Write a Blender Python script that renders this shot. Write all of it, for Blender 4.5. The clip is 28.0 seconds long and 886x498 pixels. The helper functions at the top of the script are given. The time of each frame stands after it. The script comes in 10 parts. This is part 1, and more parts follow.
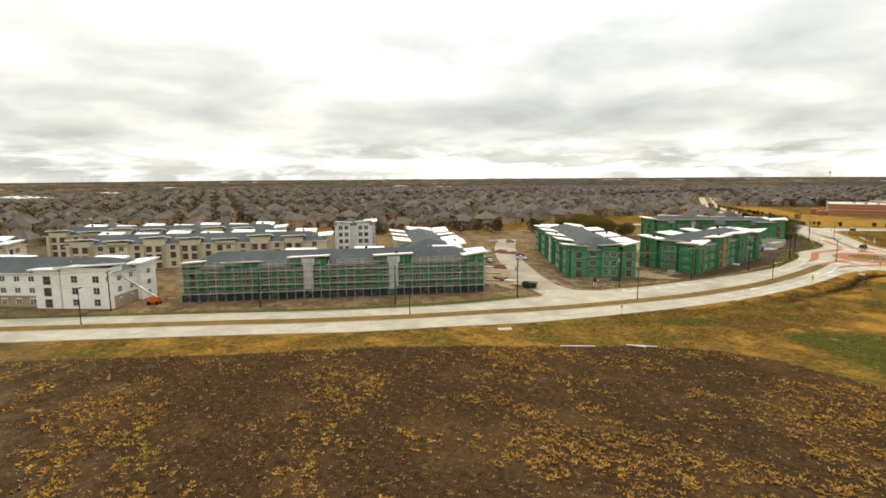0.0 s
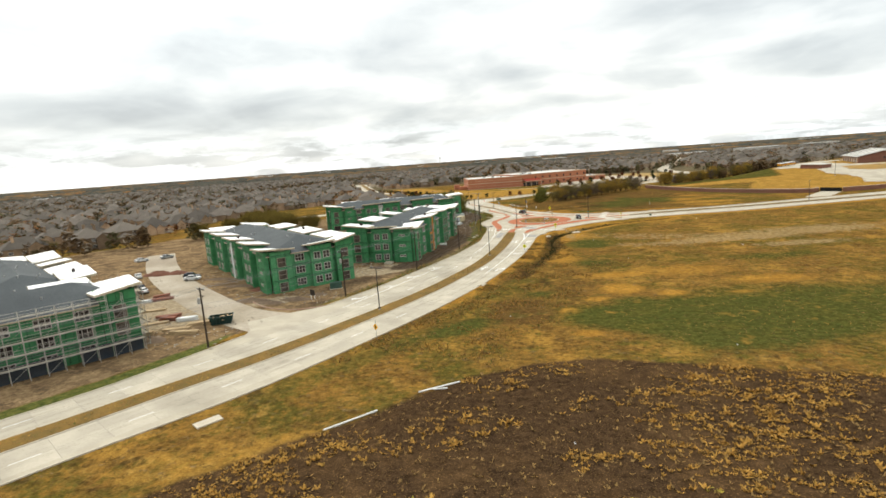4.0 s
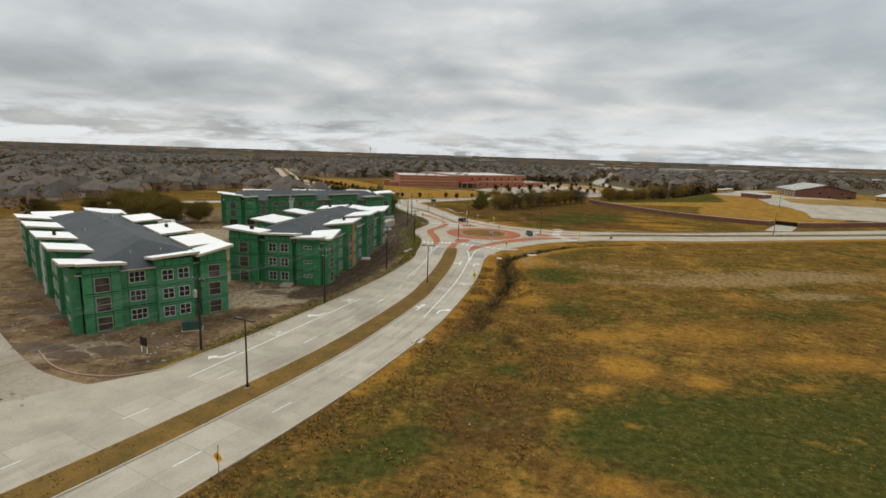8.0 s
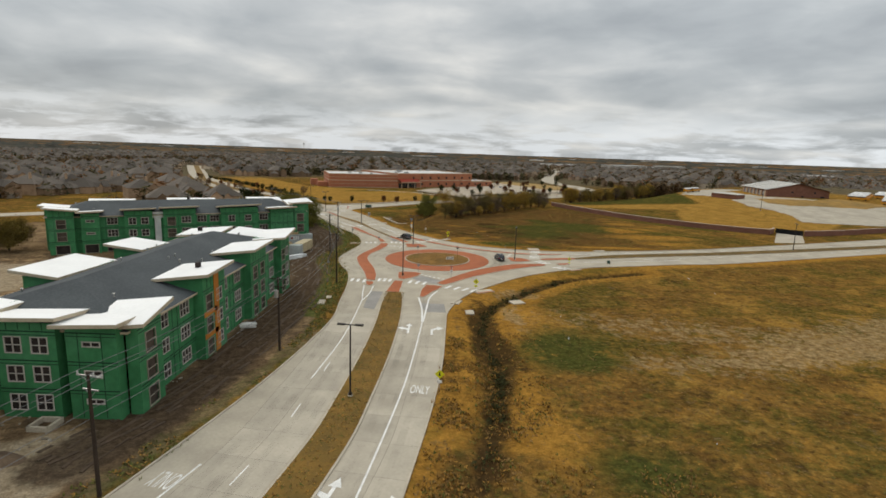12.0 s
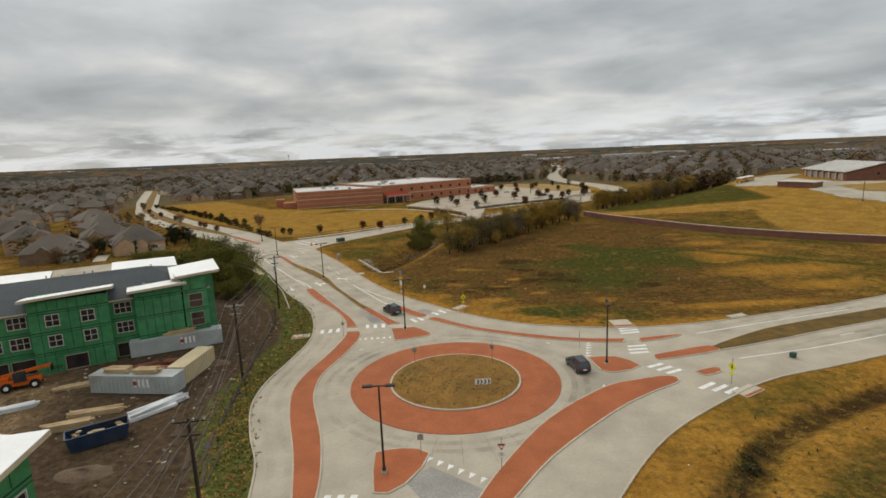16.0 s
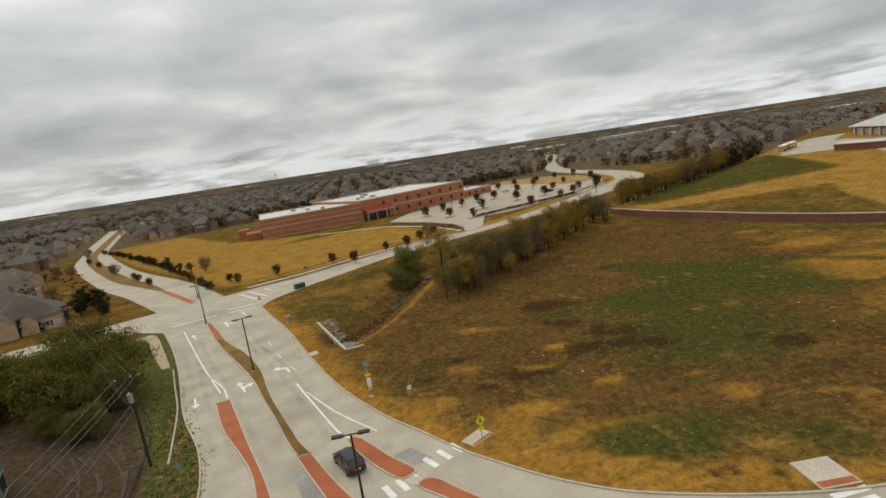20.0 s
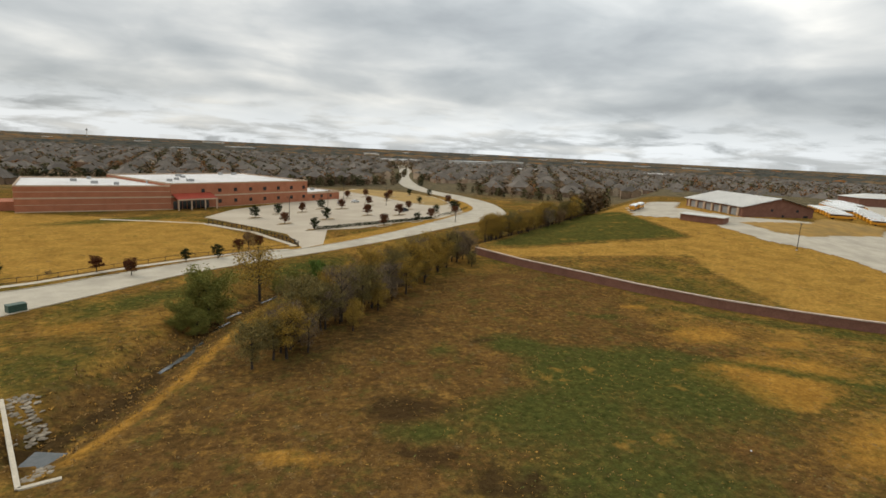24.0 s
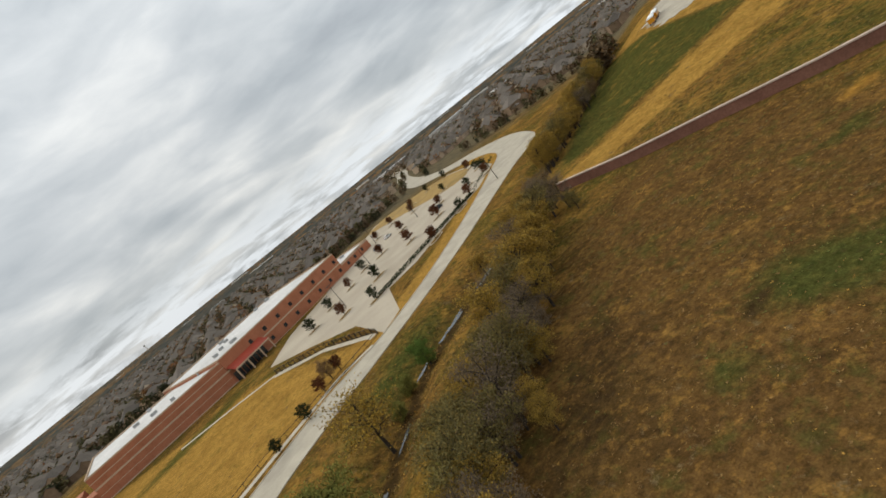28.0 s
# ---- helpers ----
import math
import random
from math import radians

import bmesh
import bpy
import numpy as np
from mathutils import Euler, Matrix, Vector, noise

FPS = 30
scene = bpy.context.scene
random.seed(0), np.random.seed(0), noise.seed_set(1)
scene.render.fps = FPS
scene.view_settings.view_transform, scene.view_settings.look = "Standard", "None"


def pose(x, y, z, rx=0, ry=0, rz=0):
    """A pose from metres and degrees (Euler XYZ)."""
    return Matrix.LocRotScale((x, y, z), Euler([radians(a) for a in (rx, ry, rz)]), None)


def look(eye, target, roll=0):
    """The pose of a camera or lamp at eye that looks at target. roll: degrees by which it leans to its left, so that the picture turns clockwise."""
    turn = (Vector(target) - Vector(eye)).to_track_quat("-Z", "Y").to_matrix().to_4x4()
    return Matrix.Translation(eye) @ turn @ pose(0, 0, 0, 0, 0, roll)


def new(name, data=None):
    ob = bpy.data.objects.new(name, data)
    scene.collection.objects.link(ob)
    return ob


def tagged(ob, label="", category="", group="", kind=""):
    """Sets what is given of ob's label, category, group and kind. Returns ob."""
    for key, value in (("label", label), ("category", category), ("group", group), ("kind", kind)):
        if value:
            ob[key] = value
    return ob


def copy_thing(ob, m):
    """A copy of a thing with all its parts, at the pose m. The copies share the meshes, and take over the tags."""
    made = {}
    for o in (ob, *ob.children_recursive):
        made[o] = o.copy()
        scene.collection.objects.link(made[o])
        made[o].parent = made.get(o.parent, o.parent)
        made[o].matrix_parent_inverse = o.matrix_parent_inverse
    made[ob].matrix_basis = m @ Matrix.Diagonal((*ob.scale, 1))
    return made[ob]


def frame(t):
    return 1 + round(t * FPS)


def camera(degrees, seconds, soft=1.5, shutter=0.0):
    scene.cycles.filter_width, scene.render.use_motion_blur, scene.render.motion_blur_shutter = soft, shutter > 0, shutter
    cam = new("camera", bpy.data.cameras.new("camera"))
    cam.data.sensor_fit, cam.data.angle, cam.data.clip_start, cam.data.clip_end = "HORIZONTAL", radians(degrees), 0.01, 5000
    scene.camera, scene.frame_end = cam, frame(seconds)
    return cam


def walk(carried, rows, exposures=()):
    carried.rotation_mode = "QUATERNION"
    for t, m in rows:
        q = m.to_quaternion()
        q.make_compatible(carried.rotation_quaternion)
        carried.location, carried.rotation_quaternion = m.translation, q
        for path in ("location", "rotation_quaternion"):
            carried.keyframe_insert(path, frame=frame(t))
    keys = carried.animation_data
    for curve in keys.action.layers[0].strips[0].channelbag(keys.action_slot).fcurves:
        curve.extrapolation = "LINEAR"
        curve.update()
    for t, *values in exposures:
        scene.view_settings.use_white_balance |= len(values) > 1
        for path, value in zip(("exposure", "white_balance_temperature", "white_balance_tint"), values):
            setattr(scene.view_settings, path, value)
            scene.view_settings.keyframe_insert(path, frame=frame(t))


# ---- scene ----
cam = camera(79.88, 28.0, soft=1.65)
# seconds, place in metres, turn in degrees
PATH = [
    (0.0, 55.05, -272.05, 34.86, 82.08, 0.39, 50.91),
    (0.5, 49.00, -268.12, 35.46, 78.75, 6.69, 47.64),
    (1.0, 43.21, -264.03, 35.95, 78.56, 16.03, 47.23),
    (1.5, 37.81, -259.87, 36.09, 78.72, 12.86, 44.60),
    (2.0, 32.89, -255.82, 35.69, 78.88, 3.24, 37.98),
    (2.5, 28.31, -252.04, 34.61, 70.58, 5.53, 33.31),
    (3.0, 24.03, -248.20, 33.00, 63.82, 20.04, 25.52),
    (3.5, 20.63, -243.91, 31.30, 71.14, 23.06, 23.73),
    (4.0, 18.48, -239.00, 30.10, 80.36, 4.00, 14.31),
    (4.5, 16.85, -233.51, 29.49, 82.91, 1.41, 11.69),
    (6.5, 10.82, -212.89, 29.64, 79.65, 8.14, 6.72),
    (7.0, 9.76, -207.85, 29.69, 79.68, 2.21, 5.97),
    (7.5, 8.72, -202.68, 29.72, 79.70, 0.87, 4.15),
    (8.0, 7.73, -197.39, 29.68, 79.62, -1.83, 6.95),
    (8.5, 6.88, -192.05, 29.44, 79.62, -2.02, 7.60),
    (9.0, 6.08, -186.32, 29.17, 79.54, -2.24, 7.98),
    (9.5, 5.30, -180.10, 28.99, 79.28, -2.48, 8.34),
    (10.0, 4.49, -173.38, 28.96, 79.03, 0.32, 3.98),
    (10.5, 3.65, -165.69, 29.11, 79.03, 2.18, 1.55),
    (11.0, 2.70, -157.38, 29.29, 78.95, -0.58, 2.20),
    (11.5, 1.99, -148.78, 29.24, 79.22, -0.27, 1.86),
    (12.0, 1.30, -140.08, 29.15, 79.39, -1.93, 0.29),
    (12.5, 0.57, -131.22, 29.13, 79.35, 0.03, -0.00),
    (14.5, -1.96, -94.05, 29.85, 79.26, 4.64, -1.28),
    (15.0, -2.09, -84.79, 30.01, 79.50, -1.20, -1.96),
    (15.5, -1.95, -75.64, 30.15, 79.33, 6.52, -1.07),
    (16.0, -1.69, -66.58, 30.31, 79.47, 2.33, -1.08),
    (16.5, -1.24, -57.77, 30.61, 79.75, 0.18, -2.24),
    (17.0, -0.78, -49.67, 31.04, 79.96, -1.60, -2.83),
    (17.5, -0.48, -42.57, 31.54, 80.13, -1.81, -2.37),
    (18.0, -0.09, -36.39, 31.60, 80.14, -1.92, -1.78),
    (18.5, 0.40, -31.00, 31.24, 79.68, -2.13, -1.16),
    (19.0, 0.68, -26.30, 30.63, 79.07, -2.65, -0.75),
    (19.5, 0.89, -21.98, 30.10, 78.64, -2.40, -1.41),
    (20.0, 1.06, -17.83, 29.79, 79.46, 8.50, -2.43),
    (20.5, 1.22, -13.80, 29.60, 85.53, -0.58, -11.28),
    (21.0, 1.92, -9.25, 29.49, 84.26, -4.06, -15.42),
    (21.5, 2.77, -4.48, 29.42, 79.77, -3.21, -15.52),
    (23.5, 4.03, 12.99, 30.13, 79.12, -2.52, -17.93),
    (24.0, 4.31, 17.27, 30.13, 79.31, -2.86, -18.00),
    (24.5, 4.55, 21.63, 30.03, 79.39, -3.08, -18.16),
    (25.0, 4.74, 26.19, 29.89, 79.38, -3.56, -18.52),
    (25.5, 4.83, 30.98, 29.86, 79.29, -3.86, -18.95),
    (26.0, 5.10, 35.90, 29.76, 79.20, -3.88, -19.26),
    (26.5, 5.64, 40.72, 29.63, 78.98, -4.16, -19.47),
    (27.0, 6.56, 45.97, 29.59, 78.80, -3.92, -19.58),
    (27.5, 7.85, 51.13, 29.74, 78.11, 15.95, -19.56),
    (28.0, 9.25, 56.18, 30.01, 75.22, 37.64, -22.11),
]
EXPOSURES = [(0.0, 0.70, 7400, 9), (1.0, 0.20, 7050, 9), (2.0, 0.06, 7100, 9), (2.5, 0.40, 7050, 9), (3.0, 1.12, 7050, 10), (4.0, 0.82, 7000, 9), (4.5, 0.65, 7000, 9), (7.0, 0.05, 6800, 10), (9.0, 0.06, 6800, 10), (15.0, -0.03, 6950, 11), (19.0, -0.03, 7050, 10),
             (20.0, 0.04, 7050, 10), (20.5, -0.17, 7000, 9), (21.0, -0.34, 7000, 8), (21.5, -0.30, 6950, 8), (24.0, 0.22, 6900, 10), (27.0, 0.24, 6900, 10), (28.0, 0.18, 6750, 10)]
walk(cam, [(t, pose(*p)) for t, *p in PATH], EXPOSURES)

# ---- world and light: a bright overcast sky with broken cloud ----
SUN_ELEV, SUN_ROT = 38.0, 318.0
world = bpy.data.worlds.new("overcast_sky")
scene.world = world
world.use_nodes = True
wn, wl = world.node_tree.nodes, world.node_tree.links
wn.clear()


def wnode(kind, **values):
    n = wn.new(kind)
    for key, v in values.items():
        if key == "operation":
            n.operation = v
        elif key == "blend_type":
            n.blend_type = v
    return n


def wmath(op, a, b=None, clamp=False):
    n = wn.new("ShaderNodeMath")
    n.operation, n.use_clamp = op, clamp
    for i, v in enumerate((a, b)):
        if v is None:
            continue
        if isinstance(v, (int, float)):
            n.inputs[i].default_value = v
        else:
            wl.new(v, n.inputs[i])
    return n.outputs[0]


def wramp(fac, stops):
    n = wn.new("ShaderNodeValToRGB")
    wl.new(fac, n.inputs[0])
    e = n.color_ramp.elements
    while len(e) < len(stops):
        e.new(0.5)
    for el, (p, c) in zip(e, stops):
        el.position, el.color = p, (*c, 1)
    return n.outputs[0]


tc = wn.new("ShaderNodeTexCoord")
sep = wn.new("ShaderNodeSeparateXYZ")
wl.new(tc.outputs["Generated"], sep.inputs[0])
up = wmath("MAXIMUM", sep.outputs[2], 0.0)
den = wmath("ADD", up, 0.15)
px_, py_ = wmath("DIVIDE", sep.outputs[0], den), wmath("DIVIDE", sep.outputs[1], den)
flat = wn.new("ShaderNodeCombineXYZ")
wl.new(px_, flat.inputs[0]), wl.new(py_, flat.inputs[1])


# a rounder mapping for the cells of cloud, only mildly flattened
cell = wn.new("ShaderNodeVectorMath")
cell.operation = "MULTIPLY"
wl.new(tc.outputs["Generated"], cell.inputs[0])
cell.inputs[1].default_value = (1.0, 1.0, 2.9)


def wnoise(scale, detail, rough, off, dist=0.0, vector=None):
    mp = wn.new("ShaderNodeMapping")
    mp.inputs["Location"].default_value = (off, off * 0.7, off * 0.3)
    wl.new(vector or flat.outputs[0], mp.inputs["Vector"])
    n = wn.new("ShaderNodeTexNoise")
    wl.new(mp.outputs[0], n.inputs["Vector"])
    n.inputs["Scale"].default_value, n.inputs["Detail"].default_value = scale, detail
    n.inputs["Roughness"].default_value, n.inputs["Distortion"].default_value = rough, dist
    return n.outputs["Fac"]


big = wnoise(0.42, 3.0, 0.5, 3.1, 0.2)
fine = wnoise(1.25, 4.0, 0.45, 8.4, 0.35)
puff = wnoise(7.0, 7.0, 0.55, 15.7, 0.35, cell.outputs[0])
mass = wmath("ADD", wmath("ADD", wmath("MULTIPLY", big, 0.40), wmath("MULTIPLY", fine, 0.42)), wmath("MULTIPLY", puff, 0.18))
cloud = wramp(mass, [(0.36, (0.315, 0.352, 0.390)), (0.44, (0.405, 0.448, 0.485)), (0.52, (0.53, 0.57, 0.602)), (0.59, (0.69, 0.72, 0.735)), (0.67, (0.93, 0.94, 0.92))])
# a bright broken band low over the horizon
lowband = wramp(up, [(0.0, (1, 1, 1)), (0.022, (1, 1, 1)), (0.085, (0.0, 0.0, 0.0)), (1.0, (0, 0, 0))])
breaks = wramp(wnoise(1.5, 8.0, 0.6, 21.0, 0.3), [(0.42, (0.05, 0.05, 0.05)), (0.56, (1, 1, 1))])
gap = wn.new("ShaderNodeMix")
gap.data_type = "RGBA"
wl.new(wmath("MULTIPLY", lowband, breaks), gap.inputs["Factor"])
wl.new(cloud, gap.inputs["A"])
gap.inputs["B"].default_value = (0.80, 0.87, 0.94, 1)
# overcast skies brighten towards the zenith
toward = wn.new("ShaderNodeVectorMath")
toward.operation = "DOT_PRODUCT"
wl.new(tc.outputs["Generated"], toward.inputs[0])
_a, _e = radians(SUN_ROT), radians(SUN_ELEV - 6)
toward.inputs[1].default_value = (math.sin(_a) * math.cos(_e), math.cos(_a) * math.cos(_e), math.sin(_e))
veil = wmath("MULTIPLY", wmath("POWER", wmath("MAXIMUM", toward.outputs["Value"], 0.0), 16.0), 0.62)
thin = wn.new("ShaderNodeVectorMath")
thin.operation = "DOT_PRODUCT"
wl.new(tc.outputs["Generated"], thin.inputs[0])
thin.inputs[1].default_value = (math.sin(radians(34)) * math.cos(radians(20)), math.cos(radians(34)) * math.cos(radians(20)), math.sin(radians(20)))
veil = wmath("ADD", veil, wmath("MULTIPLY", wmath("POWER", wmath("MAXIMUM", thin.outputs["Value"], 0.0), 14.0), 0.30))
lift = wmath("ADD", wmath("ADD", 0.83, veil), wmath("MULTIPLY", wmath("POWER", up, 1.3), 1.2))
lit = wn.new("ShaderNodeMix")
lit.data_type, lit.blend_type = "RGBA", "MULTIPLY"
lit.inputs["Factor"].default_value = 1.0
wl.new(gap.outputs["Result"], lit.inputs["A"])
liftc = wn.new("ShaderNodeCombineXYZ")
for i in range(3):
    wl.new(lift, liftc.inputs[i])
wl.new(liftc.outputs[0], lit.inputs["B"])
sky = wn.new("ShaderNodeTexSky")
sky.sky_type, sky.sun_disc = "NISHITA", False
sky.sun_elevation, sky.sun_rotation = radians(SUN_ELEV), radians(SUN_ROT)
bg_sky, bg_cloud = wn.new("ShaderNodeBackground"), wn.new("ShaderNodeBackground")
wl.new(sky.outputs[0], bg_sky.inputs[0])
bg_sky.inputs[1].default_value = 0.08
wl.new(lit.outputs["Result"], bg_cloud.inputs[0])
bg_cloud.inputs[1].default_value = 1.0
wmix = wn.new("ShaderNodeMixShader")
wmix.inputs[0].default_value = 0.94
wl.new(bg_sky.outputs[0], wmix.inputs[1]), wl.new(bg_cloud.outputs[0], wmix.inputs[2])
wout = wn.new("ShaderNodeOutputWorld")
wl.new(wmix.outputs[0], wout.inputs[0])
sun = new("sun", bpy.data.lights.new("sun", "SUN"))
sun.data.energy, sun.data.angle, sun.data.color = 1.0, radians(30), (1.0, 0.94, 0.84)
_az = radians(SUN_ROT)
sun.matrix_world = look((0, 0, 60), (-math.sin(_az) * 50, -math.cos(_az) * 50, 60 - 50 * math.tan(radians(SUN_ELEV))))

# ---- materials ----
MATS = {}


def mat(name, a, b=None, scale=0.5, rough=0.85, metal=0.0, bump=0.15, fine=None, spec=0.2, c=None, stain=0.5, random_v=0.0, grit=0.16):
    """Two-scale procedural surface: a and b by a broad noise, fine grain over it, c as blotches."""
    if name in MATS:
        return MATS[name]
    m = bpy.data.materials.new(name)
    m.use_nodes = True
    n, l = m.node_tree.nodes, m.node_tree.links
    p = n["Principled BSDF"]
    p.inputs["Roughness"].default_value, p.inputs["Metallic"].default_value = rough, metal
    p.inputs["Specular IOR Level"].default_value = spec
    b = b or tuple(v * 0.8 for v in a)
    geo = n.new("ShaderNodeNewGeometry")

    def noise_tex(s, d=4.0):
        t = n.new("ShaderNodeTexNoise")
        t.inputs["Scale"].default_value, t.inputs["Detail"].default_value = s, d
        l.new(geo.outputs["Position"], t.inputs["Vector"])
        return t.outputs["Fac"]

    def ramp(f, lo, hi):
        r = n.new("ShaderNodeMapRange")
        l.new(f, r.inputs["Value"])
        r.inputs["From Min"].default_value, r.inputs["From Max"].default_value = lo, hi
        return r.outputs[0]

    def mix(f, x, y, blend="MIX"):
        r = n.new("ShaderNodeMix")
        r.data_type, r.blend_type = "RGBA", blend
        for sock, v in (("Factor", f), ("A", x), ("B", y)):
            if isinstance(v, tuple):
                r.inputs[sock].default_value = (*v, 1) if len(v) == 3 else v
            elif isinstance(v, (int, float)):
                r.inputs[sock].default_value = v
            else:
                l.new(v, r.inputs[sock])
        return r.outputs["Result"]

    fine = fine or scale * 14
    g = noise_tex(fine)
    col = mix(ramp(noise_tex(scale), 0.35, 0.65), a, b)
    if c:
        blot = n.new("ShaderNodeMath")
        blot.operation = "MULTIPLY"
        l.new(ramp(noise_tex(scale * 0.31, 5.0), 0.52, 0.68), blot.inputs[0])
        blot.inputs[1].default_value = stain
        col = mix(blot.outputs[0], col, c)
    grain = n.new("ShaderNodeMapRange")
    l.new(g, grain.inputs["Value"])
    grain.inputs["From Min"].default_value, grain.inputs["From Max"].default_value = 0.3, 0.7
    grain.inputs["To Min"].default_value, grain.inputs["To Max"].default_value = 1 - grit, 1 + grit * 0.9
    v = n.new("ShaderNodeCombineXYZ")
    for i in range(3):
        l.new(grain.outputs[0], v.inputs[i])
    col = mix(1.0, col, v.outputs[0], "MULTIPLY")
    if random_v:
        oi = n.new("ShaderNodeObjectInfo")
        rr = n.new("ShaderNodeMapRange")
        l.new(oi.outputs["Random"], rr.inputs["Value"])
        rr.inputs["To Min"].default_value, rr.inputs["To Max"].default_value = 1 - random_v, 1 + random_v
        vv = n.new("ShaderNodeCombineXYZ")
        for i in range(3):
            l.new(rr.outputs[0], vv.inputs[i])
        col = mix(1.0, col, vv.outputs[0], "MULTIPLY")
    l.new(col, p.inputs["Base Color"])
    if bump:
        bm_ = n.new("ShaderNodeBump")
        bm_.inputs["Strength"].default_value, bm_.inputs["Distance"].default_value = bump, 0.05
        l.new(g, bm_.inputs["Height"])
        l.new(bm_.outputs[0], p.inputs["Normal"])
    MATS[name] = m
    return m


def island_mat(name, cols, rough=0.9, spread=0.25, fine=3.0):
    """Colours picked per loose piece of a mesh, with grain."""
    if name in MATS:
        return MATS[name]
    m = bpy.data.materials.new(name)
    m.use_nodes = True
    n, l = m.node_tree.nodes, m.node_tree.links
    p = n["Principled BSDF"]
    p.inputs["Roughness"].default_value, p.inputs["Specular IOR Level"].default_value = rough, 0.0
    geo = n.new("ShaderNodeNewGeometry")
    r = n.new("ShaderNodeValToRGB")
    l.new(geo.outputs["Random Per Island"], r.inputs[0])
    e = r.color_ramp.elements
    while len(e) < len(cols):
        e.new(0.5)
    for i, (el, cc) in enumerate(zip(e, cols)):
        el.position, el.color = i / max(1, len(cols) - 1), (*cc, 1)
    t = n.new("ShaderNodeTexNoise")
    t.inputs["Scale"].default_value = fine
    l.new(geo.outputs["Position"], t.inputs["Vector"])
    mr = n.new("ShaderNodeMapRange")
    l.new(t.outputs["Fac"], mr.inputs["Value"])
    mr.inputs["From Min"].default_value, mr.inputs["From Max"].default_value = 0.3, 0.7
    mr.inputs["To Min"].default_value, mr.inputs["To Max"].default_value = 1 - spread, 1 + spread
    x = n.new("ShaderNodeMix")
    x.data_type, x.blend_type = "RGBA", "MULTIPLY"
    x.inputs["Factor"].default_value = 1.0
    l.new(r.outputs[0], x.inputs["A"])
    v = n.new("ShaderNodeCombineXYZ")
    for i in range(3):
        l.new(mr.outputs[0], v.inputs[i])
    l.new(v.outputs[0], x.inputs["B"])
    l.new(x.outputs["Result"], p.inputs["Base Color"])
    MATS[name] = m
    return m


CONCRETE = mat("concrete_paving", (0.455, 0.402, 0.312), (0.378, 0.332, 0.257), 0.26, 0.9, c=(0.28, 0.245, 0.190), stain=0.6, fine=3.0, bump=0.0, grit=0.06)
KERB = mat("kerb_concrete", (0.52, 0.455, 0.355), (0.42, 0.366, 0.285), 0.4, 0.9)
BRICKRED = mat("red_stamped_concrete", (0.40, 0.125, 0.052), (0.335, 0.102, 0.042), 0.35, 0.85, c=(0.27, 0.085, 0.038), fine=6.0)
PAINT = mat("white_road_paint", (0.80, 0.79, 0.75), (0.66, 0.65, 0.61), 0.8, 0.7, bump=0.05, fine=9)
GREEN = mat("green_sheathing", (0.052, 0.222, 0.090), (0.040, 0.176, 0.070), 0.22, 0.7, c=(0.10, 0.28, 0.145), stain=0.55, fine=1.1)
TAPE = mat("black_seam_tape", (0.012, 0.035, 0.022), None, 0.5, 0.6)
SHINGLE = mat("grey_shingle", (0.085, 0.095, 0.098), (0.066, 0.074, 0.078), 0.15, 0.95, c=(0.05, 0.056, 0.06), fine=4)
MEMBRANE = mat("white_roof_membrane", (0.86, 0.86, 0.84), (0.79, 0.79, 0.77), 0.2, 0.6, bump=0.0, grit=0.03)
TRIMWHITE = mat("white_trim", (0.78, 0.76, 0.70), (0.68, 0.66, 0.60), 0.6, 0.6, bump=0.03)
FASCIA = mat("tan_fascia_board", (0.50, 0.42, 0.30), (0.42, 0.35, 0.25), 0.6, 0.8)
# near-black: painted shade of rooms on window panes, own colour of roof vents
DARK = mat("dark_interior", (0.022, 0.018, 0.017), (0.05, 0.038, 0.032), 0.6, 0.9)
GLASS = mat("dark_window_glass", (0.02, 0.024, 0.03), (0.035, 0.038, 0.045), 0.5, 0.12, spec=0.6, bump=0)
ORANGE = mat("orange_sheathing", (0.52, 0.20, 0.03), (0.42, 0.15, 0.025), 0.3, 0.75)
LUMBER = mat("raw_lumber", (0.48, 0.35, 0.20), (0.38, 0.27, 0.15), 0.8, 0.85)
WRAP = mat("white_house_wrap", (0.74, 0.75, 0.74), (0.58, 0.60, 0.60), 0.5, 0.55)
CREAM = mat("cream_stucco", (0.62, 0.54, 0.40), (0.55, 0.47, 0.34), 0.2, 0.9)
TANSTONE = mat("tan_stone", (0.40, 0.31, 0.20), (0.30, 0.23, 0.15), 0.5, 0.9)
WHITESTUCCO = mat("white_stucco", (0.84, 0.81, 0.75), (0.77, 0.74, 0.68), 0.2, 0.9)
STEEL = mat("galvanised_steel", (0.42, 0.42, 0.41), (0.32, 0.32, 0.31), 0.9, 0.45, metal=0.7, bump=0.03)
POLEDARK = mat("dark_bronze_paint", (0.028, 0.022, 0.018), (0.04, 0.032, 0.026), 0.7, 0.5)
CREOSOTE = mat("weathered_pole_wood", (0.052, 0.036, 0.026), (0.035, 0.025, 0.018), 0.6, 0.9)
SCHOOLBRICK = mat("orange_red_brick", (0.40, 0.155, 0.085), (0.34, 0.13, 0.07), 0.3, 0.9, fine=3)
BANDSTONE = mat("pale_stone_band", (0.50, 0.36, 0.25), (0.44, 0.32, 0.22), 0.4, 0.9)
WALLBRICK = mat("brown_brick", (0.22, 0.105, 0.072), (0.175, 0.082, 0.056), 0.4, 0.9, fine=3)
METALROOF = mat("pale_metal_roof", (0.56, 0.54, 0.49), (0.50, 0.48, 0.44), 0.12, 0.5, bump=0.03)
BARK = mat("tree_bark", (0.055, 0.042, 0.032), (0.035, 0.027, 0.02), 1.5, 0.95)
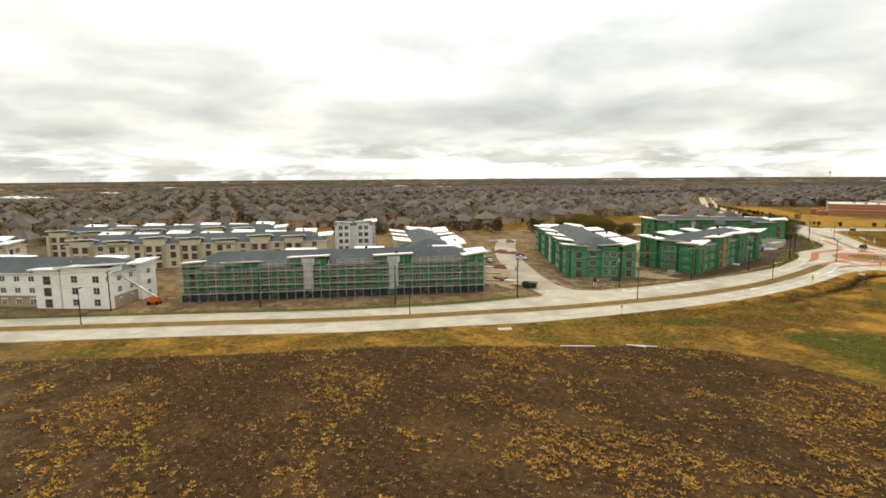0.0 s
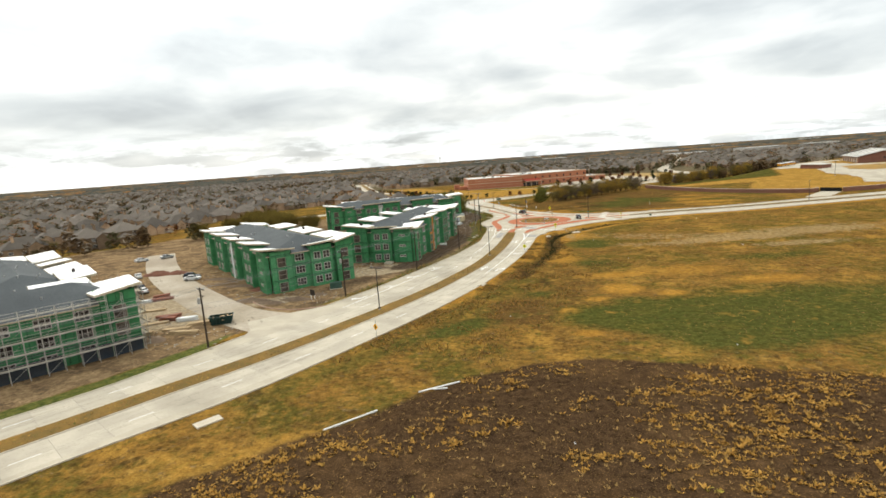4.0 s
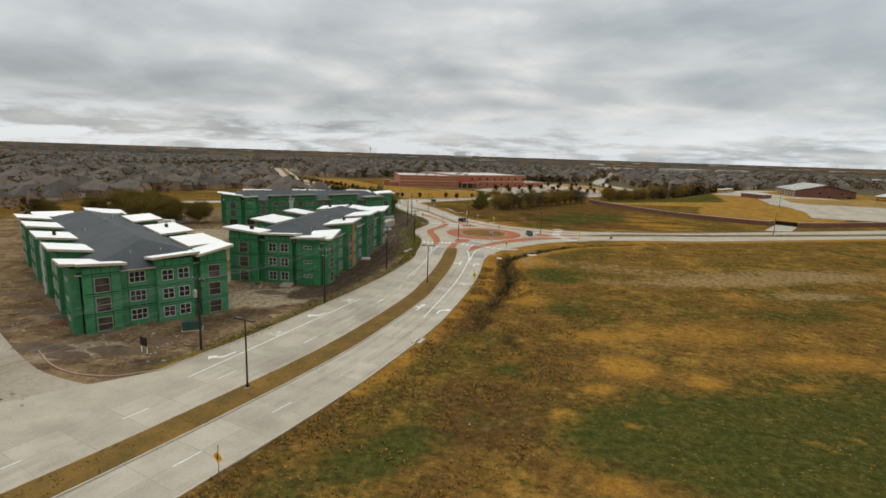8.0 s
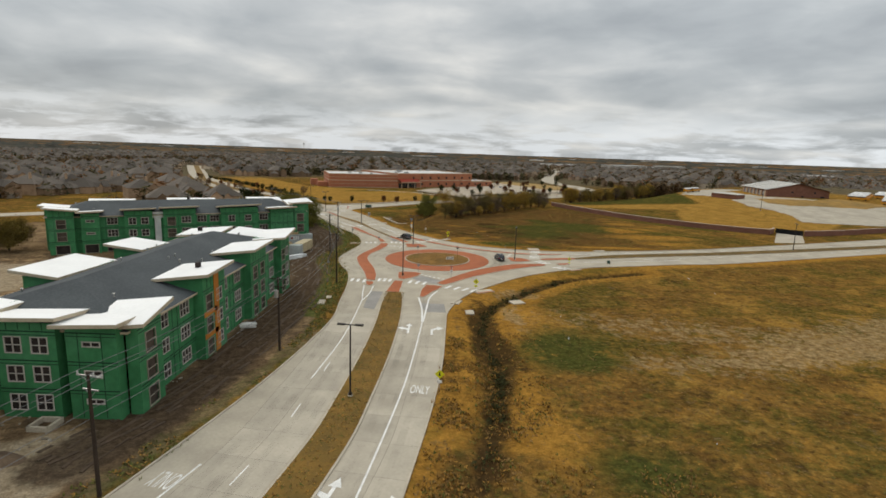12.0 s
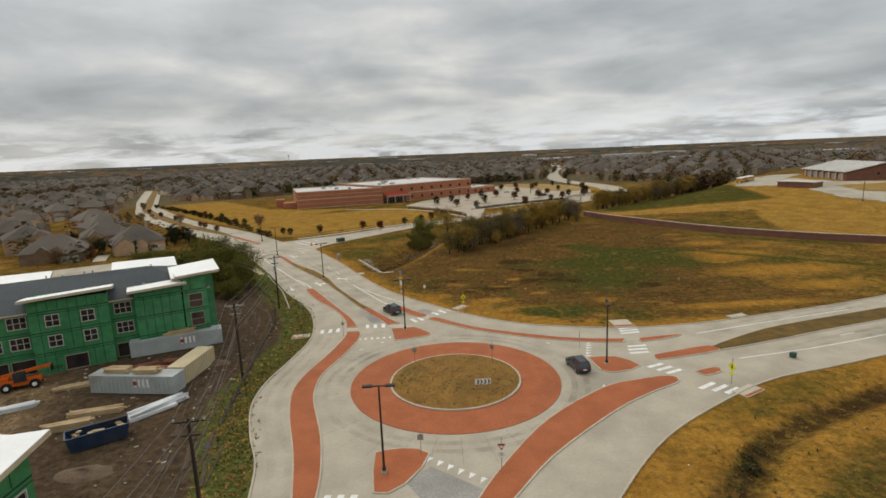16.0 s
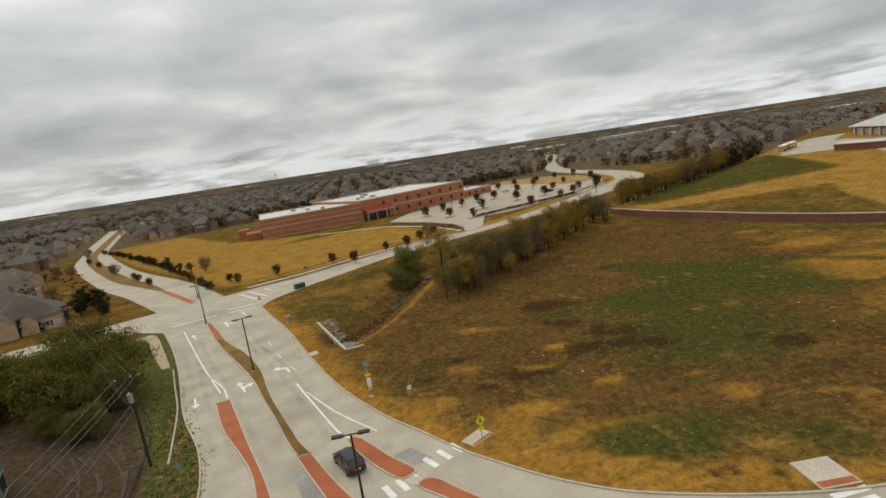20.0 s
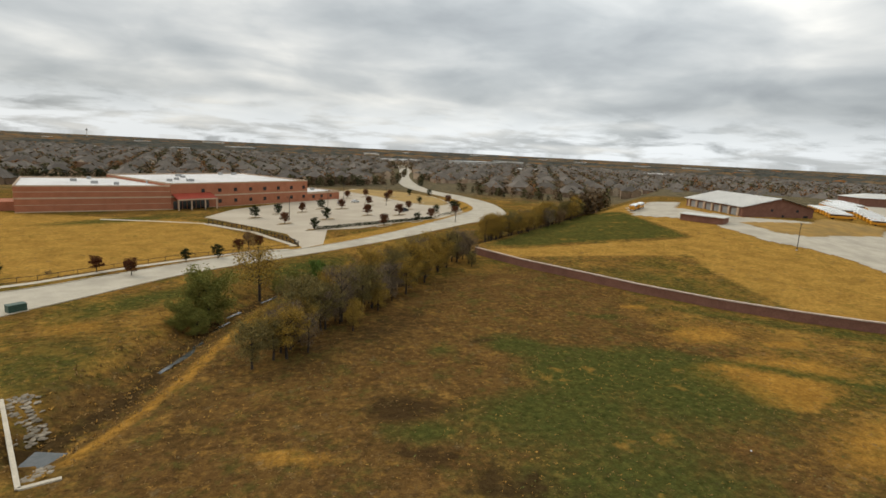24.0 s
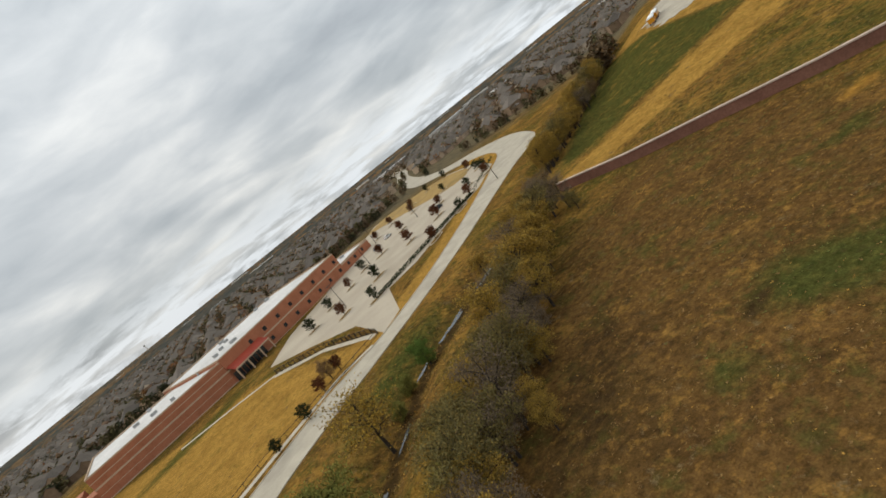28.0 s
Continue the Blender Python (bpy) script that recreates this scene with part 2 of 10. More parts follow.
WATER = mat("creek_water", (0.05, 0.055, 0.05), (0.09, 0.09, 0.08), 0.6, 0.08, spec=0.6, bump=0.03)
RED = mat("red_metal_roof", (0.34, 0.055, 0.03), (0.28, 0.045, 0.025), 0.4, 0.5)
YELLOW = mat("yellow_green_sign", (0.72, 0.70, 0.03), (0.66, 0.62, 0.02), 2, 0.5, bump=0)
AMBER = mat("amber_sign", (0.85, 0.42, 0.02), (0.8, 0.38, 0.02), 2, 0.5, bump=0)
BLACK = mat("black_rubber", (0.012, 0.012, 0.012), (0.02, 0.02, 0.02), 2, 0.8)


# ---- mesh tools ----
def worn_film(name, colour, most):
    """A thin worn film over a surface, see-through in patches."""
    m = bpy.data.materials.new(name)
    m.use_nodes = True
    n, l = m.node_tree.nodes, m.node_tree.links
    p = n["Principled BSDF"]
    p.inputs["Base Color"].default_value, p.inputs["Roughness"].default_value = (*colour, 1), 0.8
    p.inputs["Specular IOR Level"].default_value = 0.2
    geo = n.new("ShaderNodeNewGeometry")
    total = None
    for scale in (0.05, 0.35):
        t = n.new("ShaderNodeTexNoise")
        t.inputs["Scale"].default_value, t.inputs["Detail"].default_value = scale, 5.0
        l.new(geo.outputs["Position"], t.inputs["Vector"])
        r = n.new("ShaderNodeMapRange")
        l.new(t.outputs["Fac"], r.inputs["Value"])
        r.inputs["From Min"].default_value, r.inputs["From Max"].default_value = 0.36, 0.66
        if total is None:
            total = r.outputs[0]
        else:
            x = n.new("ShaderNodeMath")
            x.operation = "MULTIPLY"
            l.new(total, x.inputs[0]), l.new(r.outputs[0], x.inputs[1])
            total = x.outputs[0]
    x = n.new("ShaderNodeMath")
    x.operation = "MULTIPLY"
    l.new(total, x.inputs[0])
    x.inputs[1].default_value = most
    l.new(x.outputs[0], p.inputs["Alpha"])
    return m


class Mesh:
    """Collects corners and faces for one mesh."""

    def __init__(self):
        self.v, self.f = [], []

    def face(self, *pts):
        i = len(self.v)
        self.v += [tuple(p) for p in pts]
        self.f.append(tuple(range(i, i + len(pts))))

    def prism(self, poly, z0, z1, top=True, bottom=False):
        """A flat outline (counter-clockwise) drawn up from z0 to z1."""
        n, i = len(poly), len(self.v)
        self.v += [(x, y, z0) for x, y in poly] + [(x, y, z1) for x, y in poly]
        for k in range(n):
            self.f.append((i + k, i + (k + 1) % n, i + n + (k + 1) % n, i + n + k))
        if top:
            self.f.append(tuple(range(i + n, i + 2 * n)))
        if bottom:
            self.f.append(tuple(range(i + n - 1, i - 1, -1)))

    def box(self, c, s, rz=0.0, m=None):
        """A box by centre, size and turn about z; m: a further matrix."""
        cx, cy, cz = c
        hx, hy, hz = s[0] / 2, s[1] / 2, s[2] / 2
        co, si = math.cos(rz), math.sin(rz)
        i = len(self.v)
        for dz in (-hz, hz):
            for dx, dy in ((-hx, -hy), (hx, -hy), (hx, hy), (-hx, hy)):
                q = (cx + dx * co - dy * si, cy + dx * si + dy * co, cz + dz)
                self.v.append(tuple(m @ Vector(q)) if m else q)
        for a in ((0, 3, 2, 1), (4, 5, 6, 7), (0, 1, 5, 4), (1, 2, 6, 5), (2, 3, 7, 6), (3, 0, 4, 7)):
            self.f.append(tuple(i + k for k in a))

    def beam(self, p, q, w, h=None):
        """A square bar from p to q."""
        p, q = Vector(p), Vector(q)
        d = (q - p).normalized()
        side = d.cross(Vector((0, 0, 1)))
        side = Vector((1, 0, 0)) if side.length < 1e-4 else side.normalized()
        u = side.cross(d) * (h or w) / 2
        side = side * w / 2
        i = len(self.v)
        for e in (p, q):
            for a, b in ((-1, -1), (1, -1), (1, 1), (-1, 1)):
                self.v.append(tuple(e + side * a + u * b))
        for a in ((0, 3, 2, 1), (4, 5, 6, 7), (0, 1, 5, 4), (1, 2, 6, 5), (2, 3, 7, 6), (3, 0, 4, 7)):
            self.f.append(tuple(i + k for k in a))

    def tube(self, p, q, r0, r1=None, n=8, caps=True):
        """A round, tapered bar from p to q."""
        p, q, r1 = Vector(p), Vector(q), r0 if r1 is None else r1
        d = (q - p).normalized()
        s = d.cross(Vector((0, 0, 1)))
        s = Vector((1, 0, 0)) if s.length < 1e-4 else s.normalized()
        u = s.cross(d)
        i = len(self.v)
        for e, r in ((p, r0), (q, r1)):
            for k in range(n):
                a = 2 * math.pi * k / n
                self.v.append(tuple(e + s * (math.cos(a) * r) + u * (math.sin(a) * r)))
        for k in range(n):
            self.f.append((i + k, i + (k + 1) % n, i + n + (k + 1) % n, i + n + k))
        if caps:
            self.f.append(tuple(range(i + n - 1, i - 1, -1)))
            self.f.append(tuple(range(i + n, i + 2 * n)))

    def data(self, name, material=None, smooth=False):
        me = bpy.data.meshes.new(name)
        me.from_pydata(self.v, [], self.f)
        if material:
            me.materials.append(material)
        if smooth:
            me.polygons.foreach_set("use_smooth", [True] * len(me.polygons))
        me.update()
        return me


def part(name, mesh, material, parent=None, label="", smooth=False, at=None):
    """One mesh object, under a thing or a part."""
    me = mesh.data(name, material, smooth) if isinstance(mesh, Mesh) else mesh
    ob = new(name, me)
    if at is not None:
        ob.matrix_world = at
    if parent is not None:
        ob.parent = parent
    if label:
        tagged(ob, label)
    return ob


def thing(name, label, category, m=None, group="", kind=""):
    """An Empty at a thing's base, that its parts are put under."""
    e = new(name)
    e.empty_display_size = 0.3
    if m is not None:
        e.matrix_world = m
    return tagged(e, label, category, group, kind)


def solo(name, mesh, material, label, category, kind="", group="", smooth=False, at=None):
    return tagged(part(name, mesh, material, None, "", smooth, at), label, category, group, kind)


def smoothstep(a, b, x):
    t = min(1.0, max(0.0, (x - a) / (b - a)))
    return t * t * (3 - 2 * t)


def curve(pts, n=6):
    """A smooth line through the points (Catmull-Rom)."""
    out = []
    for i in range(len(pts) - 1):
        p0, p1, p2, p3 = pts[max(0, i - 1)], pts[i], pts[i + 1], pts[min(len(pts) - 1, i + 2)]
        for k in range(n):
            t = k / n
            out.append(tuple(0.5 * (2 * b + (c - a) * t + (2 * a - 5 * b + 4 * c - d) * t * t + (3 * b - a - 3 * c + d) * t ** 3)
                             for a, b, c, d in zip(p0, p1, p2, p3)))
    out.append(tuple(pts[-1]))
    return out


def offset(line, d):
    """A line moved d metres to its right."""
    out = []
    for i, p in enumerate(line):
        a, b = line[max(0, i - 1)], line[min(len(line) - 1, i + 1)]
        t = Vector((b[0] - a[0], b[1] - a[1])).normalized()
        dd = d[i] if isinstance(d, (list, tuple)) else d
        out.append((p[0] + t.y * dd, p[1] - t.x * dd))
    return out


def distance(x, y, line):
    """Distance from a point to a line of points."""
    best = 1e9
    for (ax, ay), (bx, by) in zip(line, line[1:]):
        dx, dy = bx - ax, by - ay
        t = min(1.0, max(0.0, ((x - ax) * dx + (y - ay) * dy) / (dx * dx + dy * dy + 1e-9)))
        d = (x - ax - t * dx) ** 2 + (y - ay - t * dy) ** 2
        best = min(best, d)
    return math.sqrt(best)


def inside(x, y, poly):
    hit = False
    for (ax, ay), (bx, by) in zip(poly, poly[1:] + poly[:1]):
        if (ay > y) != (by > y) and x < (bx - ax) * (y - ay) / (by - ay) + ax:
            hit = not hit
    return hit


def strip(mesh, left, right, z0, z1):
    """A band between two lines, z0 at its foot, z1 on top, with sides."""
    i, n = len(mesh.v), len(left)
    for (a, b), (c, d) in zip(left, right):
        mesh.v += [(a, b, z0), (a, b, z1), (c, d, z1), (c, d, z0)]
    for k in range(n - 1):
        j = i + 4 * k
        mesh.f += [(j + 1, j + 2, j + 6, j + 5), (j, j + 1, j + 5, j + 4), (j + 2, j + 3, j + 7, j + 6)]
    j = i + 4 * (n - 1)
    mesh.f += [(i, i + 3, i + 2, i + 1), (j, j + 1, j + 2, j + 3)]


def sheet(mesh, poly, z):
    """A flat outline of any shape, cut into triangles."""
    from mathutils.geometry import tessellate_polygon
    pts = [Vector((x, y, 0)) for x, y in poly]
    i = len(mesh.v)
    mesh.v += [(x, y, z) for x, y in poly]
    for t in tessellate_polygon([pts]):
        a, b, c = (poly[k] for k in t)
        turn = (b[0] - a[0]) * (c[1] - a[1]) - (b[1] - a[1]) * (c[0] - a[0])
        mesh.f.append(tuple(i + k for k in (t if turn > 0 else t[::-1])))


def slab(mesh, poly, z0, z1):
    """A raised outline of any shape: triangulated top and sides."""
    sheet(mesh, poly, z1)
    area = sum(a[0] * b[1] - b[0] * a[1] for a, b in zip(poly, poly[1:] + poly[:1]))
    mesh.prism(poly if area > 0 else poly[::-1], z0, z1, top=False)

# ---- plan lines, metres; the roundabout's middle is the origin ----
MEDIAN = curve([(-118.0, -300.0), (-76.4, -238.2), (-64.5, -221.5), (-51.4, -200.5), (-40.6, -180.4), (-31.4, -162.7), (-22.2, -140.2), (-16.4, -123.4), (-12.4, -107.2), (-9.5, -92.2), (-8.6, -82.1), (-7.8, -68.0), (-7.6, -54.0), (-7.9, -44.0), (-8.2, -35.0)], 5)
KERB_E = curve([(-108.5, -305.0), (-66.0, -241.5), (-47.5, -215.2), (-37.7, -197.6), (-28.1, -181.4), (-22.0, -168.1), (-12.5, -143.6), (-7.1, -126.3), (-2.9, -109.2), (-0.3, -92.1), (1.1, -80.1), (1.9, -69.0), (2.3, -55.0), (2.8, -46.5), (6.2, -36.0), (12.6, -26.5), (21.2, -16.6), (31.4, -9.2), (40.3, -4.2), (51.3, -1.0), (66.5, 3.6), (86.0, 8.6), (149.0, 33.7), (230.0, 66.0), (400.0, 134.0)], 5)
KERB_NE = curve([(400, 161), (230, 92), (177, 68), (99, 35), (73, 25.5), (55, 20.9), (45.6, 18.6), (38.3, 17.5), (32.2, 17.2), (26.4, 17.7), (20.0, 19.1), (14.3, 20.9), (10.7, 22.8),
                 (7.5, 25.0), (4.0, 28.0), (0.4, 31.4), (-3.4, 35.9), (-8.0, 41.2), (-14.6, 51), (-21.2, 63.9), (-29.1, 81.0), (-36.9, 95.8), (-42.0, 105.5)], 5)
KERB_W = curve([(-60.2, 95.0), (-52.5, 82.2), (-44.5, 67.4), (-36.0, 50), (-29.4, 39), (-25.4, 28.8), (-23.6, 18.5), (-24.8, 8.5), (-25.9, 1.5), (-25.6, -5),
                (-23.4, -12), (-20.6, -19), (-18.8, -30), (-17.9, -43), (-17.2, -52), (-18.0, -62), (-20.2, -77), (-23.2, -91), (-27.3, -107), (-31.2, -121), (-36.6, -136)], 5)
KERB_SW = curve([(-43.5, -156.5), (-47.4, -169), (-52.0, -181.6), (-61.0, -198.5), (-72.8, -218.6), (-85.0, -236), (-126.5, -296)], 5)
CROSS_S = curve([(-42.0, 105.5), (-40.5, 111.0), (-35.5, 118.5), (-27, 128), (-14.5, 142.2), (-2, 152), (10, 160.3), (25.5, 171.5), (45, 187.2), (67.6, 208), (87.5, 226),
                 (102.5, 237), (116, 255), (128.5, 300), (127, 345), (118, 392), (126, 470), (152, 590), (189, 720), (218, 900)], 5)
CROSS_N = curve([(-57.5, 123.5), (-49, 129.0), (-38.4, 135), (-24.2, 147.5), (-4.2, 163.2), (12.5, 171), (30.2, 185), (48.6, 203.2), (67.6, 224.3), (89.2, 251),
                 (106, 274.6), (113.3, 305), (112, 340), (104, 405), (113, 475), (139, 595), (175, 730), (203, 905)], 5)
NORTH_E = curve([(-57.5, 123.5), (-80.2, 154), (-128.4, 209), (-189, 296), (-223, 362), (-300, 520)], 5)
NORTH_W = curve([(-72.0, 116.0), (-93, 141), (-121, 172), (-175, 243), (-207, 300), (-240, 362), (-318, 520)], 5)
WEST_N = [(-72, 116), (-80, 110.5), (-100.7, 97.5), (-150, 70), (-190, 40)]
WEST_S = [(-60.2, 95), (-68, 98.5), (-78, 94), (-94, 86.5), (-146, 60), (-184, 32)]
CREEK = curve([(-20, 73), (-16, 79), (-12.6, 86.5), (-10.6, 94), (-8, 103), (-5.0, 113.5), (0, 122), (6, 131.5), (14, 142), (28, 153), (46, 166), (70, 186), (105, 215), (150, 255), (200, 300)], 4)
DITCH = curve([(3.7, -110.4), (5.6, -98), (8.8, -80), (9.6, -71), (8.4, -62), (8.6, -53), (11.2, -43), (17.8, -32.5), (26.5, -22.4), (34.5, -15.8), (52, -8)], 5)
BRICK_WALL = [(62.5, 160.5), (69.2, 143), (77.6, 127.9), (85, 114), (94, 101), (103, 91.5), (112, 83.5), (123, 76), (133, 71.5), (138, 77)]
BURN_EDGE = [(-140, -360), (-75, -277), (-50, -241), (-35, -216), (-21, -199), (-10, -186.5), (2.3, -171.5), (12, -165.5), (18.6, -163), (30, -164), (54, -166), (90, -172), (140, -190), (140, -420)]
CREEK_PATH = curve([(-13.5, 71), (-10.2, 79), (-7.0, 86), (-4.2, 95), (-1.2, 103), (2.2, 110), (7, 117)], 4)
HAUL = curve([(-33, -97), (-30.2, -88), (-27.6, -77), (-26.2, -62), (-24.8, -45), (-26.6, -25), (-30.8, -4), (-33.8, 16), (-38, 34), (-46, 44)], 6)
SITE = [(-17.8, -62), (-25, -95), (-38, -136), (-45, -154), (-60, -190), (-86, -232), (-128, -293), (-190, -360), (-330, -330), (-240, -140), (-170, -10), (-140, 40), (-70, 60), (-46, 62),
        (-34, 30), (-29, 0), (-24, -25), (-21.5, -45)]
SCHOOL_LAWN = [(-62, 137), (-50, 136), (-25, 152), (10, 176), (-20, 225), (-100, 250), (-160, 330), (-200, 310), (-130, 215)]
GOLD_STRIP = [(62, 158), (66, 168), (158, 168), (136, 146)]
GOLD_RISE = [(166, 256), (215, 262), (230, 215), (210, 131), (170, 90), (138, 86), (108, 88), (122, 134), (136, 158), (152, 170)]
GREEN_RISE = [(71, 174), (148, 250), (166, 252), (150, 170)]
HILL_LAWN = [(62, 158), (78, 130), (103, 93), (128, 76), (180, 95), (260, 130), (300, 200), (260, 300), (180, 290), (120, 225)]


def dist_np(X, Y, line):
    best = np.full(X.shape, 1e18)
    for (ax, ay), (bx, by) in zip(line, line[1:]):
        dx, dy = bx - ax, by - ay
        t = np.clip(((X - ax) * dx + (Y - ay) * dy) / (dx * dx + dy * dy + 1e-9), 0, 1)
        best = np.minimum(best, (X - ax - t * dx) ** 2 + (Y - ay - t * dy) ** 2)
    return np.sqrt(best)


def inside_np(X, Y, poly):
    hit = np.zeros(X.shape, bool)
    for (ax, ay), (bx, by) in zip(poly, poly[1:] + poly[:1]):
        if ay != by:
            hit ^= ((ay > Y) != (by > Y)) & (X < (bx - ax) * (Y - ay) / (by - ay) + ax)
    return hit


def soft_np(X, Y, poly, edge):
    """0 outside, 1 inside, with a soft rim."""
    d = dist_np(X, Y, poly + poly[:1])
    return np.clip(0.5 + np.where(inside_np(X, Y, poly), d, -d) / edge, 0, 1)


def step_np(a, b, v):
    t = np.clip((v - a) / (b - a), 0, 1)
    return t * t * (3 - 2 * t)


def terrain_np(X, Y):
    X, Y = np.asarray(X, float), np.asarray(Y, float)
    along = (X - 60) * 0.83 + (Y - 130) * 0.56
    Z = 7.0 * step_np(10, 190, along) * step_np(28, 100, Y - 0.41 * X) * step_np(-96, -60, X - Y) * (1 - step_np(420, 900, np.hypot(X, Y)))
    bank = dist_np(X, Y, CREEK)
    # level ground behind the headwall, the channel in front of it
    front = np.maximum(step_np(-0.6, 0.9, (X + 16.1) * 0.91 + (Y - 66.2) * 0.41), step_np(88, 96, Y))
    Z = Z - 2.3 * (1 - step_np(1.0, 8.0, bank)) * front
    # the culvert end, where the channel begins
    Z = np.where(Y < 66, np.maximum(Z, 0.0), Z)
    Z = Z - 0.75 * (1 - step_np(0.4, 2.8, dist_np(X, Y, DITCH)))
    return Z


def terrain(x, y):
    def st(lo, hi, v):
        t = min(1.0, max(0.0, (v - lo) / (hi - lo)))
        return t * t * (3 - 2 * t)
    z = 7.0 * st(10, 190, (x - 60) * 0.83 + (y - 130) * 0.56) * st(28, 100, y - 0.41 * x) * st(-96, -60, x - y) * (1 - st(420, 900, math.hypot(x, y)))
    if -30 < x < 212 and 60 < y < 312:
        z -= 2.3 * (1 - st(1.0, 8.0, distance(x, y, CREEK))) * max(st(-0.6, 0.9, (x + 16.1) * 0.91 + (y - 66.2) * 0.41), st(88, 96, y))
        z = max(z, 0.0) if y < 66 else z
    if 0 < x < 56 and -114 < y < -4:
        z -= 0.75 * (1 - st(0.4, 2.8, distance(x, y, DITCH)))
    return z


def axis(lo, hi, step, far):
    """Even steps between lo and hi, then ever longer ones out to far."""
    mid = list(np.arange(lo, hi + 0.1, step))
    out, s, v = [], step, mid[-1]
    while v < far:
        s *= 1.17
        v += s
        out.append(v)
    back, s, v = [], step, mid[0]
    while v > -far:
        s *= 1.17
        v -= s
        back.append(v)
    return np.array(back[::-1] + mid + out)


gx, gy = axis(-140, 170, 1.6, 4700), axis(-290, 290, 1.6, 4700)
GX, GY = np.meshgrid(gx, gy)
PX, PY = GX.ravel(), GY.ravel()
PZ = terrain_np(PX, PY)
nx, ny = len(gx), len(gy)
idx = np.arange(nx * ny).reshape(ny, nx)
quads = np.stack([idx[:-1, :-1], idx[:-1, 1:], idx[1:, 1:], idx[1:, :-1]], -1).reshape(-1, 4)
gm = bpy.data.meshes.new("ground")
gm.vertices.add(nx * ny)
gm.vertices.foreach_set("co", np.stack([PX, PY, PZ], 1).ravel())
gm.loops.add(quads.size)
gm.loops.foreach_set("vertex_index", quads.ravel())
gm.polygons.add(len(quads))
gm.polygons.foreach_set("loop_start", np.arange(0, quads.size, 4))
gm.polygons.foreach_set("use_smooth", np.ones(len(quads), bool))
gm.update()


def ell(x, y, a, b, turn=0.0):
    """A soft oval patch."""
    c, s = math.cos(radians(turn)), math.sin(radians(turn))
    u, v = ((PX - x) * c + (PY - y) * s) / a, (-(PX - x) * s + (PY - y) * c) / b
    return np.clip(1.5 - np.hypot(u, v), 0, 1)


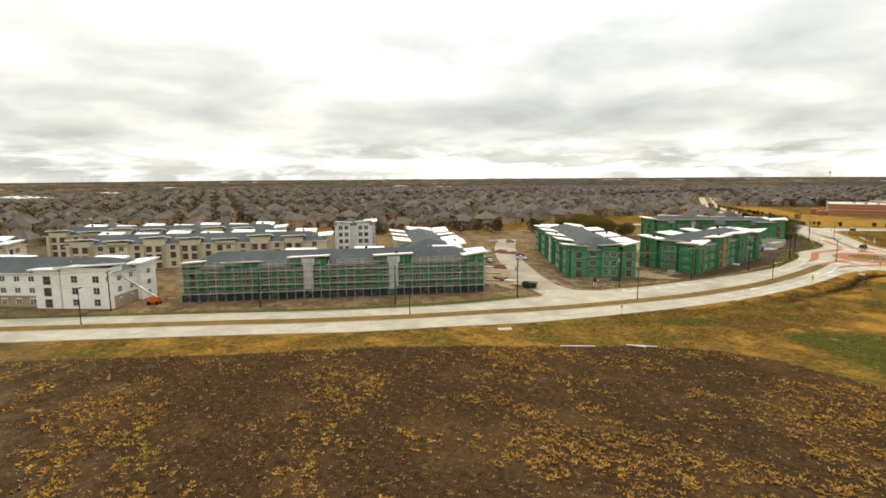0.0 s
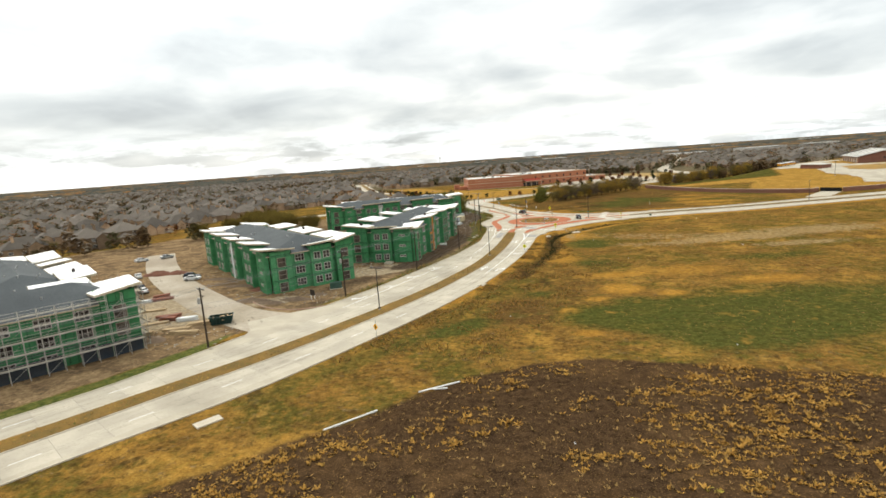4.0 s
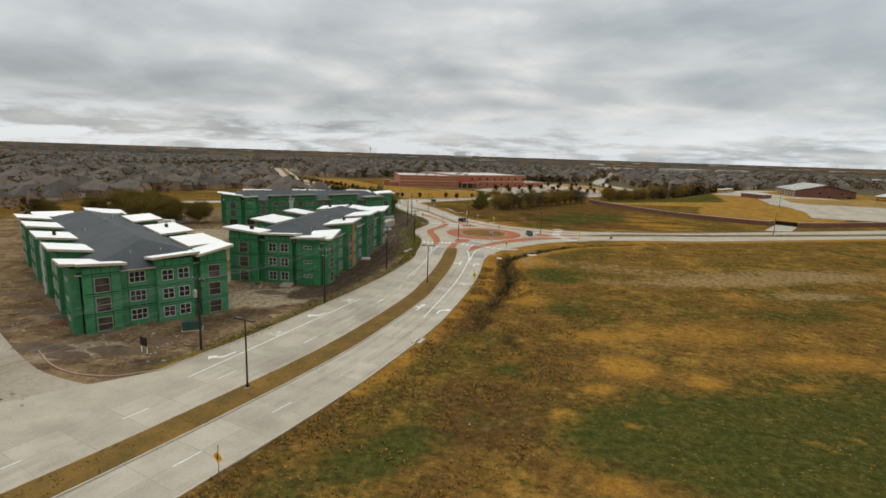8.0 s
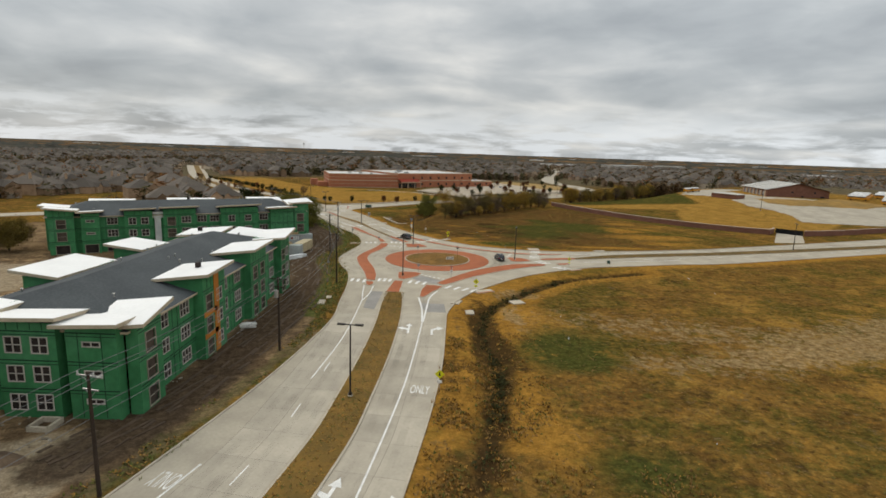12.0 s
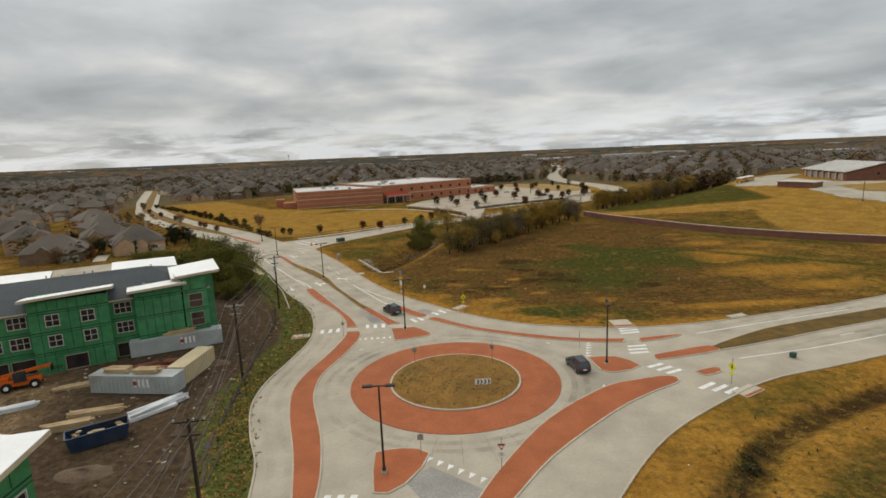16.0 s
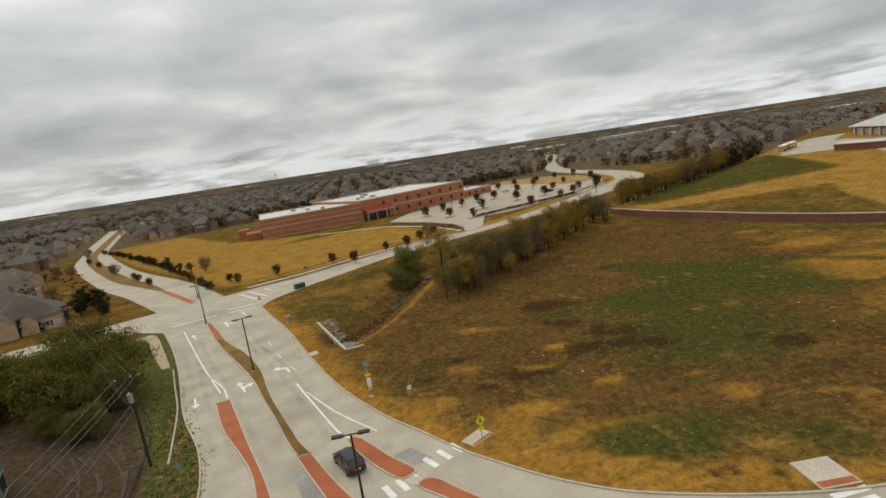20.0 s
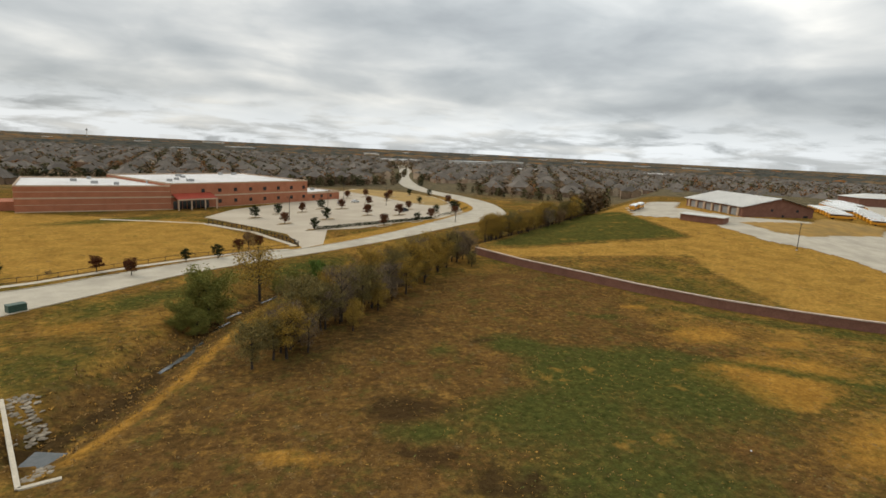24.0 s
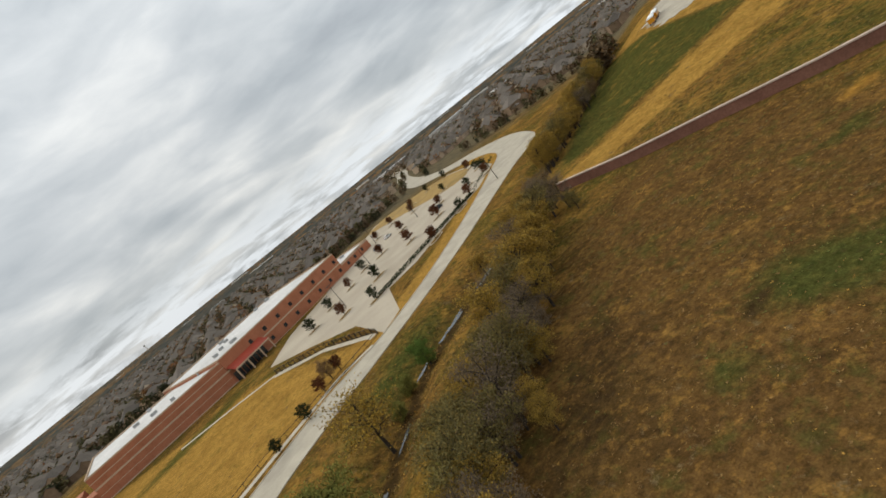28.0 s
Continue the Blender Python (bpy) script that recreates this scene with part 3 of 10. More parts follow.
masks = {
    "burnt": soft_np(PX, PY, BURN_EDGE, 5.0),
    "soil": soft_np(PX, PY, SITE, 4.0),
    "green": np.clip(0.8 * ell(72, -132, 34, 14, 12) + ell(110, -140, 30, 14) + 0.8 * ell(18, -66, 7, 6) + 0.8 * ell(21, 29, 8, 3.2, -8) + 0.62 * ell(53, 83, 13, 4, -24)
                     + 0.95 * ell(36.4, -140.2, 15.8, 7.2, 10) + 0.85 * ell(38.3, -150.1, 10.8, 8.8, 2) + 0.95 * ell(31.2, -141.7, 16.0, 7.0, 10) + 0.95 * ell(46.8, -142.5, 13.9, 11.5, 1) + 0.90 * ell(22.3, -62.6, 5.5, 8.5, 15) + 0.80 * ell(21.5, -94.6, 5.6, 3.9, 13) + 0.70 * ell(67.2, -88.8, 11.8, 3.8, 13) + 0.80 * ell(27.3, -131.5, 4.2, 2.2, 11) + 0.80 * ell(9.3, -126.9, 2.9, 2.4, 11) + 0.85 * ell(35.4, 51.2, 14.3, 10.6, 2) + 0.85 * ell(59.6, 70.1, 8.0, 11.7, 3)
                     + 0.80 * ell(33.2, 68.7, 9.9, 5.2, 3) + 0.90 * ell(18.4, 27.2, 4.3, 1.8, 1) + 0.80 * ell(41.0, 90.6, 4.8, 4.1, -10) + 0.85 * ell(45.9, 79.6, 7.5, 5.8, -11) + 0.80 * ell(19.3, 67.6, 3.8, 2.2, -13) + 0.70 * ell(29.2, 89.5, 2.5, 2.2, -11) + 0.80 * ell(66.0, 100.1, 4.4, 1.8, -9)
                     + 0.60 * ell(47.1, 70.4, 10.0, 11.0, -32) + 1.00 * ell(17.8, 28.7, 3.6, 1.7, -17) + 0.90 * ell(22.3, 25.6, 2.4, 1.1, -16) + 0.95 * ell(33.0, 25.1, 3.7, 1.2, -17) + 0.90 * ell(26.2, 20.4, 1.2, 0.8, -15) + 0.60 * ell(-2.3, 55.7, 4.2, 2.1, -22) + 0.9 * ell(84, 66, 26, 1.8, -40)
                     + 0.7 * ell(100, 88, 30, 2.6, -42) + 0.8 * ell(-20, 122, 12, 5, 40) + 0.8 * ell(10, 147, 16, 4, 40) + 0.6 * ell(40, -8, 14, 3, 25) + 0.6 * ell(-24, 96, 7, 11)
                     + 0.8 * soft_np(PX, PY, GREEN_RISE, 4.0) + 0.55 * ell(98, 125, 24, 9, -45) + 0.8 * ell(-46, 227, 22, 6, 33) + 0.5 * ell(-30, -6, 2.5, 26, 3) + ell(8, 112, 5, 14, -30) * 0.6 + 0.6 * ell(-14, -163, 24, 3, 58) + 0.9 * ell(-2, -150, 6, 3, 50), 0, 1),
    "gold": np.clip(soft_np(PX, PY, SCHOOL_LAWN, 5.0) + soft_np(PX, PY, GOLD_STRIP, 3.0) + soft_np(PX, PY, GOLD_RISE, 4.0) + 0.6 * soft_np(PX, PY, [(230, 215), (215, 262), (300, 300), (420, 300), (420, 170), (260, 120)], 8.0) + 0.9 * (1 - step_np(5.0, 9.0, dist_np(PX, PY, CROSS_N[20:60]))) 
                    + 0.7 * (1 - step_np(5.5, 8.5, np.hypot(PX, PY)))
                    + 0.34 * (1 - step_np(1.0, 6.0, np.abs(dist_np(PX, PY, CREEK) - 6.0))) * (PY < 125), 0, 1),
    "amber": np.clip(0.75 * (1 - step_np(0.6, 2.4, dist_np(PX, PY, CREEK_PATH))) + 0.85 * (1 - step_np(2.0, 7.0, dist_np(PX, PY, KERB_E[60:]))) + 0.8 * (1 - step_np(1.0, 5.0, dist_np(PX, PY, KERB_E[32:70]))) * (PY < -60) + 0.75 * (1 - step_np(1.0, 6.0, dist_np(PX, PY, KERB_NE[30:]))) + 0.6 * ell(16, -48, 6, 10)
                     + 0.7 * (1 - step_np(0.8, 4.0, np.abs(dist_np(PX, PY, DITCH) - 3.8))) * (PY > -92)
                    + 0.6 * ell(41.5, -105.0, 13.4, 6.2, 12) + 0.95 * ell(26.4, -122.5, 4.7, 4.5, 11) + 1.00 * ell(36.0, -126.0, 2.9, 2.3, 11) + 1.00 * ell(49.3, -125.3, 2.9, 1.4, 11) + 1.00 * ell(21.0, -131.0, 2.4, 1.6, 11) + 0.95 * ell(15.8, -139.8, 2.1, 2.7, 10) + 1.00 * ell(28.4, -147.9, 3.2, 1.6, 10) + 1.00 * ell(19.1, -151.9, 2.5, 1.6, 10)
                    + 1.00 * ell(41.6, -147.5, 2.0, 1.8, 10) + 0.80 * ell(57.5, -114.1, 9.0, 3.8, 11) + 0.70 * ell(23.5, -109.7, 7.1, 2.9, 12) + 0.6 * ell(13.5, -89.0, 4.9, 8.8, 13) + 0.90 * ell(75.4, 71.0, 13.0, 6.3, 3) + 0.90 * ell(77.4, 52.1, 16.3, 5.3, 2) + 0.90 * ell(78.2, 38.5, 9.8, 3.6, 2) + 0.80 * ell(77.5, 87.9, 8.0, 4.1, 4)
                    + 0.90 * ell(14.6, 30.7, 5.2, 1.9, 1) + 0.80 * ell(8.9, 37.1, 4.7, 2.0, 2) + 0.90 * ell(54.9, 27.4, 15.3, 2.0, 1) + 0.90 * ell(70.1, 72.8, 8.1, 2.7, -12) + 0.90 * ell(71.2, 64.9, 4.8, 2.4, -12) + 0.80 * ell(88.7, 81.0, 4.9, 1.7, -10) + 0.60 * ell(-25.0, 108.9, 5.1, 4.0, -9) + 0.80 * ell(76.2, 104.9, 3.5, 1.5, -8)
                    + 1.00 * ell(66.4, 71.9, 5.1, 2.7, -36) + 1.00 * ell(68.4, 64.2, 3.4, 2.7, -34) + 1.00 * ell(31.2, 34.2, 2.0, 1.8, -20) + 0.90 * ell(21.5, 30.6, 2.5, 0.8, -18) + 1.00 * ell(16.1, 53.5, 2.3, 1.6, -23) + 0.70 * ell(6.4, 65.5, 4.6, 1.6, -25) + 0.90 * ell(19.5, 41.2, 2.1, 1.2, -20) + 0.90 * ell(2.4, 50.8, 2.6, 1.3, -21)
                    + 0.95 * ell(12.4, 26.3, 5.6, 1.3, -16) + 0.95 * ell(23.6, 21.5, 5.4, 1.0, -15) + 0.80 * ell(5.8, 33.7, 2.4, 1.9, -17) + 0.90 * ell(-1.8, 42.1, 3.4, 1.9, -19) + 0.90 * ell(12.0, 47.9, 2.4, 0.9, -22) + 0.70 * ell(29.6, 39.3, 2.4, 0.8, -21) + 0.70 * ell(39.9, 31.1, 2.7, 0.9, -20), 0, 1),
    "pale": np.clip(0.5 * ell(46, -54, 27, 7, -12) + 0.8 * ell(89.0, -48.4, 23.6, 7.6, 15) + 0.8 * ell(78.5, -71.1, 12.7, 3.7, 14) + 0.7 * ell(62, -62, 16, 4, 14) + 0.7 * ell(17, -33, 5, 4) + 0.75 * ell(14.2, -47, 1.6, 9, 8) + 0.5 * ell(40, -68, 14, 4), 0, 1),
    "dark": np.clip(0.8 * (1 - step_np(0.6, 2.2, dist_np(PX, PY, DITCH))) + 0.9 * (1 - step_np(0.6, 2.4, dist_np(PX, PY, CREEK)))  + 0.6 * ell(2, -72, 3, 9) + 0.8 * ell(8.5, -62, 2.2, 26, 0) + 0.3 * ell(14, 52, 12, 4, -30) + 0.5 * ell(24, 102, 16, 4, 38) + 0.6 * ell(26, 58, 9, 1.4, -40)
                    + 0.90 * ell(10.1, -61.2, 2.0, 13.8, 15) + 0.80 * ell(9.6, -115.7, 1.6, 3.5, 12) + 0.70 * ell(4.0, -105.0, 1.5, 2.6, 13) + 0.90 * ell(19.1, 72.6, 5.0, 2.4, 3) + 0.90 * ell(22.4, 52.2, 5.6, 1.7, 2) + 0.90 * ell(43.9, 44.1, 2.8, 1.5, 2) + 0.80 * ell(11.0, 45.6, 2.8, 1.5, 2)
                    + 0.60 * ell(22.0, 22.5, 2.7, 0.8, 1) + 0.95 * ell(18.2, 75.0, 2.2, 1.4, -12) + 0.80 * ell(37.3, 92.4, 2.1, 1.3, -10) + 0.70 * ell(3.3, 85.0, 1.7, 1.0, -12) + 0.80 * ell(71.8, 91.3, 1.8, 0.9, -10) + 0.60 * ell(-5.1, 74.9, 1.3, 0.9, -13)
                    + 0.95 * ell(18.6, 63.3, 3.4, 1.2, -26) + 0.95 * ell(24.1, 56.3, 3.4, 1.2, -25) + 1.00 * ell(25.7, 51.3, 2.2, 1.5, -24) + 1.00 * ell(29.2, 49.7, 2.0, 1.8, -24) + 1.00 * ell(44.5, 44.1, 2.0, 1.3, -24) + 0.80 * ell(41.7, 47.6, 2.3, 0.9, -25) + 1.00 * ell(9.1, 46.5, 2.4, 1.0, -21) + 1.00 * ell(5.2, 43.8, 2.0, 0.9, -20)
                    + 0.80 * ell(1.0, 54.3, 2.5, 1.0, -22) + 0.70 * ell(-2.4, 48.8, 1.9, 0.9, -20) + 0.70 * ell(24.9, 36.5, 1.6, 0.8, -20) + 0.70 * ell(44.0, 36.9, 1.9, 0.8, -22), 0, 1),
    "russet": np.clip(0.6 * (1 - step_np(0.5, 2.2, np.abs(dist_np(PX, PY, CREEK[:40]) - 3.2))) + 0.75 * ell(30, 78, 45, 24, -10) + 0.8 * ell(34, 46, 44, 20, -18) + 0.95 * ell(32, 100, 40, 20, 42) + 0.9 * ell(62, 118, 26, 18, 40) + 0.8 * ell(16, 78, 16, 10, 30) + 0.75 * ell(22, 50, 26, 15, -30) + 0.6 * ell(58, 84, 26, 12, -20) + 0.55 * ell(12, -128, 20, 9, 60) + 0.7 * ell(2, -100, 5, 26, -14)
                      + 0.85 * ell(7.5, -143.0, 5.6, 4.5, 10) + 0.85 * ell(4.8, -135.7, 4.6, 2.9, 11) + 0.90 * ell(45.5, 101.7, 24.4, 14.4, 5) + 0.80 * ell(2.5, 55.7, 10.4, 6.9, 3) + 0.95 * ell(-14.8, 85.9, 5.7, 2.5, -12), 0, 1),
    "dust": np.clip(0.8 * ell(-98, -36, 24, 14, 40) + 0.95 * ell(-39, -100, 11, 7, 30) + 0.8 * ell(-62, -92, 16, 9, 40) + 0.75 * ell(-58, -30, 12, 26, 20) + 0.8 * ell(-75, -140, 22, 9, -40) + 0.6 * ell(-95, -60, 20, 20) + 0.7 * ell(-52, -132, 7, 4, 40), 0, 1),
    "mud": np.clip(0.95 * (1 - step_np(1.8, 4.6, dist_np(PX, PY, HAUL))) + 0.45 * ell(-37, -14, 9, 22, 8) + 0.8 * ell(-46, 36, 18, 24) + 0.85 * ell(-27.5, -62, 3.4, 40, 0) + 0.8 * ell(-30.5, 0, 3.0, 30, 3) + 0.85 * ell(-46, 30, 16, 26) + 0.7 * ell(-44, -10, 10, 20) + 0.7 * ell(-38, -112, 8, 3, 50) + 0.7 * ell(-36, -88.5, 6, 2.0, 10), 0, 1),
    "verge": np.clip((1 - step_np(1.2, 3.2, np.abs(dist_np(PX, PY, KERB_SW) - 1.6))) * (PX < -47) + (1 - step_np(2.0, 4.6, np.abs(dist_np(PX, PY, KERB_W) - 2.2))) * (PX < -18.5) * (PY > -52) + 0.45 * (1 - step_np(0.8, 2.4, np.abs(dist_np(PX, PY, KERB_W) - 1.6))) * (PX < -16) * (PY <= -52), 0, 1),
    "town": step_np(260, 420, np.hypot(PX, PY - 40)) * (1 - soft_np(PX, PY, HILL_LAWN, 20.0)),
}
for key, values in masks.items():
    gm.attributes.new(key, "FLOAT", "POINT").data.foreach_set("value", values.astype(np.float32))

# ground surface: dry winter grass over clay, by patches of growth
gmat = bpy.data.materials.new("dry_field_grass")
gmat.use_nodes = True
gn, gl = gmat.node_tree.nodes, gmat.node_tree.links
gp = gn["Principled BSDF"]
gp.inputs["Roughness"].default_value, gp.inputs["Specular IOR Level"].default_value = 0.95, 0.0
ggeo = gn.new("ShaderNodeNewGeometry")


def gnoise(scale, detail=5.0, rough=0.6, off=0.0):
    t = gn.new("ShaderNodeTexNoise")
    t.inputs["Scale"].default_value, t.inputs["Detail"].default_value, t.inputs["Roughness"].default_value = scale, detail, rough
    mv = gn.new("ShaderNodeVectorMath")
    mv.operation = "ADD"
    gl.new(ggeo.outputs["Position"], mv.inputs[0])
    mv.inputs[1].default_value = (off, off * 1.7, off * 0.3)
    gl.new(mv.outputs[0], t.inputs["Vector"])
    return t.outputs["Fac"]


def grange(v, lo, hi, a=0.0, b=1.0):
    r = gn.new("ShaderNodeMapRange")
    gl.new(v, r.inputs["Value"])
    for k, q in (("From Min", lo), ("From Max", hi), ("To Min", a), ("To Max", b)):
        r.inputs[k].default_value = q
    return r.outputs[0]


def gmix(f, x, y, blend="MIX"):
    r = gn.new("ShaderNodeMix")
    r.data_type, r.blend_type = "RGBA", blend
    for sock, v in (("Factor", f), ("A", x), ("B", y)):
        if isinstance(v, tuple):
            r.inputs[sock].default_value = (*v, 1)
        elif isinstance(v, float):
            r.inputs[sock].default_value = v
        else:
            gl.new(v, r.inputs[sock])
    return r.outputs["Result"]


def gmask(key, ragged, width=0.14, amount=1.0, amp=0.8):
    a = gn.new("ShaderNodeAttribute")
    a.attribute_name = key
    s = gn.new("ShaderNodeMath")
    s.operation = "MULTIPLY_ADD"
    gl.new(ragged, s.inputs[0])
    s.inputs[1].default_value = amp
    gl.new(a.outputs["Fac"], s.inputs[2])
    mid = 0.5 + amp * 0.5
    return grange(s.outputs[0], mid - width, mid + width, 0.0, amount)


n_big, n_mid, n_fine, n_grain = gnoise(0.035, 4.0), gnoise(0.16, 6.0, 0.65), gnoise(0.9, 6.0, 0.7), gnoise(5.0, 3.0, 0.7)
n_gold, n_lawn, n_spot = gnoise(0.085, 8.0, 0.70, 130.0), gnoise(0.06, 8.0, 0.70, 410.0), gnoise(0.24, 7.0, 0.68, 770.0)
field = gmix(grange(n_mid, 0.38, 0.62), (0.100, 0.062, 0.025), (0.175, 0.108, 0.036))
field = gmix(grange(n_lawn, 0.47, 0.58, 0.0, 0.85), field, (0.068, 0.066, 0.021))
field = gmix(grange(n_gold, 0.52, 0.62, 0.0, 0.8), field, (0.27, 0.165, 0.048))
n_patch, n_tint = gnoise(0.32, 6.0, 0.72, 55.0), gnoise(0.27, 6.0, 0.72, 910.0)
field = gmix(grange(n_patch, 0.54, 0.64, 0.0, 0.65), field, (0.26, 0.170, 0.058))
field = gmix(grange(n_tint, 0.54, 0.64, 0.0, 0.7), field, (0.066, 0.070, 0.021))
field = gmix(grange(n_spot, 0.57, 0.66, 0.0, 0.75), field, (0.050, 0.034, 0.018))
field = gmix(grange(n_fine, 0.52, 0.66, 0.0, 0.65), field, (0.26, 0.145, 0.040))
field = gmix(grange(n_fine, 0.46, 0.36, 0.0, 0.75), field, (0.048, 0.032, 0.018))
gold = gmix(grange(n_mid, 0.40, 0.62), (0.345, 0.215, 0.066), (0.245, 0.150, 0.046))
gold = gmix(grange(n_fine, 0.50, 0.64, 0.0, 0.4), gold, (0.19, 0.125, 0.036))
gold = gmix(grange(n_tint, 0.55, 0.66, 0.0, 0.5), gold, (0.15, 0.115, 0.034))
green = gmix(grange(n_fine, 0.40, 0.64), (0.036, 0.049, 0.017), (0.068, 0.078, 0.026))
green = gmix(grange(n_mid, 0.60, 0.67, 0.0, 0.75), green, (0.22, 0.140, 0.040))
burnt = gmix(grange(n_fine, 0.38, 0.62), (0.029, 0.018, 0.011), (0.062, 0.037, 0.020))
burnt = gmix(grange(n_gold, 0.50, 0.62, 0.0, 0.45), burnt, (0.105, 0.060, 0.027))
burnt = gmix(grange(n_grain, 0.55, 0.66, 0.0, 0.6), burnt, (0.17, 0.098, 0.036))
soil = gmix(grange(n_mid, 0.40, 0.62), (0.135, 0.090, 0.052), (0.245, 0.168, 0.094))
soil = gmix(grange(n_fine, 0.55, 0.68, 0.0, 0.7), soil, (0.065, 0.044, 0.029))
soil = gmix(grange(n_patch, 0.55, 0.64, 0.0, 0.8), soil, (0.33, 0.225, 0.125))
soil = gmix(grange(n_tint, 0.54, 0.63, 0.0, 0.8), soil, (0.070, 0.050, 0.034))
pale = gmix(grange(n_fine, 0.40, 0.60), (0.34, 0.265, 0.175), (0.15, 0.105, 0.06))
town = gmix(grange(n_mid, 0.4, 0.6), (0.082, 0.072, 0.048), (0.150, 0.118, 0.070))
n_edge = gnoise(0.42, 9.0, 0.78, 333.0)
ground = gmix(gmask("gold", n_edge, 0.22, 0.88, 2.6), field, gold)
russet = gmix(grange(n_mid, 0.36, 0.64), (0.070, 0.042, 0.021), (0.108, 0.065, 0.030))
russet = gmix(grange(n_fine, 0.54, 0.63, 0.0, 0.6), russet, (0.20, 0.118, 0.042))
russet = gmix(grange(n_fine, 0.46, 0.37, 0.0, 0.7), russet, (0.044, 0.029, 0.017))
russet = gmix(grange(n_patch, 0.57, 0.65, 0.0, 0.65), russet, (0.235, 0.140, 0.046))
russet = gmix(grange(n_tint, 0.51, 0.64, 0.0, 0.75), russet, (0.066, 0.064, 0.024))
ground = gmix(gmask("russet", n_edge, 0.3, 0.85, 1.6), ground, russet)
amber = gmix(grange(n_mid, 0.40, 0.62), (0.335, 0.190, 0.048), (0.235, 0.130, 0.034))
amber = gmix(grange(n_tint, 0.55, 0.66, 0.0, 0.5), amber, (0.13, 0.095, 0.028))
ground = gmix(gmask("amber", n_edge, 0.26, 0.85, 2.2), ground, amber)
ground = gmix(gmask("pale", n_edge, 0.16, 0.8, 4.2), ground, pale)
ground = gmix(gmask("green", n_edge, 0.34, 0.9, 1.7), ground, green)
ground = gmix(gmask("dark", n_edge, 0.3, 0.9, 3.4), ground, (0.040, 0.027, 0.016))
ground = gmix(1.0, ground, (1.09, 0.99, 0.76), "MULTIPLY")
ground = gmix(gmask("burnt", n_mid, 0.10), ground, burnt)
ground = gmix(gmask("soil", n_mid, 0.10), ground, soil)
dust = gmix(grange(n_fine, 0.4, 0.62), (0.35, 0.29, 0.205), (0.24, 0.185, 0.122))
ground = gmix(gmask("dust", n_mid, 0.10, 0.9), ground, dust)
mud = gmix(grange(n_fine, 0.36, 0.64), (0.045, 0.032, 0.022), (0.092, 0.065, 0.043))
ground = gmix(gmask("mud", n_edge, 0.3, 0.92, 1.4), ground, mud)
weedy = gmix(grange(n_fine, 0.38, 0.64), (0.050, 0.070, 0.020), (0.125, 0.130, 0.038))
ground = gmix(gmask("verge", n_edge, 0.25, 0.92, 1.2), ground, weedy)
ground = gmix(gmask("town", n_mid, 0.3), ground, town)
ground = gmix(1.0, ground, gmix(grange(n_grain, 0.3, 0.7), (0.72, 0.72, 0.72), (1.25, 1.25, 1.25)), "MULTIPLY")
n_tuss = gnoise(1.1, 7.0, 0.75, 88.0)
ground = gmix(1.0, ground, gmix(grange(n_tuss, 0.34, 0.66), (0.66, 0.64, 0.62), (1.36, 1.34, 1.28)), "MULTIPLY")
gl.new(ground, gp.inputs["Base Color"])
gb = gn.new("ShaderNodeBump")
gb.inputs["Strength"].default_value, gb.inputs["Distance"].default_value = 0.6, 0.25
gl.new(n_fine, gb.inputs["Height"])
gl.new(gb.outputs[0], gp.inputs["Normal"])
def ground_z(x, y):
    """Height of the ground sheet itself."""
    i, j = int(np.searchsorted(gx, x)) - 1, int(np.searchsorted(gy, y)) - 1
    fx, fy = (x - gx[i]) / (gx[i + 1] - gx[i]), (y - gy[j]) / (gy[j + 1] - gy[j])
    Z = PZ.reshape(ny, nx)
    return float((Z[j, i] * (1 - fx) + Z[j, i + 1] * fx) * (1 - fy) + (Z[j + 1, i] * (1 - fx) + Z[j + 1, i + 1] * fx) * fy)


gm.materials.append(gmat)
tagged(new("ground", gm), "dry brown and golden winter grassland with green patches", "ground", kind="structure")

# ---- paved surfaces ----
pave = Mesh()
sheet(pave, KERB_E + KERB_NE + [(-46, 112.5)] + [(-66, 108), (-60.2, 95)] + KERB_W[1:] + [(-38.6, -138.2), (-43.0, -142.4), (-48.5, -148), (-44.2, -153.3)] + KERB_SW, 0.03)
road = solo("road", pave, CONCRETE, "pale grey concrete divided road and roundabout lanes", "road", "structure")
north = Mesh()
sheet(north, CROSS_S + CROSS_N[::-1] + NORTH_E[1:] + NORTH_W[::-1] + WEST_N[1:] + WEST_S[::-1] + [(-46, 112.5)], 0.026)
solo("road_north", north, CONCRETE, "pale concrete cross street and curving avenue by the school", "road", "structure")
drive = Mesh()
lane = curve([(-41, -148.5), (-52, -144.5), (-66, -136), (-84, -123), (-104, -107), (-124, -88), (-146, -64)], 5)
wide = [6.5 - 1.5 * min(1, i / 6) for i in range(len(lane))]
strip(drive, offset(lane, [-w for w in wide]), offset(lane, wide), -0.02, 0.022)
solo("site_driveway", drive, mat("dusty_concrete", (0.40, 0.345, 0.27), (0.31, 0.26, 0.19), 0.10, 0.95, c=(0.20, 0.15, 0.10), stain=0.8, fine=1.5), "dusty concrete site driveway tracked with mud", "driveway", "structure")

# kerbs along the outer edges
for line, label in ((KERB_E, "east"), (KERB_NE, "north east"), (KERB_W, "west"), (KERB_SW, "south west"), (CROSS_S[3:], "cross street"), (CROSS_N, "school side"), (NORTH_E, "avenue"), (NORTH_W, "avenue far side")):
    k = Mesh()
    strip(k, offset(line, -0.09), offset(line, 0.09), -0.05, 0.16)
    solo("kerb", k, KERB, "pale concrete kerb along the %s road edge" % label, "kerb", "structure", "road kerbs")

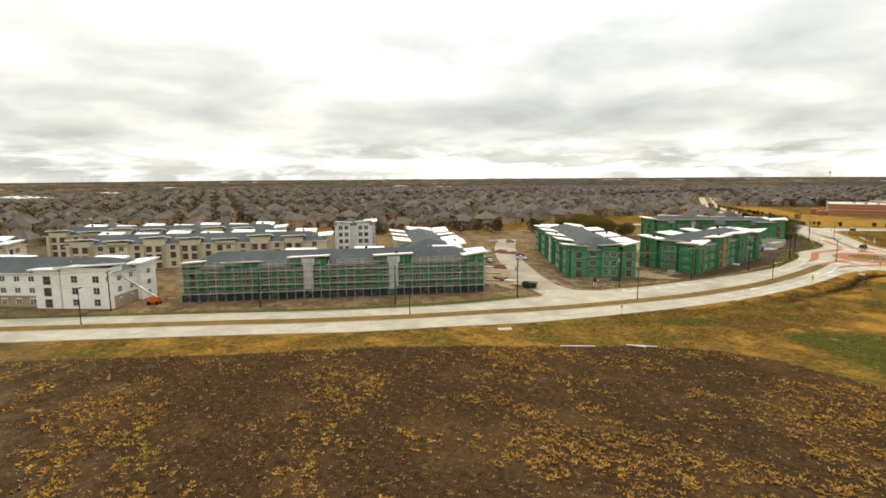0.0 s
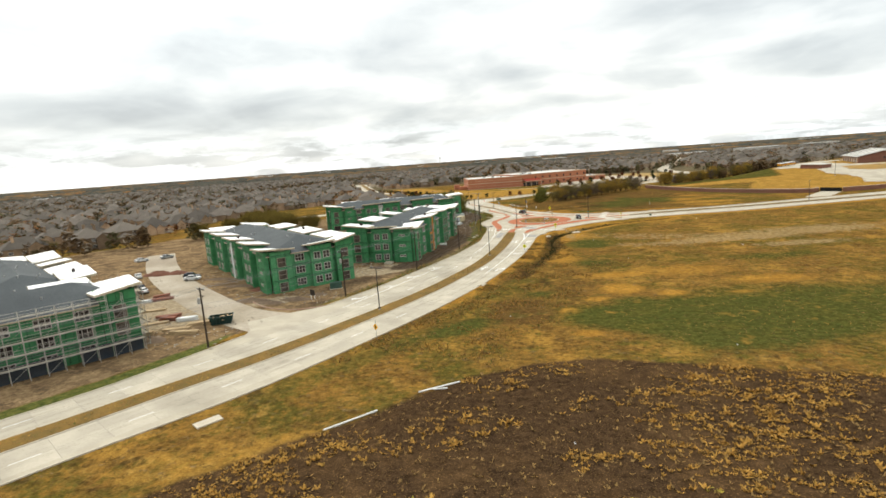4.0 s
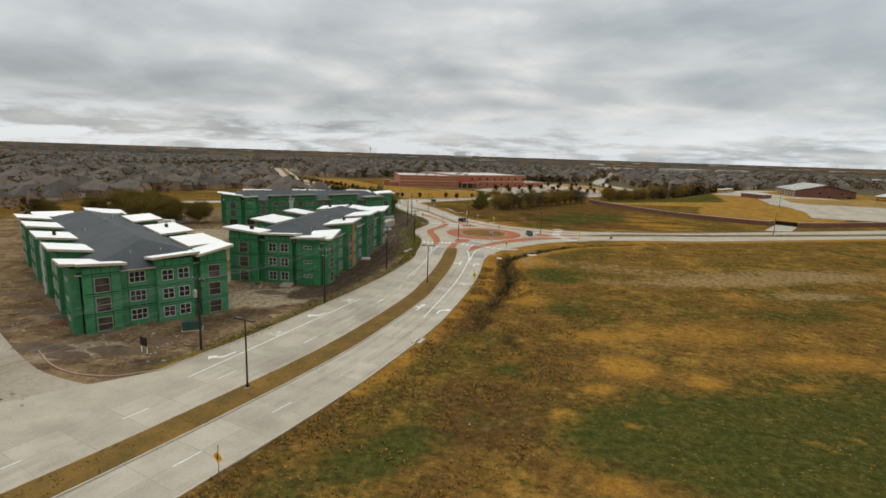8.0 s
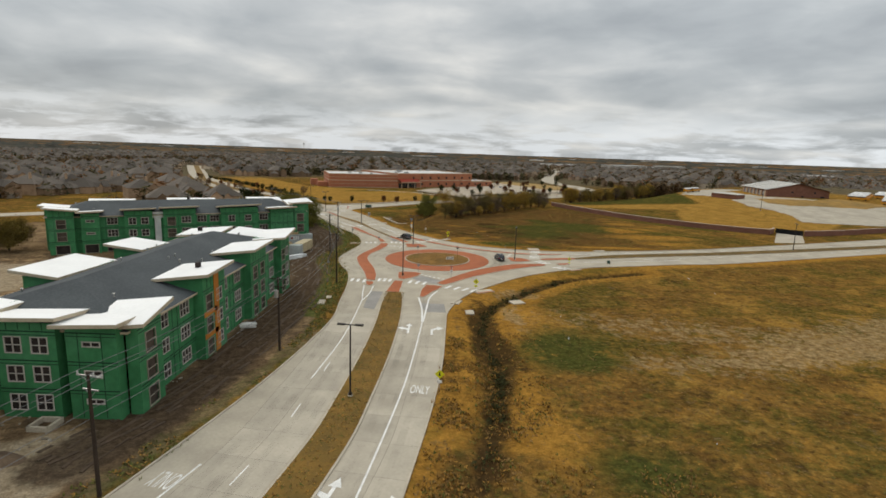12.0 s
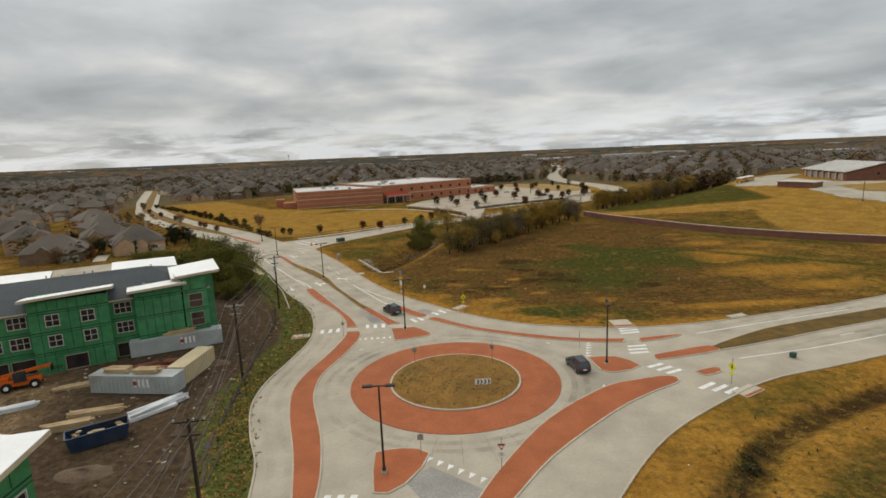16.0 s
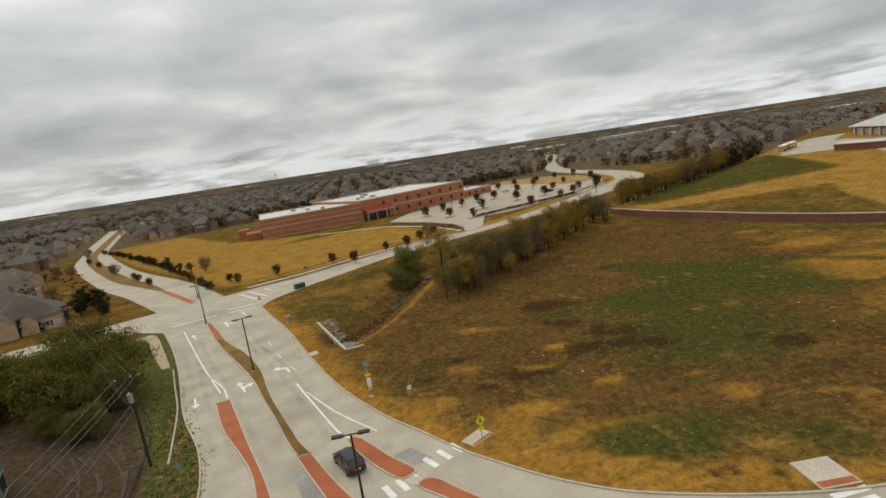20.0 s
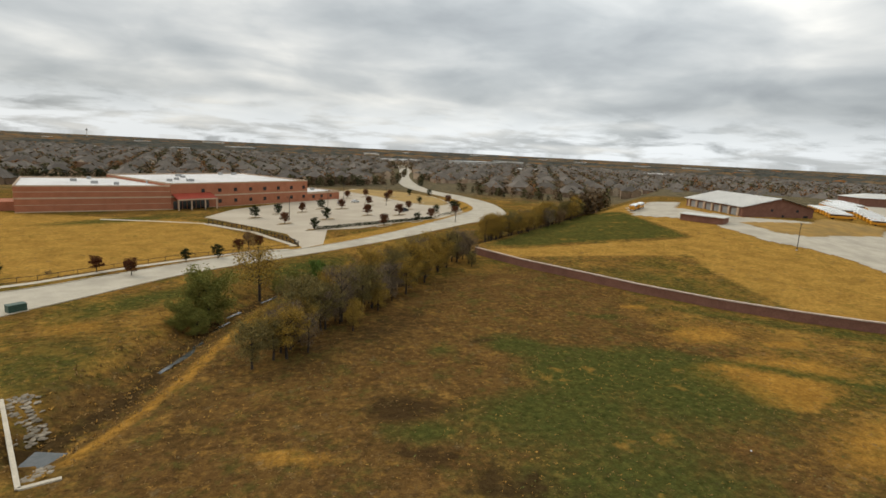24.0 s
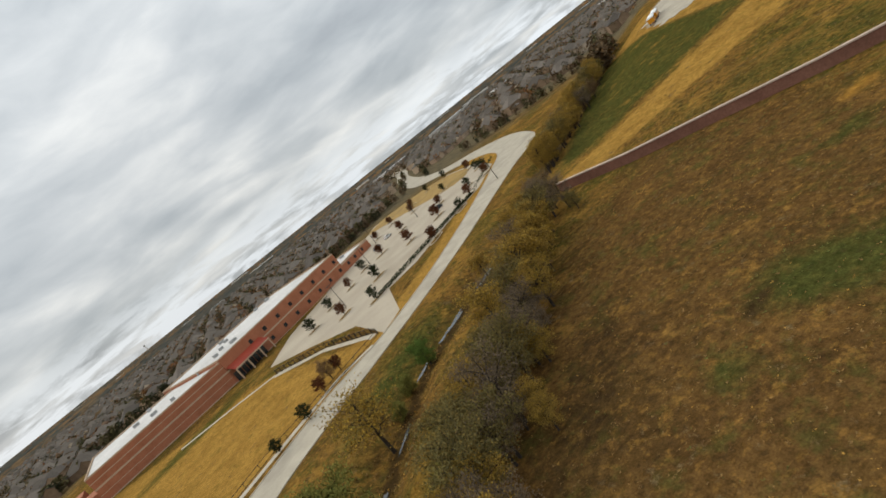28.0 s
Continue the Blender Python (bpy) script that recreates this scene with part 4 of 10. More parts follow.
ck = Mesh()
corner = curve([(-60.5, -131), (-56.9, -133.5), (-52, -137), (-47, -139.1), (-41.7, -139.3), (-38.6, -137.6), (-36.6, -136)], 4)
strip(ck, offset(corner, -0.1), offset(corner, 0.1), -0.05, 0.17)
solo("kerb", ck, mat("muddy_red_kerb", (0.34, 0.20, 0.14), (0.40, 0.30, 0.23), 0.6, 0.9), "mud-stained reddish kerb round the site driveway corner", "kerb", "structure", "road kerbs")

# grassed medians with kerbs
GRASS_STRIP = mat("dry_median_grass", (0.20, 0.112, 0.024), (0.13, 0.082, 0.020), 0.35, 0.95, bump=0.6, c=(0.29, 0.155, 0.030), fine=5)


def median(left, right, z, label, grass=GRASS_STRIP):
    base = Mesh()
    strip(base, left, right, -0.02, z)
    ob = solo("median", base, KERB, label, "median", "structure")
    top = Mesh()
    ins = 0.22

    def inset(a, b):
        o = []
        for p, q in zip(a, b):
            d = Vector((q[0] - p[0], q[1] - p[1]))
            o.append((p[0] + d.x / max(d.length, 0.6) * ins, p[1] + d.y / max(d.length, 0.6) * ins))
        return o
    strip(top, inset(left, right), inset(right, left), z - 0.03, z + 0.04)
    part("grass", top, grass, ob, "dry golden grass")
    return ob


half = [2.15 if i < len(MEDIAN) - 6 else 2.15 - 0.12 * (i - len(MEDIAN) + 6) for i in range(len(MEDIAN))]
median(offset(MEDIAN, [-h for h in half]), offset(MEDIAN, half), 0.15, "long median of dry grass between concrete kerbs")
east = curve([(39.0, 6.8), (54.2, 12.8), (74, 18.6), (94, 24.6), (161, 48.6), (240, 80), (398, 146)], 5)
eh = [min(2.3, 0.9 + 0.35 * i) for i in range(len(east))]
median(offset(east, [-h for h in eh]), offset(east, eh), 0.15, "grassy median of the east road",
       mat("rough_median_grass", (0.16, 0.092, 0.022), (0.085, 0.06, 0.017), 0.5, 0.95, bump=0.7, c=(0.24, 0.145, 0.045), fine=5))
nm = curve([(-50.5, 95.5), (-46, 88.5), (-37.2, 72.3), (-29.4, 59.5), (-24.9, 51), (-20.2, 42), (-16.6, 35)], 5)
median(curve([(-44.2, 82.9), (-40.4, 76.4), (-36.7, 70.6), (-30.5, 60.8), (-26.1, 52.4), (-22.1, 44.8), (-19.1, 38.5), (-17.2, 35.1)], 5),
       curve([(-42.9, 83.6), (-39.6, 78.8), (-34.6, 72.2), (-29.2, 62.8), (-24.5, 51.8), (-20.3, 43.4), (-17.4, 38.0), (-15.6, 35.3)], 5), 0.15, "short grass median north of the roundabout")
av = curve([(-84, 145), (-96, 158.5), (-126, 192), (-183, 270), (-214, 330), (-304, 515)], 5)
ah = [min(3.0, 0.5 + 0.3 * i) for i in range(len(av))]
median(offset(av, [-h for h in ah]), offset(av, ah), 0.15, "planted median of the avenue")

# ---- roundabout: red apron, grass island, splitter islands ----


def ring(r, n=72):
    return [(r * math.cos(2 * math.pi * i / n), r * math.sin(2 * math.pi * i / n)) for i in range(n)]


apron = Mesh()
slab(apron, ring(13.9), -0.02, 0.09)
ap = solo("roundabout_apron", apron, BRICKRED, "red stamped-concrete truck apron of the roundabout", "apron", "structure")
rim = Mesh()
slab(rim, ring(8.75), 0.0, 0.24)
isl = solo("roundabout_island", rim, KERB, "grass roundabout island with a pale kerb", "island", "structure")
dome = Mesh()
rings = [(8.5, 0.26), (7.0, 0.36), (5.0, 0.46), (2.5, 0.52), (0.6, 0.53)]
for (r0, z0), (r1, z1) in zip(rings, rings[1:]):
    a, b = ring(r0, 48), ring(r1, 48)
    for i in range(48):
        j = (i + 1) % 48
        dome.face((*a[i], z0), (*a[j], z0), (*b[j], z1), (*b[i], z1))
dome.face(*[(x, y, 0.53) for x, y in ring(0.6, 48)])
part("grass", dome, mat("island_grass", (0.27, 0.145, 0.034), (0.20, 0.104, 0.026), 0.5, 0.95, bump=0.6, c=(0.10, 0.068, 0.020), fine=5), isl, "dry golden mown grass")


def splitter(poly, label, n=4):
    """A red island with a kerb round it."""
    pts = curve(list(poly) + [poly[0]], n)[:-1] if n > 1 else list(poly)
    cx, cy = sum(p[0] for p in pts) / len(pts), sum(p[1] for p in pts) / len(pts)
    area = sum(a[0] * b[1] - b[0] * a[1] for a, b in zip(pts, pts[1:] + pts[:1]))
    base = Mesh()
    out = 0.1 if area > 0 else -0.1
    slab(base, offset(pts + pts[:1], out)[:-1], -0.02, 0.14)
    ob = solo("splitter_island", base, KERB, label, "traffic island", "structure", "splitter islands")
    inner = offset(pts + pts[:1], -0.6 * out)[:-1]
    top = Mesh()
    slab(top, inner, 0.10, 0.147)
    part("brick_top", top, BRICKRED, ob, "red stamped concrete")
    return ob


splitter(curve([(-13.5, -25.4), (-13.9, -20.2), (-15.4, -12.9), (-18.0, -4.5), (-18.7, 0.5), (-18.4, 4.8), (-17.1, 9.3), (-16.2, 13.0), (-15.5, 16.6), (-15.4, 19.4), (-15.8, 21.4)], 4)
         + curve([(-17.9, 21.4), (-17.9, 18.8), (-18.4, 15.4), (-19.1, 11.8), (-20.1, 7.8), (-21.2, 3.0), (-21.4, -1.8), (-20.0, -8.3), (-17.6, -16), (-16.1, -22), (-15.4, -25.2)], 4), "long S-shaped red island beside the western slip lane", 1)
splitter([(-15.2, -26.6), (-13.6, -26.8), (-13.6, -29.2), (-14.2, -29.9), (-14.9, -29.2)], "small red island nose at the southern crossing", 2)
splitter([(-9.1, -25.2), (-7.2, -25.5), (-7.3, -34.8), (-10.0, -34.6)], "red median nose at the southern crossing", 1)
splitter([(-8.9, -16.8), (-6.4, -16.2), (-3.4, -17.4), (-5.6, -22.2), (-8.4, -23.3)], "triangular red splitter island on the south approach", 2)
splitter([(-1.9, -28.2), (1.6, -28.9), (-0.4, -33.4), (-2.0, -37.6), (-2.9, -37.0), (-2.7, -31.7)], "tapering red island before the eastern slip lane", 2)
splitter([(0.4, -26.0), (2.4, -27.1), (8.9, -18.9), (17.9, -10.5), (24, -6.2), (28.4, -3.7), (28.0, -1.9), (23.5, -2.6), (18.6, -4.4), (10.2, -11.4), (3.9, -19.9)], "curved red island beside the eastern slip lane")
splitter([(19.6, 5.4), (23.4, 5.2), (25.6, 1.7), (22.0, 0.1), (20.0, 0.8)], "triangular red splitter island on the east approach", 2)
splitter([(29.0, 5.3), (33, 6.5), (38.2, 7.8), (38.9, 5.9), (33.0, 4.3), (28.8, 3.5)], "red nose of the eastern median", 2)
splitter([(32.0, -0.9), (35.1, 0.1), (35.4, -1.1), (32.7, -2.3)], "small red island on the eastern slip lane", 2)
splitter([(29.6, 12.2), (35.6, 13.0), (35.7, 12.3), (29.4, 10.6)], "small red island at the eastern crossing", 2)
splitter(curve([(-10.2, 22.0), (-6.3, 22.3)], 2) + curve([(-5.0, 21.0), (-3.6, 19.1), (-3.6, 17.9), (-5.3, 17.2), (-7.4, 16.6), (-9.3, 16.2)], 3), "red splitter island on the north approach", 1)
splitter([(-11.8, 36.6), (-11.2, 37.1), (-10.1, 36.4), (-8.4, 34.2), (-6.9, 32.2), (-4.6, 29.7), (-4.1, 28.8), (-4.6, 28.2), (-5.7, 28.0), (-8.1, 30.7), (-10.6, 34.3)], "short red island beside the northern slip lane", 2)
splitter(curve([(-3.9, 26.5), (-3.3, 27.2), (-2.0, 27.0), (0.4, 24.5), (3.9, 21.3), (7.8, 18.8), (11.7, 16.8), (15.5, 15.0), (19.0, 13.7), (22.6, 12.8), (27.2, 12.2)], 4)
         + curve([(26.4, 10.7), (22.0, 11.3), (18.6, 12.3), (15.1, 13.6), (11.4, 15.3), (7.4, 17.5), (3.8, 19.7), (0.0, 22.9), (-3.3, 25.8)], 4), "long curved red island beside the northern slip lane", 1)
splitter(curve([(-15.5, 35.0), (-13.4, 31.4), (-10.9, 27.5), (-9.0, 24.9)], 4) + curve([(-11.3, 24.3), (-12.2, 26.3), (-14.5, 30.3), (-17.0, 34.7)], 4), "red nose of the northern median", 1)
splitter(curve([(-30.7, 52.9), (-27.0, 45.7), (-23.8, 39.4), (-20.5, 33.2), (-18.0, 28.1), (-16.5, 23.9)], 4) + curve([(-18.4, 23.8), (-19.2, 27.6), (-21.4, 33.0), (-24.2, 37.6), (-28.5, 44.2), (-32.5, 52.4)], 4), "wavy red island on the northern slip lane", 1)
for poly in ([(-16.4, 23.6), (-18.3, 23.5), (-18.0, 21.7), (-15.9, 21.7)], [(-9.0, 24.6), (-11.2, 24.0), (-10.2, 22.3), (-6.4, 22.6)], [(-4.3, 28.1), (-5.5, 27.7), (-4.1, 26.5), (-3.2, 27.4)]):
    refuge = Mesh()
    slab(refuge, poly, 0.0, 0.06)
    solo("crossing_refuge", refuge, KERB, "pale concrete cut-through between two red islands", "refuge", "structure")

splitter(curve([(-51.8, 97.4), (-48.2, 90.5), (-44.3, 83.2)], 3) + curve([(-43.1, 83.9), (-46.6, 90.2), (-50.7, 97.0)], 3), "narrow red nose of the northern median at the crossing", 1)
splitter(curve([(-65.6, 121.0), (-74.4, 131.6), (-84.6, 144.0)], 3) + curve([(-83.2, 145.0), (-73.0, 132.6), (-64.6, 122.0)], 3), "long red nose of the avenue's median at the crossing", 1)

# school car park and drives, the depot's lots
lot = Mesh()
sheet(lot, [(-19, 236), (-4, 217), (10, 197), (13.5, 172), (20, 178.5), (24, 206), (36, 209.5), (54, 224), (76, 238), (96, 262), (105.5, 298), (104, 342), (60, 385), (40, 350), (20, 300), (-10, 262)], 0.034)
solo("car_park", lot, mat("car_park_concrete", (0.44, 0.375, 0.285), (0.38, 0.32, 0.24), 0.08, 0.95, c=(0.30, 0.245, 0.175), fine=1.5, grit=0.05), "pale concrete school car park", "car park", "structure")

# ---- apartment buildings ----
STOREY = 3.15


def facade(mesh, p, q, z0, z1, holes, deep=0.22):
    """An upright wall from p to q (outside on the right), with real holes (u0, u1, v0, v1) and their reveals."""
    p, q = Vector((*p, 0)), Vector((*q, 0))
    length = (q - p).length
    d = (q - p) / length
    inn = Vector((-d.y, d.x, 0)) * deep
    us = sorted({0.0, length, *[h for o in holes for h in o[:2]]})
    vs = sorted({z0, z1, *[h for o in holes for h in o[2:]]})

    def at(u, v, off=False):
        r = p + d * u + (inn if off else Vector())
        return (r.x, r.y, v)
    for a, b in zip(us, us[1:]):
        v = 0
        while v < len(vs) - 1:
            mid = ((a + b) / 2, (vs[v] + vs[v + 1]) / 2)
            if any(o[0] < mid[0] < o[1] and o[2] < mid[1] < o[3] for o in holes):
                v += 1
                continue
            top = v + 1
            while top < len(vs) - 1 and not any(o[0] < mid[0] < o[1] and o[2] < (vs[top] + vs[top + 1]) / 2 < o[3] for o in holes):
                top += 1
            mesh.face(at(a, vs[v]), at(b, vs[v]), at(b, vs[top]), at(a, vs[top]))
            v = top
    for a, b, c, e in holes:
        mesh.face(at(a, c), at(b, c), at(b, c, True), at(a, c, True))
        mesh.face(at(a, e, True), at(b, e, True), at(b, e), at(a, e))
        mesh.face(at(a, c), at(a, c, True), at(a, e, True), at(a, e))
        mesh.face(at(b, c, True), at(b, c), at(b, e), at(b, e, True))


def window_set(w, h, cols, rows, frame_mat, pane_mat, deep=0.16):
    """Meshes of one window: frame with bars, and its pane, centred on x, foot at z 0, outside towards -y."""
    f = Mesh()
    t, y = 0.10, -0.08
    xs = [-w / 2 + t] + [v for i in range(1, cols) for v in (-w / 2 + w * i / cols - 0.045, -w / 2 + w * i / cols + 0.045)] + [w / 2 - t]
    zs = [t] + [v for i in range(1, rows) for v in (h * i / rows - 0.035, h * i / rows + 0.035)] + [h - t]
    holes = [(a + w / 2, b + w / 2, c, d) for a, b in zip(xs[::2], xs[1::2]) for c, d in zip(zs[::2], zs[1::2])]
    facade(f, (-w / 2, y), (w / 2, y), 0.0, h, holes, 0.12)
    ring_ = [(-w / 2, 0.0), (w / 2, 0.0), (w / 2, h), (-w / 2, h)]
    for (a, b), (c, d) in zip(ring_, ring_[1:] + ring_[:1]):
        f.face((a, y, b), (a, 0.06, b), (c, 0.06, d), (c, y, d))
    # flat sheet closing the opening; no room is built behind it
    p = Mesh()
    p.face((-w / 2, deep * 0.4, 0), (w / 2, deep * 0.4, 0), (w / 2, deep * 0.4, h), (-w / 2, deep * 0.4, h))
    fme = f.data("window_frame", frame_mat)
    b = bmesh.new()
    b.from_mesh(fme)
    bmesh.ops.remove_doubles(b, verts=b.verts, dist=0.0005)
    b.to_mesh(fme)
    b.free()
    return fme, p.data("pane", pane_mat)


OPENFRAME = mat("unpainted_window_frame", (0.52, 0.48, 0.43), (0.44, 0.40, 0.36), 1.0, 0.7)
FRAMING = mat("weathered_framing", (0.34, 0.30, 0.24), (0.27, 0.235, 0.185), 0.9, 0.85)
# brown-black for balcony panes: the room's shade is put into the colour
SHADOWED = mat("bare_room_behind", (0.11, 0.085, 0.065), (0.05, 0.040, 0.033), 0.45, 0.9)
# DARK and SHADOWED panes carry painted room shade, GLASS panes are glazing
WINDOWS = {
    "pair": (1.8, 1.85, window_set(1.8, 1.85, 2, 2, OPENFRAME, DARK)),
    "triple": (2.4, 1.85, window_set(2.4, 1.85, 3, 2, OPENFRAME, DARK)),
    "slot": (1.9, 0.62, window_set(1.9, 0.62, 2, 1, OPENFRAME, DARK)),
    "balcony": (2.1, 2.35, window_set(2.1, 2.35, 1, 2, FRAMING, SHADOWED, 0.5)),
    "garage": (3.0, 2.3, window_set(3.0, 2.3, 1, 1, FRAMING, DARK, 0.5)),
    "house": (1.7, 1.5, window_set(1.7, 1.5, 2, 2, TRIMWHITE, GLASS)),
    "small": (1.1, 1.4, window_set(1.1, 1.4, 1, 2, TRIMWHITE, GLASS)),
    "school": (1.6, 1.6, window_set(1.6, 1.6, 2, 1, POLEDARK, GLASS)),
}


def add_window(parent, kind, p, q, u, z):
    """A window with its frame and pane in the wall from p to q, u metres along, foot at z."""
    w, h, (frame_me, pane_me) = WINDOWS[kind]
    d = (Vector(q) - Vector(p)).normalized()
    m = Matrix.Translation((p[0] + d.x * u, p[1] + d.y * u, z)) @ Matrix.Rotation(math.atan2(d.y, d.x), 4, "Z")
    f = new("window", frame_me)
    f.parent, f.matrix_local = parent, m
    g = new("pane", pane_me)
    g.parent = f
    return (u - w / 2, u + w / 2, z, z + h)


def wall_run(parent, wall, tape, p, q, z0, z1, wins, tape_on=True):
    """One straight stretch of wall with its windows [(u, z, kind)], seams and floor belts."""
    holes = [add_window(parent, k, p, q, u, z) for u, z, k in wins]
    facade(wall, p, q, z0, z1, holes)
    if not tape_on:
        return
    d = (Vector(q) - Vector(p))
    length = d.length
    d = d / length
    ang = math.atan2(d.y, d.x)
    out = Vector((d.y, -d.x)) * 0.012

    def blocked(u0, u1, v0, v1):
        return any(u1 > a and u0 < b and v1 > c and v0 < e for a, b, c, e in holes)
    n = max(1, int(length / 1.22))
    for i in range(1, n):
        u = i * 1.22
        for k in range(int((z1 - z0) / STOREY) + 1):
            lo, hi = z0 + k * STOREY + 0.2, min(z1, z0 + (k + 1) * STOREY)
            if hi - lo > 0.8 and not blocked(u - 0.05, u + 0.05, lo, hi):
                tape.box((p[0] + d.x * u + out.x, p[1] + d.y * u + out.y, (lo + hi) / 2), (0.07, 0.02, hi - lo), ang)
    for k in range(1, int((z1 - z0) / STOREY) + 1):
        for dz, hh in ((-0.32, 0.07), (0.05, 0.12)):
            zz = z0 + k * STOREY + dz
            if zz < z1 - 0.1 and not blocked(0, length, zz - 0.05, zz + 0.05):
                tape.box((p[0] + d.x * length / 2 + out.x, p[1] + d.y * length / 2 + out.y, zz), (length, 0.024, hh), ang)


def canopy(parent, x0, x1, y0, y1, z, tilt_x=0.0, tilt_y=0.0, fascia=None, hatch=False):
    """A white mono-pitch roof slab with a fascia, over a bay; tilts are the rise in metres across it."""
    def zz(x, y):
        return z + tilt_x * ((x - x0) / (x1 - x0) - 0.5) + tilt_y * ((y - y0) / (y1 - y0) - 0.5)
    t = 0.32
    s = Mesh()
    for k, (dz, ins) in enumerate(((0.0, 0.0), (-t, 0.0))):
        for x, y in ((x0, y0), (x1, y0), (x1, y1), (x0, y1)):
            s.v.append((x, y, zz(x, y) + dz))
    s.f += [(0, 1, 2, 3), (7, 6, 5, 4), (0, 4, 5, 1), (1, 5, 6, 2), (2, 6, 7, 3), (3, 7, 4, 0)]
    ob = part("canopy_roof", s, MEMBRANE, parent, "white membrane mono-pitch roof")
    e = Mesh()
    for (a, b), (c, d) in (((x0, y0), (x1, y0)), ((x1, y0), (x1, y1)), ((x1, y1), (x0, y1)), ((x0, y1), (x0, y0))):
        e.beam((a, b, zz(a, b) - 0.22), (c, d, zz(c, d) - 0.22), 0.07, 0.38)
    part("fascia", e, fascia or FASCIA, ob, "raw tan fascia boards")
    if hatch:
        h = Mesh()
        cx, cy = (x0 + x1) / 2 + 1.0, (y0 + y1) / 2
        h.box((cx, cy, zz(cx, cy) + 0.35), (0.8, 0.5, 0.7))
        part("roof_vent", h, DARK, ob, "dark roof vent")
    return ob


def apartment(label, p0, ang, L, W, bays, wall_mat, H=9.45, roof_rise=3.0, rows=(0.8, 3.95, 7.1), kinds=("triple", "triple", "triple"), tape=True,
              plain_step=4.3, ground_kind=None, fascia=None, skip=(), canopy_mat=None, lower=None, sides=(0, 1, 2, 3), roof_mat=SHINGLE):
    """A three-storey block. Side 0 runs along x at y=0, 1 the end at x=L, 2 the back, 3 the end at x=0.
    bays: (side, u0, u1, extra height, kind, tilt_x, tilt_y)."""
    t = thing("apartment_building", label, "apartment building", pose(p0[0], p0[1], 0, 0, 0, ang), "apartment complex")
    corners = [(0, 0), (L, 0), (L, W), (0, W)]
    wall, seams = Mesh(), Mesh()
    low = Mesh()
    for side in range(4):
        a, b = Vector(corners[side]), Vector(corners[(side + 1) % 4])
        length = (b - a).length
        d = (b - a) / length
        out = Vector((d.y, -d.x))
        mine = sorted([q for q in bays if q[0] == side], key=lambda q: q[1])
        cuts = []
        for _, u0, u1, *_r in mine:
            cuts.append((max(0, u0), min(length, u1)))
        # plain stretches
        u = 0.0
        runs = []
        for c0, c1 in cuts + [(length, length)]:
            if c0 - u > 0.3:
                runs.append((u, c0))
            u = max(u, c1)
        for r0, r1 in runs:
            p, q = a + d * r0, a + d * r1
            ln = r1 - r0
            wins = []
            n = int(ln / plain_step)
            if side in sides:
                for i in range(n):
                    for k, z in enumerate(rows):
                        kd = ground_kind if (k == 0 and ground_kind) else kinds[k]
                        zz = 0.05 if kd == "garage" else z
                        wins.append((ln * (i + 0.5) / n, zz, kd))
            wall_run(t, wall, seams, tuple(p), tuple(q), 0.0, H, wins, tape)
        for _, u0, u1, extra, kind, tx, ty in mine:
            proj = 1.3
            p, q = a + d * u0 + out * proj, a + d * u1 + out * proj
            ln = u1 - u0
            hh = H + extra
            wins = []
            if side in sides:
                upper = rows[1:] if ground_kind else rows
                if ground_kind:
                    wins += [(ln / 2, 0.05, ground_kind)]
                if kind == "balcony":
                    for z in upper:
                        wins += [(ln / 2, z - 0.6, "balcony")]
                elif kind == "twin":
                    for z in upper:
                        wins += [(ln * 0.28, z, "pair"), (ln * 0.72, z, "pair")]
                elif kind == "mixed":
                    for z in upper:
                        wins += [(ln * 0.25, z - 0.6, "balcony"), (ln * 0.70, z, "triple" if ln > 7.5 else "pair")]
                elif kind == "balcony2":
                    for z in upper:
                        wins += [(ln * 0.27, z - 0.6, "balcony"), (ln * 0.73, z - 0.6, "balcony")]
                elif kind == "slot":
                    for z in upper:
                        wins += [(ln * 0.5, z + 0.9, "slot")]
                elif kind == "house":
                    for z in upper:
                        wins += [(ln * 0.5, z, "house")]
            wall_run(t, wall, seams, tuple(p), tuple(q), 0.0, hh, wins, tape)
            back0, back1 = a + d * u0 - out * 4.0, a + d * u1 - out * 4.0
            facade(wall, tuple(a + d * u0), tuple(p), 0.0, H, [])
            facade(wall, tuple(q), tuple(a + d * u1), 0.0, H, [])
            facade(wall, tuple(back0), tuple(p), H, hh, [])
            facade(wall, tuple(q), tuple(back1), H, hh, [])
            facade(wall, tuple(back1), tuple(back0), H, hh, [])
            # canopy, in the bay's own frame
            over = 0.85
            e = new("bay_roof")
            e.parent = t
            e.matrix_local = Matrix.Translation((a.x + d.x * u0, a.y + d.y * u0, 0)) @ Matrix.Rotation(math.atan2(d.y, d.x), 4, "Z")
            canopy(e, -over, ln + over, -proj - over - 0.3, 5.0 if extra >= 1.8 else 4.0, hh + 0.45, tx, ty, fascia, hatch=(int(u0) % 3 == 0 and ln > 6))
    part("wall", wall, wall_mat, t)
    if tape:
        part("seam_tape", seams, TAPE, t, "dark seam tape and floor belts")
    # hipped roof
    o = 0.55
    r = Mesh()
    hw = min(L, W) / 2
    A, B, C, D = (-o, -o, H), (L + o, -o, H), (L + o, W + o, H), (-o, W + o, H)
